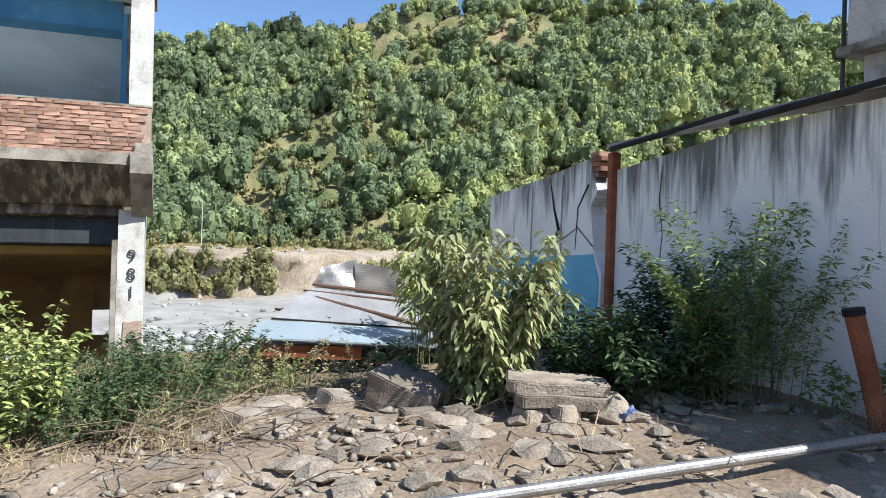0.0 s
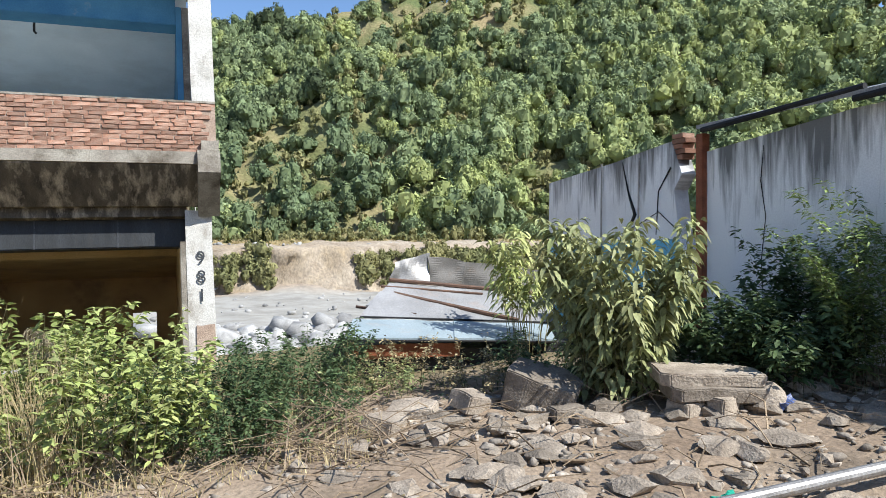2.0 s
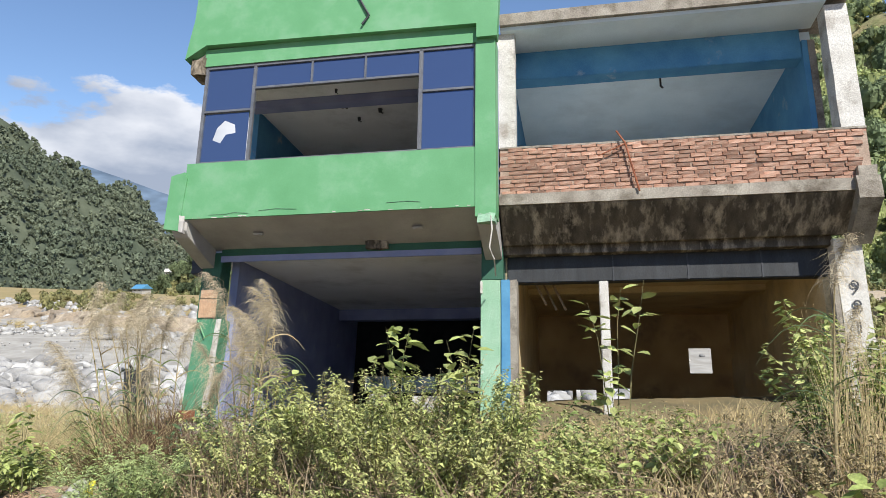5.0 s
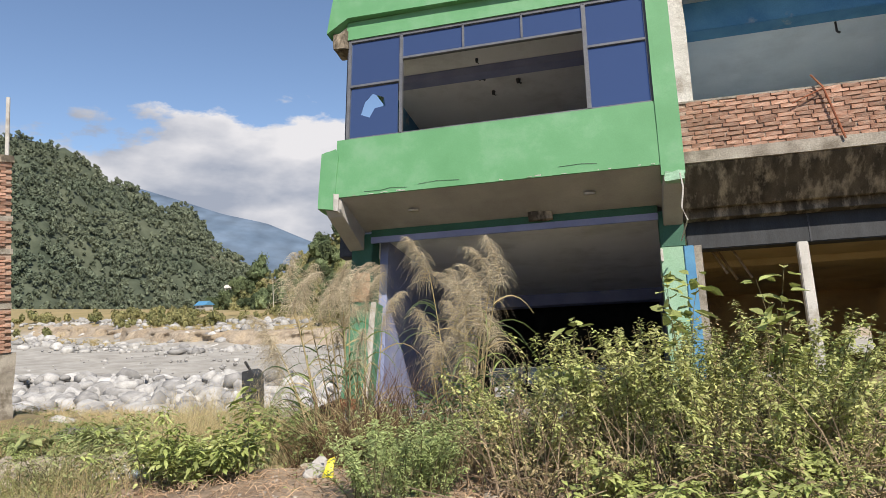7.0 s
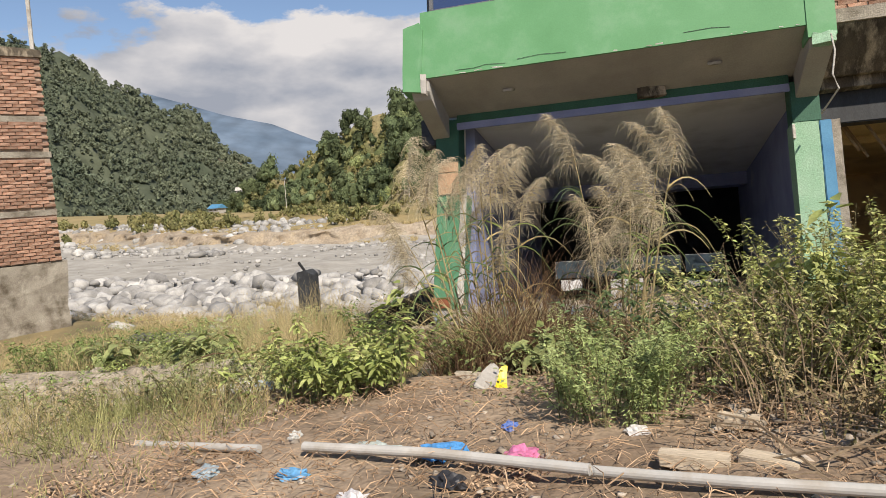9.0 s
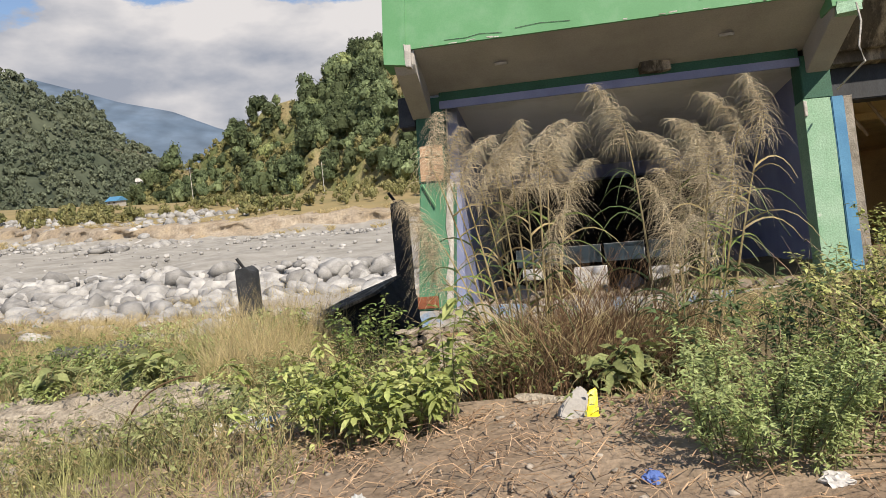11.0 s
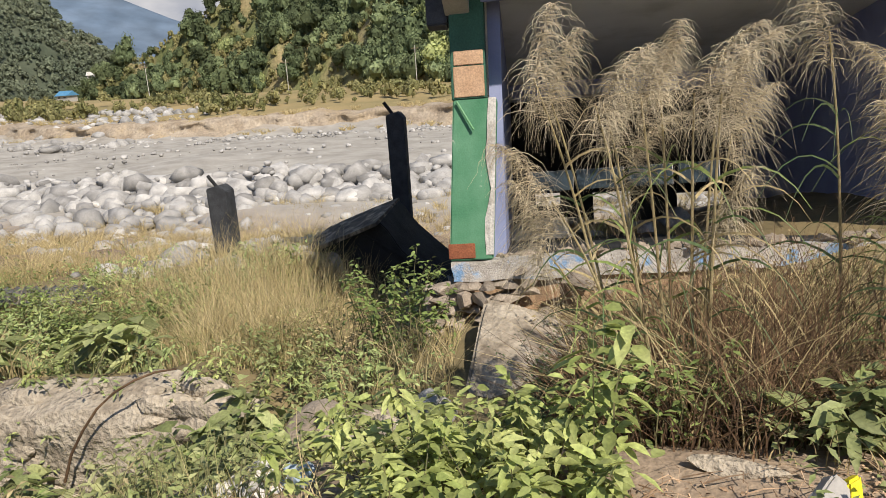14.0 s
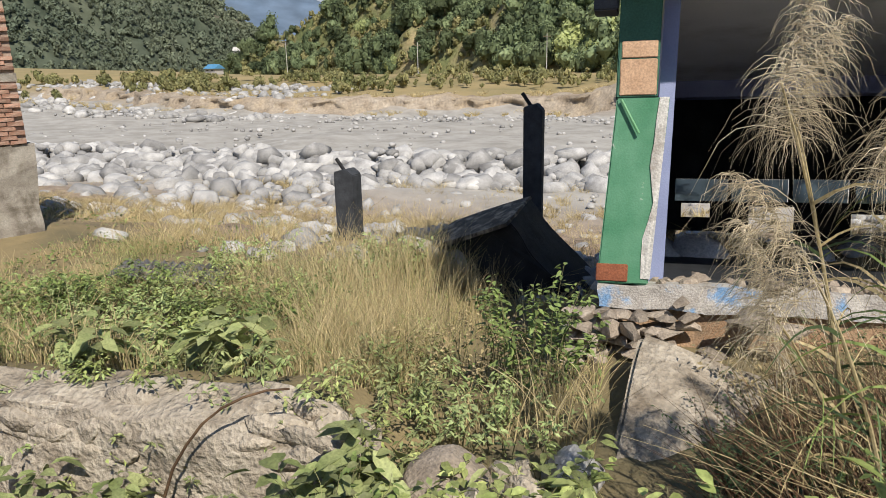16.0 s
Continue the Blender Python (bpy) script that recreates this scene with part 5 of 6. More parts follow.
def boundary_shed():
    h = thing("shed", Matrix.Identity(4), "long stained lime-washed shed wall with a sagging metal roof", "shed")
    w = part("wall", roughen(prism([(-3.42, 0.6), (-3.40, 3.33), (-5.4, 3.52), (-7.2, 3.56), (-12.0, 3.7), (-12.0, 0.6)], "x", 15.35, 15.6), 1, 0.008, 2), M["wall_grey"], h, "grey-white wall streaked with black")
    part("wall", roughen(prism([(0.5, 0.0), (0.4, 3.24), (-1.5, 3.40), (-2.75, 3.55), (-2.95, 3.1), (-2.8, 2.9), (-2.9, 2.3), (-3.1, 2.0), (-3.05, 0.4)], "x", 15.37, 15.6), 1, 0.012, 2), M["wall_grey"], h, "cracked broken wall end")
    part("painted_band", roughen(prism([(0.35, 0.2), (0.35, 2.1), (-1.6, 2.2), (-2.9, 2.25), (-3.05, 1.9), (-3.0, 0.5)], "x", 15.35, 15.38), 1, 0.004, 2), M["cyan"], h, "sky blue painted band")
    part("post", block(15.28, 15.40, -3.42, -3.30, 0.6, 3.56, 0.008), M["rust"], h, "rusty red steel post")
    cr = bmesh.new()
    tube(cr, [(15.345, -4.3, 1.5), (15.345, -4.27, 2.0), (15.345, -4.33, 2.5), (15.345, -4.26, 2.9), (15.345, -4.30, 3.3)], [0.003, 0.005, 0.004, 0.006, 0.003], 4)
    part("crack", cr, M["dark"], w)
    for pts, rad in (([(15.36, -1.75, 2.25), (15.36, -2.0, 2.6), (15.36, -1.85, 2.9), (15.36, -1.7, 3.38)], [0.012, 0.03, 0.014, 0.005]), ([(15.36, -2.9, 2.35), (15.36, -2.5, 2.62), (15.36, -2.2, 2.5), (15.36, -1.6, 2.3)], [0.008, 0.006, 0.006, 0.004]), ([(15.36, -2.45, 2.3), (15.36, -2.5, 2.9), (15.36, -2.75, 3.2)], [0.005, 0.008, 0.012])):
        cr = bmesh.new()
        tube(cr, pts, rad, 4)
        part("crack", cr, M["dark"], w, "jagged black crack")
    for a, b in ((-2.1, -2.5), (-1.2, -1.5)):
        bm = bmesh.new()
        tube(bm, [(15.33, a, 2.0), (15.33, a - 0.02, 3.4)], 0.014, 5)
        part("conduit", bm, M["steel"], h)
    part("roof", roughen(prism([(15.2, 0), (19.0, 0.9), (19.0, 0.95), (15.2, 0.05)], "y", -12.0, -3.4), 2, 0.01, 1), M["sheet"], h, "grey metal roof sheet").location = (0, 0, 3.60)
    for y0, y1 in ((-5.6, -3.5), (-8, -5.5), (-12, -7.9)):
        bm = bmesh.new()
        tube(bm, [(15.22, y0, 3.66 + 0.02), (15.20, y1, 3.58)], 0.035, 8)
        part("roof_edge", bm, M["dark"], h, "dark rolled roof edge")
    for i in range(5):
        part("loose_brick", roughen(block(15.38, 15.58, -2.95 - 0.06 * (i % 2), -2.75, 3.30 + i * 0.07, 3.36 + i * 0.07), 1, 0.01, 8, i), M["brick"], h, "crumbling brick")
    return h


boundary_shed()
red = bmesh.new()
tube(red, [(15.0, -7.28, 0.95), (14.98, -7.2, 1.3), (14.9, -7.1, 1.85)], [0.075, 0.07, 0.07], 12)
red_post = tagged(part("leaning_post", red, M["rust"]), "leaning rusty red pipe post with a dark cap", "post")
cap = bmesh.new()
tube(cap, [(14.9, -7.1, 1.84), (14.89, -7.095, 1.89)], [0.08, 0.08], 12)
part("cap", cap, M["dark"], red_post, "dark cap")


def corner_house():
    h = thing("white_house", Matrix.Identity(4), "white house corner with a drain pipe above the shed", "house")
    part("wall", block(18.95, 24, -12, -4.0, 0.5, 5.15), M["white_old"], h)
    part("parapet", roughen(block(18.75, 24, -12, -3.9, 5.2, 6.6), 2, 0.02, 2), M["white_old"], h, "stained white parapet")
    part("ledge", block(18.65, 24, -12, -3.8, 5.12, 5.24, 0.01), M["concrete"], h)
    bm = bmesh.new()
    tube(bm, [(18.85, -3.75, 3.0), (18.85, -3.75, 6.6)], 0.03)
    part("drain_pipe", bm, M["frame"], h, "dark drain pipe")
    return h


corner_house()

# ---- brick house across the gap ----


def left_house():
    m = Matrix.Translation((-9.5, 2.7, 0)) @ Matrix.Rotation(radians(53), 4, "Z")
    h = thing("ruined_brick_house", m, "ruined red brick house with a broken foundation over the river bank", "house")
    part("wall", roughen(block(-6, -0.02, 0.02, 5, 0.75, 5.15), 3, 0.02, 2), M["mortar"], h, "rough brick wall")
    part("foundation", roughen(block(-6, 0.05, -0.02, 5, -1.6, 0.75), 6, 0.06, 2), M["concrete"], h, "crumbling mortar foundation")
    for z in (1.75, 3.0, 3.75):
        part("concrete_band", roughen(block(-6, 0.012, -0.012, 5, z, z + 0.13), 4, 0.015, 4), M["concrete"], h, "concrete tie band")
    part("broken_top", roughen(block(-6, 0.03, -0.03, 5, 5.12, 5.3), 6, 0.05, 3), M["stain_and_shade"], h, "broken wall top")
    bm = bmesh.new()
    tube(bm, [(-0.1, 0.2, 5.2), (-0.08, 0.2, 6.7)], 0.045)
    part("pipe", bm, M["white_old"], h, "white plastic vent pipe")
    return h


left = left_house()

# ---- posts, fallen slab, bank ----
for (x, y, z0, z1, w, tip) in ((-1.73, 6.24, -2.2, 1.18, 0.17, 0.06), (-5.25, 5.82, -2.2, 0.0, 0.20, -0.05)):
    ob = thing("gate_post", Matrix.Identity(4), "dark square stone post standing in dry grass", "post", "stone posts")
    part("shaft", roughen(prism([(x - w, z0), (x + w, z0), (x + w * 0.95, z1 - 0.1), (x + w * 0.3, z1 + 0.02), (x - w, z1 - 0.04)], "y", y - w, y + w, 0.015), 1, 0.012, 4), M["post"], ob)
    bm = bmesh.new()
    tube(bm, [(x - 0.05, y, z1 - 0.05), (x - 0.22, y, z1 + 0.2)], 0.035)
    part("iron_stub", bm, M["dark"], ob)
slab = thing("fallen_slab", Matrix.Translation((0, 0, -0.2)), "blackened fallen roof slab tilted against the house", "slab")
part("slab", roughen(prism([(-2.95, -0.62), (-1.62, -0.13), (-1.25, -0.62), (-0.35, -1.5), (-0.5, -1.75), (-0.95, -2.0), (-2.75, -1.25)], "y", 3.3, 5.2, 0.02), 3, 0.04, 2.5), M["dark"], slab)
part("roofing", roughen(prism([(-3.0, -0.60), (-1.62, -0.10), (-1.60, -0.15), (-2.98, -0.66)], "y", 3.1, 5.3), 2, 0.02, 3), M["stain_and_shade"], slab, "grey roofing edge")


def rock(name, x, y, z, sx, sy, sz, seed, label, rot=0.0, tilt=0.0, material="rubble", group="", flat=0.55, sub=3, sink=0.25):
    ob = part(name, chip_bm(seed, sx, sy, sz, 16) if name in ("rubble_rock", "floor_rubble", "foundation_stone") else rock_bm(seed, sx, sy, sz, flat, sub), M[material])
    ob.matrix_world = pose(x, y, (land1(x, y) if z is None else z) + sz * (1 - 2 * sink) * 0.6, tilt, 0, rot)
    return tagged(ob, label, "rock", group)


big = part("tilted_slab_rock", roughen(prism([(-3.15, -1.25), (-3.02, -0.84), (-1.9, -0.36), (-1.28, -0.13), (-1.02, -0.22), (-0.95, -1.25)], "x", 0.12, 1.15, 0.04), 4, 0.06, 1.9), M["bank_stone"])
for v in big.data.vertices:
    v.co.x += 0.16 * (v.co.y + 2.0)
    v.co.z -= 0.34 * max(v.co.x - 0.40, 0)
tagged(big, "large tilted pale rock slab against the foundation", "rock")
rock("boulder", -0.72, -3.0, None, 0.24, 0.22, 0.20, 5, "rounded pale boulder among weeds", material="rubble", flat=0.35)
rock("boulder", -0.1, -2.6, None, 0.16, 0.16, 0.15, 6, "pale boulder among weeds", material="stone", flat=0.3)
rr = random.Random(9)
for i in range(46):
    x, z = rr.uniform(-0.25, 4.4), rr.uniform(-0.75, -0.06)
    rock("foundation_stone", x, -0.62 + rr.uniform(-0.15, 0.1), z, rr.uniform(0.09, 0.2), rr.uniform(0.08, 0.14), rr.uniform(0.05, 0.09), 400 + i, "rough stone of the broken foundation", rr.uniform(0, 360), rr.uniform(-12, 12), group="foundation stones", sub=2)
for i in range(64):
    row = i // 8
    z = -1.02 + row * 0.112
    x = -0.34 + (i % 8) * 0.115 + rr.uniform(-0.04, 0.04)
    rock("foundation_stone", x, -0.66 + 0.02 * row + rr.uniform(-0.07, 0.05), z, rr.uniform(0.08, 0.15), rr.uniform(0.09, 0.14), rr.uniform(0.045, 0.065), 640 + i, "flat stacked stone at the broken foundation corner", rr.uniform(-25, 25), rr.uniform(-7, 7), group="stacked corner stones", sub=2)
bank = part("bank_wall", roughen(prism([(-3.16, -1.5), (-3.08, -0.6), (-2.98, -0.14), (-2.62, -0.06), (-2.45, -1.5)], "x", -5.7, 0.0), 22, 0.10, 2.2), M["bank_stone"])
for v in bank.data.vertices:
    v.co += noise.noise_vector(v.co * 4.5) * 0.04 + noise.noise_vector(v.co * 11) * 0.022 + noise.noise_vector(v.co * 24) * 0.008
    v.co.z -= 0.5 * max(v.co.x + 0.45, 0) * (v.co.z > -0.6)
bank.matrix_world = Matrix.Translation((-1.35, 0.02, -0.07)) @ Matrix.Rotation(radians(-3.0), 4, "Y")
for q in bank.data.polygons:
    q.use_smooth = True
tagged(bank, "low mortared pale stone bank wall", "wall")
for i in range(150):
    x, k = rr.uniform(-4.9, 0.1), rr.random() ** 0.75
    st = part("stone", rock_bm(500 + i, rr.uniform(0.10, 0.24), rr.uniform(0.035, 0.06), rr.uniform(0.06, 0.12), 0.55, 2), M["bank_stone"], bank)
    for q in st.data.polygons:
        q.use_smooth = True
    st.matrix_local = pose(x, -3.06 + 0.09 * k + 0.3 * max(k - 0.86, 0) / 0.14, -1.10 + 1.02 * min(k, 0.97), rr.uniform(-12, 12), rr.uniform(-14, 14), rr.uniform(-8, 8))
rock("flat_stone", 1.45, -4.36, None, 0.20, 0.07, 0.05, 61, "long pale flat stone at the end of the litter path", -20, 0, material="bank_stone", flat=0.6)
plank = part("plank", roughen(block(-0.65, 0.65, -0.07, 0.07, 0.0, 0.05, 0.006), 2, 0.008, 5), M["dark"])
plank.matrix_world = pose(-2.35, -4.78, land1(-2.35, -4.78) + 0.07, 0, 3, 6)
tagged(plank, "dark weathered plank lying on a pale slab", "plank")
low = part("concrete_slab", roughen(block(-0.60, 0.60, -0.28, 0.28, 0.0, 0.09, 0.01), 3, 0.02, 4), M["bank_stone"])
low.matrix_world = pose(-2.45, -4.95, land1(-2.45, -4.95) - 0.01, 0, 3, 6)
tagged(low, "pale broken slab lying among weeds", "slab")
root = bmesh.new()
tube(root, [(-1.72, -2.95, 0.02), (-1.83, -3.02, 0.03), (-1.95, -3.08, 0.0), (-2.07, -3.13, -0.06), (-2.19, -3.16, -0.16), (-2.30, -3.18, -0.30), (-2.40, -3.20, -0.46), (-2.48, -3.21, -0.66)], [0.007, 0.0075, 0.008, 0.0085, 0.009, 0.009, 0.0095, 0.01], 7)
tagged(part("root", root, M["dead"]), "dark root trailing down the bank wall", "root")
crr = bmesh.new()
cols = [(-6.34 + i * 0.034, 0.022 * math.sin(i * 1.57)) for i in range(50)]
low_at = land1(-5.5, 0.6) + 0.22
rows_v = [[crr.verts.new((x, 0.6 + 0.22 * j, low_at + 0.05 * j + dz)) for x, dz in cols] for j in range(3)]
for r0, r1 in zip(rows_v, rows_v[1:]):
    for i in range(49):
        crr.faces.new((r0[i], r0[i + 1], r1[i + 1], r1[i]))
bmesh.ops.solidify(crr, geom=list(crr.faces), thickness=0.006)
tagged(part("corrugated_sheet", crr, M["steel"]), "corrugated metal sheet lying in the weeds", "sheet")


def cover(name, n, area, height, material, label, seed, leafy=0.0, size=0.05):
    """Low growth over a stretch of ground: blades, or small leaves."""
    rng = np.random.default_rng(seed)
    x, y = rng.uniform(area[0], area[1], n), rng.uniform(area[2], area[3], n)
    patch = np.array([noise.noise(Vector((a * 0.7, b * 0.7, seed))) for a, b in zip(x, y)])
    keep = (patch > -0.12) & ~((x > -1.9) & (x < 0) & (y > -0.9) & (y < 6)) & ~((x < -2.6) & (x > -6.8) & (y > 1.3 + 0.5 * noise.noise(Vector((seed, 0, 0)))) & (y < 7))
    x, y, patch = x[keep], y[keep], patch[keep]
    n = len(x)
    z = land(x, y) - 0.02
    if leafy:
        h = height * rng.random(n) * (0.5 + patch)
        pos = np.stack([x, y, z + h], 1)
        ang = rng.uniform(0, math.tau, n)
        d = np.stack([np.cos(ang), np.sin(ang), rng.uniform(-0.3, 0.6, n)], 1)
        v, fc = leaf_mesh(pos, d, size, size * leafy, 0.4, rng)
    else:
        k = np.linspace(0, 1, 4)[None, :, None]
        h = (height * rng.uniform(0.4, 1.1, n) * (0.6 + patch))[:, None, None]
        ang = rng.uniform(0, math.tau, n)
        out = np.stack([np.cos(ang), np.sin(ang), np.zeros(n)], 1)[:, None] * h * rng.uniform(0.1, 0.7, (n, 1, 1))
        p = np.stack([x, y, z], 1)[:, None] + out * k ** 1.8 + np.array([0, 0, 1.0]) * h * (k - 0.15 * k ** 3)
        v, fc = ribbon(p, rng.uniform(0.0025, 0.006, n))
    return tagged(mesh_of(name, v, fc, material), label, "undergrowth", kind="stuff")


cover("undergrowth", 26000, (-8.5, 0.0, -2.3, 7.0), 0.62, M["straw"], "straw-coloured grass over the bank", 61)
cover("undergrowth", 12000, (-8.5, 0.0, -2.3, 7.0), 0.42, M["grass"], "green grass over the bank", 62)
cover("undergrowth", 9000, (-8.5, 0.0, -2.2, 4.0), 0.4, M["leaf"], "small-leaved green weeds over the bank", 63, 0.45, 0.06)
cover("undergrowth", 9000, (1.5, 10.5, -5.2, -0.8), 0.45, M["leaf_pale"], "weeds before the houses", 64, 0.45, 0.055)
cover("undergrowth", 9000, (1.5, 10.5, -5.6, -0.8), 0.35, M["straw"], "dry grass before the houses", 65)
cover("undergrowth", 3500, (-6.0, 0.6, -7.5, -3.3), 0.24, M["grass"], "short dry grass beside the path", 66)
cover("undergrowth", 2200, (-6.0, 0.2, -5.0, -3.4), 0.2, M["leaf_pale"], "small-leaved weeds beside the path", 67, 0.45, 0.05)
cover("undergrowth", 5000, (8.8, 15.2, -4.4, 0.5), 0.4, M["leaf_dark"], "low scrub behind the rubble", 68, 0.45, 0.05)
cover("leaf_litter", 30000, (-1.0, 5.0, -7.6, -4.3), 0.03, M["litter"], "fallen leaves and straw litter on the path", 70, 0.4, 0.04)
cover("leaf_litter", 3500, (5.0, 10.5, -6.8, -4.8), 0.04, M["brown_leaf"], "fallen leaves before the thicket", 71, 0.5, 0.045)
cover("undergrowth", 7000, (-18, -8, -2, 9), 0.5, M["straw"], "dry grass beside the ruined house", 72)
cover("undergrowth", 6000, (-18, -7, -2, 8), 0.45, M["leaf"], "weeds beside the ruined house", 73, 0.45, 0.08)
cover("undergrowth", 14000, (-25, 15, 6.0, 30.0), 0.8, M["straw"], "dry tufts over the lower bank", 69)

rr = random.Random(19)
for i in range(16):
    x, y = rr.uniform(-6.5, -2.0), rr.uniform(-1.9, 2.2)
    shrub("weed", x, y, rr.uniform(0.3, 0.55), rr.uniform(0.4, 0.75), 26, 620, rr.choice((0.06, 0.08, 0.10)), 0.42, M[rr.choice(("fern", "leaf", "leaf_pale", "leaf_lit"))], "mixed green weeds on the bank", "weed", 0.35, 0.4, 320 + i, group="weeds on the bank")
for i in range(6):
    x, y = rr.uniform(-1.5, 0.1), rr.uniform(-3.8, -2.6)
    shrub("weed", x, y, 0.22, rr.uniform(0.25, 0.4), 12, 150, rr.choice((0.07, 0.10)), 0.45, M[rr.choice(("leaf", "leaf_pale", "leaf_lit"))], "green weeds between the boulders", "weed", 0.3, 0.4, 350 + i, group="weeds by the boulders")
for i, (x, y) in enumerate(((-0.9, -2.1), (-1.4, -1.9), (-0.5, -2.3), (-1.6, -1.4))):
    shrub("weed", x, y, 0.3, 0.5, 26, 420, 0.06, 0.4, M[("fern", "leaf_pale")[i % 2]], "ferny green weeds by the fallen slab", "weed", 0.35, 0.4, 360 + i, group="weeds by the slab")
for i, (x, y, h) in enumerate(((1.0, -2.5, 0.55), (1.35, -2.2, 0.7), (1.3, -2.9, 0.5), (1.75, -2.6, 0.7), (1.7, -2.0, 0.8), (2.1, -2.9, 0.6), (0.95, -2.95, 0.4))):
    shrub("dry_shrub", x, y, 0.32, h, 50, 1700, 0.032, 0.45, M[("leaf_dark", "brown_leaf")[i % 2]], "dense dark brushwood beside the tilted rock", "shrub", 0.4, 0.3, 780 + i, group="dark brush by the rock", stem_mat=M["dead"])
    grass_clump("dead_twigs", x, y, 0.35, h * 1.1, 160, M["dead"], "dark dead stems beside the tilted rock", 0.5, 800 + i, 0.004)
for i in range(6):
    shrub("dry_shrub", rr.uniform(1.2, 3.2), rr.uniform(-2.6, -1.2), 0.4, rr.uniform(0.5, 0.9), 40, 500, 0.05, 0.4, M["brown_leaf"], "brown withered scrub against the foundation", "shrub", 0.5, 0.3, 370 + i, group="withered scrub")
for i in range(64):
    x, y = 0.35 + 3.9 * rr.random() ** 1.4, rr.uniform(-0.03, 0.5)
    p = TILT @ Vector((x, y, 0.0))
    rock("floor_rubble", p.x, p.y, p.z, rr.uniform(0.04, 0.14), rr.uniform(0.04, 0.10), rr.uniform(0.03, 0.08), 430 + i, "pale rubble lying on the floor edge", rr.uniform(0, 360), rr.uniform(-10, 10), group="rubble on the floor edge", sub=2, sink=0.15)

# ---- rubble at the start ----
for i, (x, y, sx, sy, sz, rot, tx, ty) in enumerate(((12.10, -4.95, 0.33, 0.27, 0.16, -30, 10, 16), 
                                                       (11.55, -4.75, 0.24, 0.16, 0.08, 30, 8, 12), (11.0, -4.7, 0.22, 0.15, 0.07, -20, 5, -8), (12.05, -5.42, 0.16, 0.09, 0.055, 5, 0, 3), (12.38, -5.48, 0.16, 0.08, 0.055, 8, 0, 0), (10.7, -4.9, 0.2, 0.15, 0.07, 50, 6, 5), (13.1, -6.0, 0.15, 0.1, 0.09, 20, 0, 0))):
    bm = roughen(prism([(-sx, -sy * 0.8), (-sx * 0.5, -sy), (sx * 0.8, -sy * 0.9), (sx, sy * 0.3), (sx * 0.5, sy), (-sx * 0.8, sy * 0.9)], "z", -sz, sz, 0.012), 2, 0.028, 4, i)
    ob = part("concrete_lump", bm, M["rubble"])
    ob.matrix_world = pose(x, y, land1(x, y) + sz * 0.75, tx, ty, rot)
    tagged(ob, "broken grey concrete slab lump on the verge", "rubble", "concrete lumps on the verge")
for i, (x, y, z, sx, sy, sz, rot) in enumerate(((13.16, -5.74, 1.14, 0.44, 0.26, 0.050, -20), (13.14, -5.84, 1.035, 0.40, 0.22, 0.052, -16), (12.86, -5.86, 0.92, 0.12, 0.11, 0.065, 10), (13.15, -5.92, 0.92, 0.13, 0.12, 0.065, -24), (13.42, -5.86, 0.92, 0.13, 0.14, 0.065, 30))):
    bm = roughen(prism([(-sx, -sy * 0.8), (-sx * 0.85, -sy), (sx * 0.9, -sy * 0.92), (sx, sy * 0.5), (sx * 0.7, sy), (-sx * 0.9, sy * 0.9)], "z", -sz, sz, 0.010), 2, 0.018, 5, i + 3)
    ob = part("concrete_lump", bm, M["rubble"])
    ob.matrix_world = pose(x, y, z, 1.5, 2, rot)
    tagged(ob, "flat broken concrete slab in a low stack" if i < 2 else "broken stone carrying the slab stack", "rubble", "slab stack on the verge")
for i, (x, y, s) in enumerate(((12.45, -5.75, 0.13), (12.75, -5.9, 0.12), (13.05, -6.0, 0.15), (13.4, -6.1, 0.12), (12.15, -5.6, 0.14), (11.8, -5.45, 0.15), (11.45, -5.35, 0.13), (12.9, -6.25, 0.13), (11.2, -5.0, 0.17), (10.95, -5.3, 0.15), (12.1, -6.3, 0.16), (11.5, -6.0, 0.14), (12.5, -6.6, 0.15), (11.0, -6.4, 0.15), (11.9, -6.9, 0.14))):
    rock("rubble_rock", x, y, None, s * 1.3, s, s * 0.55, 720 + i, "large broken stone among the rubble", i * 47 % 360, (i * 13) % 17 - 8, group="rubble on the verge", sub=2)
rock("boulder", 13.5, -6.05, None, 0.13, 0.12, 0.14, 605, "rounded grey boulder in the rubble", material="rubble", flat=0.15)
for i in range(290):
    x, y = rr.uniform(9.6, 14.9), rr.uniform(-8.3, -4.6)
    s = 0.035 + 0.13 * rr.random() ** 2.2
    rock("rubble_rock", x, y, None, s * rr.uniform(0.8, 1.5), s, s * rr.uniform(0.3, 0.6), 700 + i % 24, "flat broken stone on the dusty verge", rr.uniform(0, 360), rr.uniform(-8, 8), group="rubble on the verge", sub=2)
for i in range(60):
    x, y = rr.uniform(7.6, 10.5), rr.uniform(-7.8, -5.3)
    s = 0.03 + 0.09 * rr.random() ** 2.0
    rock("rubble_rock", x, y, None, s * rr.uniform(0.8, 1.5), s, s * rr.uniform(0.3, 0.6), 700 + i % 24, "flat broken stone on the dusty verge", rr.uniform(0, 360), rr.uniform(-8, 8), group="rubble on the verge", sub=2)


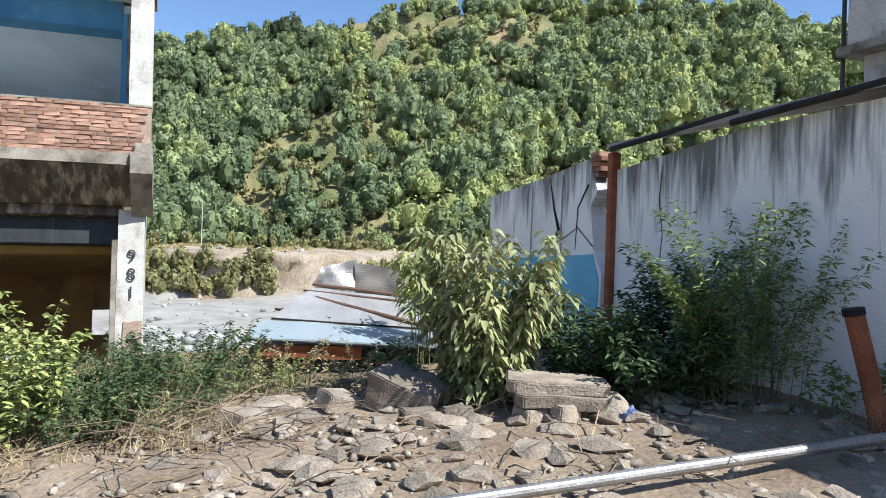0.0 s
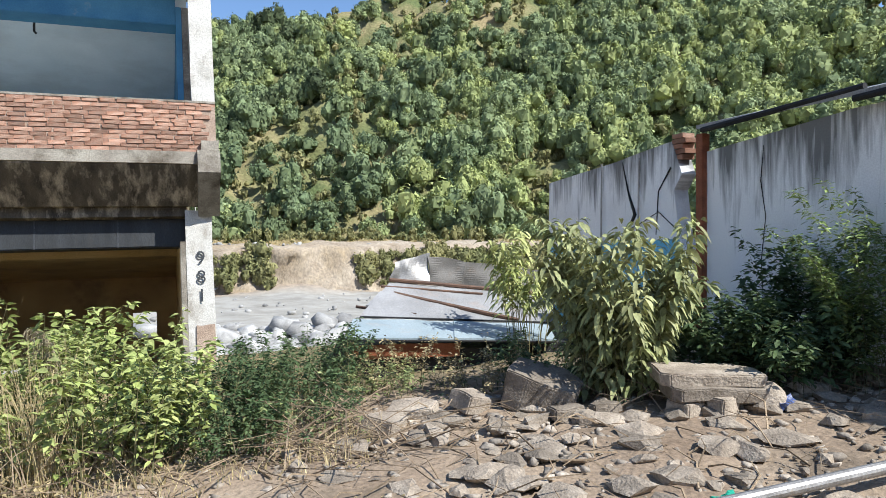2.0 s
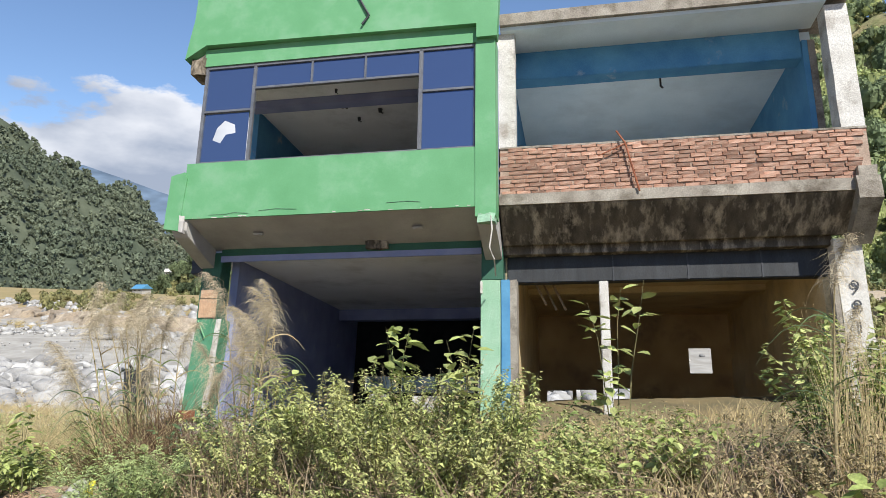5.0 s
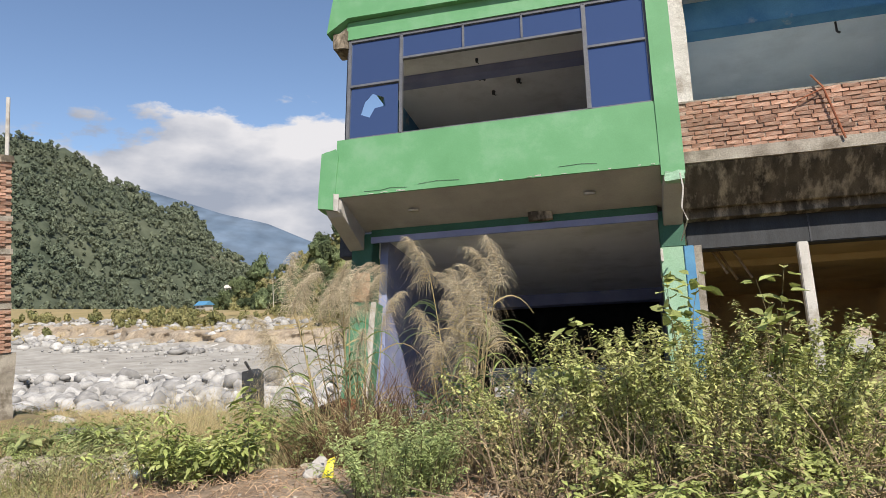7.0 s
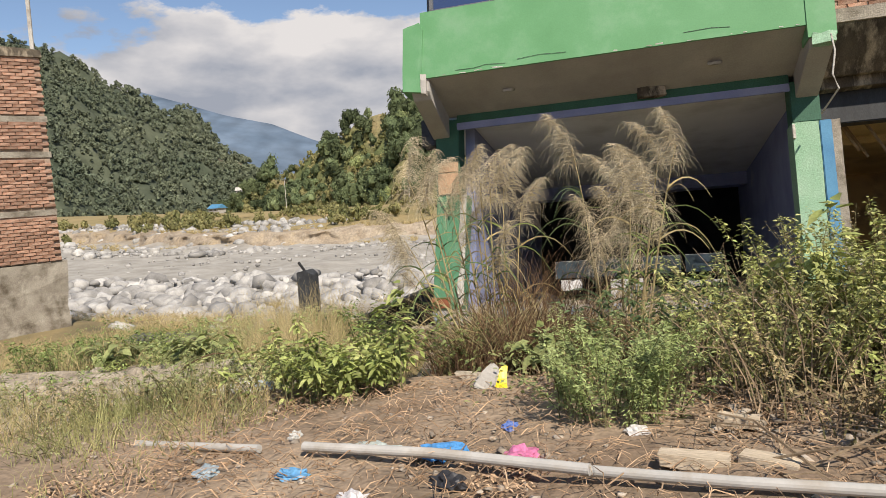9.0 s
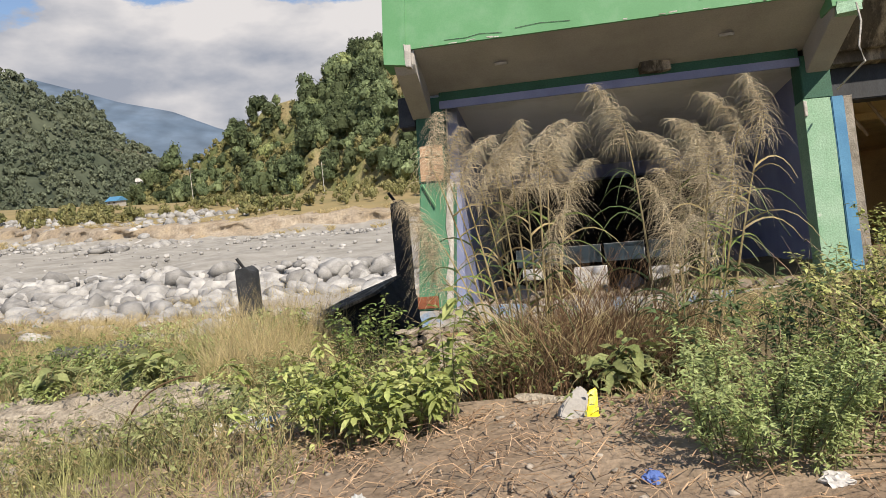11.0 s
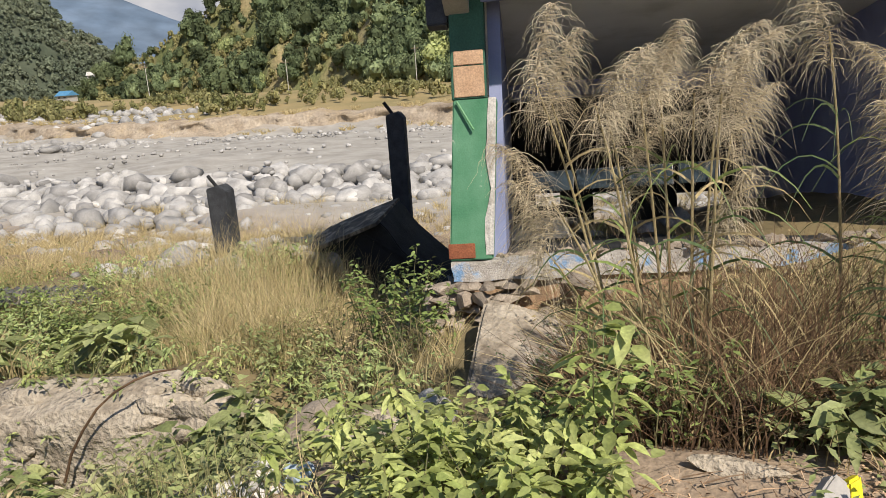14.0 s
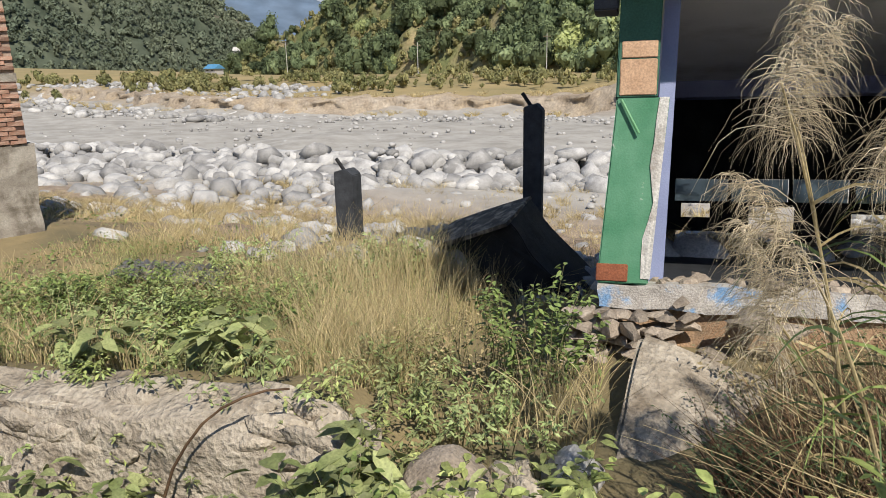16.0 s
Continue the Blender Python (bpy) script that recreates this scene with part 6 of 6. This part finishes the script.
def scatter(name, n, area, size, material, label, seed, flat=0.5, heap=0.0, power=2.5):
    """Countless small stones as one piece of ground cover."""
    rng = np.random.default_rng(seed)
    shapes = []
    for i in range(10):
        bm = chip_bm(seed + i, 1, 0.8, flat, 11) if size[1] < 0.1 else chip_bm(seed + i, 1, rng.uniform(0.6, 0.95), flat * rng.uniform(0.7, 1.05), 26)
        bm.verts.index_update()
        shapes.append((np.array([v.co for v in bm.verts]), np.array([[v.index for v in q.verts] for q in bm.faces])))
        bm.free()
    vs, fs, o = [], [], 0
    for _ in range(n):
        v, q = shapes[rng.integers(0, 10)]
        a = rng.uniform(0, math.tau)
        s = size[0] + (size[1] - size[0]) * rng.random() ** power
        x, y = rng.uniform(area[0], area[1]), rng.uniform(area[2], area[3])
        w = v * s
        w = np.stack([w[:, 0] * math.cos(a) - w[:, 1] * math.sin(a), w[:, 0] * math.sin(a) + w[:, 1] * math.cos(a), w[:, 2]], 1) + np.array([x, y, land1(x, y) + s * 0.15 + heap * rng.random() * math.exp(-((y - 37.5) / 2.6) ** 2)])
        vs.append(w)
        fs.append(q + o)
        o += len(v)
    ob = mesh_of(name, np.concatenate(vs), np.concatenate(fs), material)
    return tagged(ob, label, "stones", kind="stuff")


scatter("gravel", 6500, (3.0, 15.2, -10.5, -4.3), (0.012, 0.075), M["rubble_bits"], "loose gravel and chippings on the verge", 41)
scatter("gravel", 1500, (-1.5, 4.0, -9.0, -4.4), (0.01, 0.04), M["rubble_bits"], "loose chippings on the path", 42)
scatter("river_stones", 2500, (-52, 42, 32, 42), (0.25, 1.2), M["stone"], "pale boulders heaped along the river bed", 43, 0.8, 1.4)
scatter("river_stones", 700, (-70, 60, 47, 94), (0.12, 0.5), M["stone"], "scattered pale cobbles on the gravel bed", 44, 0.7)
scatter("river_stones", 700, (-32, 25, 9, 32), (0.08, 0.5), M["stone"], "pale stones on the lower bank", 45, 0.7)
scatter("river_stones", 650, (-130, -55, 80, 135), (0.3, 1.5), M["stone"], "pale boulders along the far bank", 46, 0.75)

scatter("river_stones", 520, (-52, 42, 33.5, 40.5), (0.5, 1.35), M["stone"], "large pale boulders heaped along the river bed", 47, 0.8, 0.8, 1.4)
scatter("river_stones", 170, (-42, -13, 22, 34), (0.35, 1.1), M["stone"], "large pale boulders on the near river bank", 48, 0.8, 0.0, 1.4)
scatter("river_stones", 900, (-90, 70, 84, 93), (0.1, 0.6), M["stone"], "pale cobbles below the eroded scarp", 49, 0.7)


scatter("river_stones", 420, (-15, 3, 2.6, 15), (0.05, 0.42), M["stone"], "pale stones on the sandy bank below the grass", 50, 0.7, 0.0, 2.0)


def tufts(name, n, area, height, width, material, label, seed):
    """Countless dry clumps of coarse grass over a stretch of bank."""
    rng = np.random.default_rng(seed)
    cx, cy = rng.uniform(area[0], area[1], n), rng.uniform(area[2], area[3], n)
    patch = np.array([noise.noise(Vector((p * 0.16, q * 0.16, seed))) for p, q in zip(cx, cy)])
    cx, cy = cx[patch > -0.05], cy[patch > -0.05]
    each = 46
    n = len(cx) * each
    size = np.repeat(rng.uniform(0.5, 1.2, len(cx)), each)
    ang, r = rng.uniform(0, math.tau, n), np.sqrt(rng.random(n)) * 0.35 * size
    x, y = np.repeat(cx, each) + np.cos(ang) * r, np.repeat(cy, each) + np.sin(ang) * r
    h = (height * size * rng.uniform(0.4, 1.0, n))[:, None, None]
    k = np.linspace(0, 1, 4)[None, :, None]
    out = np.stack([np.cos(ang), np.sin(ang), np.zeros(n)], 1)[:, None] * h * rng.uniform(0.1, 0.9, (n, 1, 1))
    p = np.stack([x, y, land(x, y) - 0.05], 1)[:, None] + out * k ** 1.7 + np.array([0, 0, 1.0]) * h * (k - 0.25 * k ** 3)
    v, fc = ribbon(p, width * rng.uniform(0.5, 1.2, n))
    return tagged(mesh_of(name, v, fc, material), label, "grass", kind="stuff")


tufts("dry_tufts", 150, (-14, 2, 2.2, 9), 0.55, 0.008, M["straw"], "small dry grass clumps on the sandy bank", 84)
tufts("dry_tufts", 620, (-34, 16, 7, 33), 0.75, 0.011, M["brown_leaf"], "brown dry grass clumps on the lower bank", 81)
tufts("dry_tufts", 420, (-34, 16, 7, 33), 0.85, 0.010, M["straw"], "straw-coloured grass clumps on the lower bank", 82)
tufts("dry_tufts", 900, (-120, 90, 93.5, 110), 1.1, 0.035, M["straw"], "dry grass along the edge of the terrace", 83)


def scarp():
    """The eroded pale bank that the river has cut below the grassed terrace."""
    n, k = 420, 9
    x = np.linspace(-120, 95, n)
    line = 93.5 - 0.10 * x - 5 * np.sin(x * 0.07)
    vs = np.zeros((k, n, 3))
    for i in range(n):
        foot = land1(x[i], line[i] - 4) - 0.3
        top = land1(x[i], line[i] + 4) + 0.25
        for j in range(k):
            t = j / (k - 1)
            w = noise.fractal(Vector((x[i] * 0.22, t * 1.5, 2.0)), 0.8, 2.1, 5)
            vs[j, i] = (x[i], line[i] - 3.2 * (1 - t) ** 2.2 + 1.5 * w + (4 if j == k - 1 else 0), foot + (top - foot) * t + 0.35 * w * t * (1 - t) * 4 + (0.5 * w if j >= k - 2 else 0))
    idx = np.arange(n * k).reshape(k, n)
    fc = np.stack([idx[:-1, :-1], idx[:-1, 1:], idx[1:, 1:], idx[1:, :-1]], -1).reshape(-1, 4)
    m = mat("eroded_river_bank", (0.25, 0.195, 0.135), (0.41, 0.35, 0.27), 0.5, 0.97, 0.6, stain=(0.33, 0.25, 0.15), stain_scale=0.25, stain_at=(0.5, 0.7), fine=3, bump_dist=0.2, stretch=(1, 1, 0.6))
    tagged(mesh_of("river_bank", vs.reshape(-1, 3), fc, m), "pale eroded earth bank below the grassed terrace", "bank", kind="structure")
    return [vs[:7, 230:, q] for q in range(3)]


woods("bank_scrub", scarp(), 800, 1.2, 80, 0.17, M["scrub"], "olive bushes on the eroded river scarp", 26, lambda g, rng: abs(g[0] - 28) > 6 and noise.noise(Vector((g[0] * 0.09, 3, 9))) + 0.3 * rng.normal() > -0.25, 3)

# ---- collapsed roof ----
roof = thing("collapsed_roof", Matrix.Identity(4), "collapsed metal sheet roof lying over the river bank", "roof")


def sheet(name, pts, material, label, thick=0.02, dent=0.03, scale=2.3):
    bm = bmesh.new()
    bm.faces.new([bm.verts.new(p) for p in pts])
    bmesh.ops.subdivide_edges(bm, edges=list(bm.edges), cuts=11, use_grid_fill=True)
    for v in bm.verts:
        v.co += noise.noise_vector(v.co * scale) * dent
    bmesh.ops.solidify(bm, geom=list(bm.faces), thickness=thick)
    return part(name, bm, material, roof, label)


sheet("sheet", [(10.83, -3.05, 1.225), (12.10, -3.05, 1.14), (12.52, -2.1, 1.205), (11.16, -2.1, 1.31)], M["sheet_blue"], "pale blue metal sheet", dent=0.012)
sheet("sheet", [(12.08, -3.06, 1.155), (13.40, -3.05, 1.05), (13.85, -2.1, 1.10), (12.48, -2.1, 1.22)], M["sheet_blue"], "pale blue metal sheet", dent=0.015)
sheet("sheet", [(11.26, -2.05, 1.325), (13.97, -2.0, 1.11), (14.62, -1.02, 1.38), (11.96, -1.02, 1.655)], M["sheet"], "grey metal sheet", dent=0.025)
sheet("sheet", [(11.42, -1.72, 1.42), (12.9, -1.66, 1.31), (13.0, -1.3, 1.42), (11.75, -1.28, 1.56)], M["sheet"], "lifted grey metal sheet", dent=0.03)
sheet("sheet", [(11.95, -1.0, 1.71), (12.58, -0.99, 1.64), (12.60, -0.93, 2.04), (12.08, -0.93, 1.94)], M["steel"], "bent shiny metal sheet", dent=0.05, scale=4.5)
sheet("sheet", [(12.58, -0.99, 1.63), (14.72, -0.98, 1.36), (14.85, -0.90, 1.70), (12.60, -0.93, 2.03)], M["crumpled"], "crumpled dull metal sheet", dent=0.06, scale=3.5)
sheet("sheet", [(10.94, -2.93, 0.96), (12.20, -2.93, 0.92), (12.20, -2.96, 1.07), (10.94, -2.96, 1.12)], M["rust"], "rusty red sheet", dent=0.012)
# added solid block; its black colour stands for the shaded void
part("underside", roughen(block(10.98, 13.6, -2.85, -1.1, 0.3, 0.98, 0.0, (0.25, 0)), 4, 0.03, 2), M["dark"], roof, "black block painting the shade under the roof")
for a, b, r in (((11.40, -1.35, 1.375), (12.03, -1.92, 1.30), 0.02), ((11.93, -1.3, 1.53), (13.45, -2.02, 1.17), 0.03), ((11.26, -2.08, 1.325), (13.95, -2.06, 1.12), 0.012), ((11.95, -1.04, 1.70), (14.7, -1.04, 1.39), 0.028), ((11.80, -1.16, 1.62), (13.3, -1.2, 1.47), 0.018), ((10.83, -3.08, 1.20), (13.40, -3.08, 1.03), 0.012)):
    bm = bmesh.new()
    tube(bm, [a, b], r, 6)
    part("purlin", bm, M["rust_dark"] if r != 0.012 else M["dark"], roof, "rusty roof purlin" if r != 0.012 else "dark sheet edge")

# ---- far things across the river ----
def far_house(x, y, z, w, d, h, rot, wall, roof_m, label):
    ob = thing("distant_house", pose(x, y, z, 0, 0, rot), label, "house", "distant houses")
    part("wall", block(-w / 2, w / 2, -d / 2, d / 2, -2, h), wall, ob)
    part("roof", prism([(-d / 2 - 0.5, h), (d / 2 + 0.5, h), (0, h + 1.6)], "x", -w / 2 - 0.5, w / 2 + 0.5), roof_m, ob)
    for k in (-0.25, 0.25):
        part("window", block(w * k - 0.5, w * k + 0.5, -d / 2 - 0.05, -d / 2 + 0.05, h * 0.35, h * 0.7), M["frame"], ob)
    return ob


far_house(-177, 276, 9.5, 5, 4, 2.2, 20, M["white_old"], M["white_old"], "small white house on the far hillside")
far_house(-150, 215, 2.4, 5, 4, 1.2, -15, M["plaster"], M["blue"], "low blue-roofed building beyond the river")
for x, y, h in ((-21.5, 150, 9), (-52, 152, 8), (14, 128, 9), (-95, 168, 9)):
    bm = bmesh.new()
    z = land1(x, y)
    tube(bm, [(x, y, z - 0.5), (x, y, z + h)], [0.10, 0.07], 7)
    ob = thing("utility_pole", Matrix.Identity(4), "slim grey utility pole beyond the river", "pole", "utility poles")
    part("shaft", bm, M["white_old"], ob)
    part("crossarm", block(x - 0.8, x + 0.8, y - 0.06, y + 0.06, z + h - 0.8, z + h - 0.65), M["wood"], ob)

# ---- pipes, litter ----
for pts, r, m, lab in (([(11.2, -7.42, 0.88), (13.2, -7.58, 1.017), (15.3, -7.75, 1.16)], 0.037, "steel", "long galvanised steel pipe lying on the verge"),
                       ([(0.80, -5.95, 0.20), (1.6, -6.1, 0.25), (2.40, -6.32, 0.29)], 0.027, "pvc", "grey plastic pipe on the dirt path"),
                       ([(2.35, -6.28, 0.27), (3.0, -6.48, 0.33), (4.3, -6.75, 0.42)], 0.025, "pvc", "grey plastic pipe on the dirt path"),
                       ([(-0.6, -5.65, 0.055), (0.45, -5.85, 0.135)], 0.025, "pvc", "grey plastic pipe on the dirt path")):
    bm = bmesh.new()
    tube(bm, pts, r, 14)
    tagged(part("pipe", bm, M[m]), lab, "pipe")


def plastic(name, x, y, sx, sy, sz, colour, label, seed, rot=0):
    m = mat(name + "_plastic", tuple(c * 0.85 for c in colour), colour, 8, 0.4, 0.15, translucent=0.2)
    bm = bmesh.new()
    bmesh.ops.create_icosphere(bm, subdivisions=3, radius=1)
    for v in bm.verts:
        k = 1 + 0.55 * noise.noise(v.co * 2.2 + Vector((seed, 0, 0))) + 0.3 * noise.noise(v.co * 5 + Vector((seed, 2, 0)))
        v.co = Vector((v.co.x * sx * k, v.co.y * sy * k, max(v.co.z, -0.3) * sz * k))
    ob = part(name, bm, m)
    ob.matrix_world = pose(x, y, land1(x, y) + sz * 0.3, 0, 0, rot)
    return tagged(ob, label, "litter")


plastic("plastic_bag", 1.62, -5.95, 0.13, 0.09, 0.05, (0.10, 0.35, 0.72), "crumpled blue plastic bag", 1)
plastic("plastic_bag", 2.05, -6.05, 0.09, 0.08, 0.05, (0.80, 0.25, 0.45), "crumpled pink plastic bag", 2)
plastic("plastic_bag", 0.85, -6.2, 0.09, 0.06, 0.03, (0.16, 0.42, 0.70), "crumpled blue plastic bag", 3)
plastic("plastic_bag", 1.15, -5.85, 0.15, 0.08, 0.03, (0.55, 0.62, 0.58), "flattened pale plastic sack", 4)
plastic("plastic_bag", 1.35, -6.55, 0.08, 0.07, 0.05, (0.75, 0.72, 0.72), "crumpled white plastic bag", 5)
plastic("plastic_bag", 11.9, -7.3, 0.12, 0.09, 0.05, (0.05, 0.45, 0.30), "crumpled green plastic bag", 6)
plastic("plastic_bag", -2.1, -3.9, 0.16, 0.12, 0.08, (0.70, 0.74, 0.78), "crumpled pale plastic bag", 7)
plastic("plastic_bag", 13.6, -6.15, 0.12, 0.08, 0.07, (0.10, 0.14, 0.32), "dark blue plastic bag", 8)
for i, (x, y, sx, sy, sz, c, lab) in enumerate(((-0.68, -4.25, 0.13, 0.10, 0.09, (0.78, 0.76, 0.72), "crumpled white plastic bag below the bank"), (-0.5, -4.2, 0.09, 0.07, 0.07, (0.50, 0.62, 0.74), "crumpled pale blue plastic bag below the bank"), (-0.85, -4.35, 0.10, 0.08, 0.05, (0.72, 0.70, 0.66), "torn white plastic sheet below the bank"),
                                                 (0.3, -6.15, 0.10, 0.06, 0.03, (0.45, 0.55, 0.60), "flattened pale plastic wrapper"), (1.75, -6.35, 0.09, 0.06, 0.05, (0.05, 0.05, 0.055), "crumpled black plastic bag"), (2.6, -5.7, 0.06, 0.05, 0.03, (0.75, 0.72, 0.68), "scrap of white plastic"), (1.9, -5.55, 0.05, 0.04, 0.03, (0.15, 0.25, 0.62), "scrap of blue plastic"), (0.55, -5.6, 0.06, 0.04, 0.03, (0.70, 0.70, 0.66), "scrap of white plastic"), (3.3, -6.5, 0.07, 0.05, 0.03, (0.72, 0.68, 0.62), "scrap of white plastic"))):
    plastic("plastic_bag", x, y, sx, sy, sz, c, lab, 20 + i, i * 40)
sack = thing("packet", pose(1.63, -4.75, land1(1.63, -4.75) - 0.01, -20, 12, 15), "yellow and clear plastic packet standing on the path", "litter")
ym = mat("yellow_plastic", (0.75, 0.62, 0.02), (0.85, 0.72, 0.05), 9, 0.35, 0.1)
part("sleeve", roughen(prism([(0.0, 0.0), (0.10, 0.02), (0.07, 0.19), (0.01, 0.16)], "y", -0.03, 0.03, 0.01), 3, 0.02, 9), ym, sack, "bright yellow wrapper")
part("bag", roughen(prism([(-0.15, 0.0), (0.0, 0.0), (0.01, 0.15), (-0.04, 0.19), (-0.10, 0.10)], "y", -0.04, 0.04, 0.01), 3, 0.03, 8), M["plaster"], sack, "clear plastic")
for i, (x, y, L, rot) in enumerate(((2.85, -6.15, 0.30, -8), (3.15, -6.2, 0.25, -25), (3.75, -6.35, 0.22, 5), (3.1, -5.65, 0.20, -12))):
    ob = part("timber_offcut", roughen(block(-L / 2, L / 2, -0.05, 0.05, 0, 0.06, 0.004), 2, 0.012, 9, i), mat("pale_timber", (0.44, 0.36, 0.26), (0.56, 0.475, 0.36), 5, 0.85, 0.2, stretch=(0.3, 3, 3)))
    ob.matrix_world = pose(x, y, land1(x, y), 0, 0, rot)
    tagged(ob, "short pale timber offcut on the path", "timber", "timber offcuts")


def sticks(n, area, length, material, label, seed, r=(0.003, 0.009)):
    rng = random.Random(seed)
    bm = bmesh.new()
    for _ in range(n):
        x, y = rng.uniform(area[0], area[1]), rng.uniform(area[2], area[3])
        a, L = rng.uniform(0, math.tau), rng.uniform(*length)
        z = land1(x, y) + 0.02
        up = rng.uniform(0, 0.35) * L
        m = (x + math.cos(a) * L * 0.5, y + math.sin(a) * L * 0.5, z + up * 0.7 + 0.02)
        e = (x + math.cos(a + 0.25) * L, y + math.sin(a + 0.25) * L, z + up)
        rr0 = rng.uniform(*r)
        tube(bm, [(x, y, z), m, e], [rr0, rr0 * 0.8, rr0 * 0.4], 4)
    return tagged(part("dry_sticks", bm, material), label, "sticks", kind="stuff")


sticks(190, (9.0, 14.5, -7.5, -4.3), (0.15, 0.7), M["wood"], "dry twigs lying over the rubble", 1)
sticks(420, (3.0, 9.3, -6.8, -4.6), (0.2, 0.9), M["wood"], "dry brushwood before the thicket", 2)
sticks(3600, (-0.6, 4.6, -7.6, -4.4), (0.04, 0.20), M["litter"], "straw and twigs on the dirt path", 3, (0.0015, 0.004))
sticks(120, (9.6, 10.9, -5.6, -4.2), (0.4, 1.0), M["wood"], "heap of dry branches", 4, (0.003, 0.009))
for x, y, s, h, n in ((-1.3, -5.3, 0.7, 0.3, 110), (-0.5, -6.3, 0.7, 0.2, 90), (-2.2, -4.5, 0.7, 0.35, 120), (5.0, -6.0, 0.9, 0.25, 350), (10.2, -5.0, 0.4, 0.25, 140), (15.0, -7.4, 0.4, 0.35, 160)):
    grass_clump("grass_tuft", x, y, s, h, n, M["grass" if x < 0 else "straw"], "short dry grass on the verge", 0.15, 170)

# broad-leaved weeds and dead growth at the foot of the reeds
for i, (x, y) in enumerate(((1.9, -4.0), (2.15, -4.2))):
    shrub("broadleaf_weed", x, y, 0.18, 0.42, 9, 90, 0.15, 0.5, M["leaf_pale"], "broad-leaved grey-green weed beside the reeds", "weed", 0.25, 0.4, 470 + i, group="weeds by the reeds")
for i, (x, y) in enumerate(((1.5, -3.95), (1.9, -3.85), (2.3, -3.9), (1.2, -3.85))):
    grass_clump("dead_twigs", x, y, 0.3, 0.6, 170, M["dead"], "tangle of dark dead stems under the reeds", 0.6, 480 + i, 0.0045)
for i, (x, y) in enumerate(((-1.6, -4.3), (-2.2, -4.4), (-2.9, -4.2), (-1.1, -4.1), (-3.6, -4.3), (-2.4, -4.0))):
    shrub("weed", x, y, 0.3, 0.30, 18, 260, (0.06, 0.09)[i % 2], 0.45, M[("leaf_pale", "leaf_olive")[i % 2]], "low green weeds below the bank wall", "weed", 0.3, 0.35, 490 + i, group="weeds below the wall")
for i, (x, y, h, n) in enumerate(((-2.75, -3.5, 0.75, 60), (-1.85, -3.45, 0.6, 50), (-3.5, -3.5, 0.7, 60), (-1.3, -3.35, 0.8, 70), (-2.3, -3.6, 0.45, 40))):
    shrub("broadleaf_weed", x, y, 0.14, h, 6, n, 0.17, 0.45, M["leaf_pale"], "broad-leaved grey-green weed before the bank wall", "weed", 0.25, 0.5, 500 + i, group="weeds below the wall")
for i, x in enumerate((-1.5, -2.1, -2.6, -3.2, -3.8, -1.3)):
    shrub("weed", x, -2.78, 0.25, 0.4, 20, 420, 0.055, 0.45, M[("leaf_lit", "fern", "leaf_pale")[i % 3]], "small green weeds over the wall's edge", "weed", 0.4, 0.5, 510 + i, group="weeds over the wall")
for i in range(14):
    rock("boulder", rr.uniform(-1.6, -0.2), rr.uniform(-3.5, -2.7), None, rr.uniform(0.10, 0.2), rr.uniform(0.09, 0.16), rr.uniform(0.07, 0.14), 520 + i, "pale broken rock at the end of the wall", rr.uniform(0, 360), rr.uniform(-12, 12), material="bank_stone", group="rocks at the wall's end", sub=2)

# ---- bricks of the parapet and of the ruined house ----
brick_shapes = []
for i in range(5):
    bm = bmesh.new()
    box(bm, -0.112, 0.112, -0.03, 0.05, -0.029, 0.029)
    rng = random.Random(50 + i)
    for v in bm.verts:
        v.co += Vector((rng.uniform(-0.006, 0.004), rng.uniform(-0.008, 0.008), rng.uniform(-0.005, 0.004)))
    me = bpy.data.meshes.new("brick")
    bm.to_mesh(me)
    bm.free()
    me.materials.append(M["brick"])
    brick_shapes.append(me)
parapet = part("parapet", block(4.88, 9.80, -0.47, -0.27, 3.24, 3.97), M["mortar"], brick, "weathered red brick parapet")
part("coping", roughen(block(4.88, 9.80, -0.49, -0.25, 3.955, 3.985), 5, 0.008, 6), M["concrete"], brick, "thin mortar coping")
rng = random.Random(77)
for c in range(12):
    z = 3.24 + 0.031 + c * 0.0605
    x = 4.99 + (0.12 if c % 2 else 0.0) + rng.uniform(-0.03, 0.03)
    while x < 9.72:
        ob = bpy.data.objects.new("brick", rng.choice(brick_shapes))
        scene.collection.objects.link(ob)
        ob.parent = parapet
        ob.matrix_local = pose(x, -0.456 + rng.uniform(-0.009, 0.007), z + 0.006 * math.sin(x * 1.7 + c) + rng.uniform(-0.005, 0.005), rng.uniform(-3, 3), rng.uniform(-2, 2), rng.uniform(-3, 3)) @ Matrix.Diagonal((0.82 + 0.1 * rng.random(), 1, 0.76 + 0.14 * rng.random(), 1))
        x += 0.213 + rng.uniform(-0.010, 0.006)
front = next(o for o in left.children if o.name.startswith("wall"))
for c in range(59):
    z = 0.80 + c * 0.073
    if any(abs(z - b - 0.065) < 0.085 for b in (1.75, 3.0, 3.75)):
        continue
    x = -0.125 - (0.12 if c % 2 else 0.0)
    while x > -1.25:
        ob = bpy.data.objects.new("brick", rng.choice(brick_shapes))
        scene.collection.objects.link(ob)
        ob.parent = front
        ob.matrix_local = pose(x, 0.0 + rng.uniform(-0.01, 0.006), z, 0, rng.uniform(-2, 2), rng.uniform(-2, 2))
        x -= 0.238
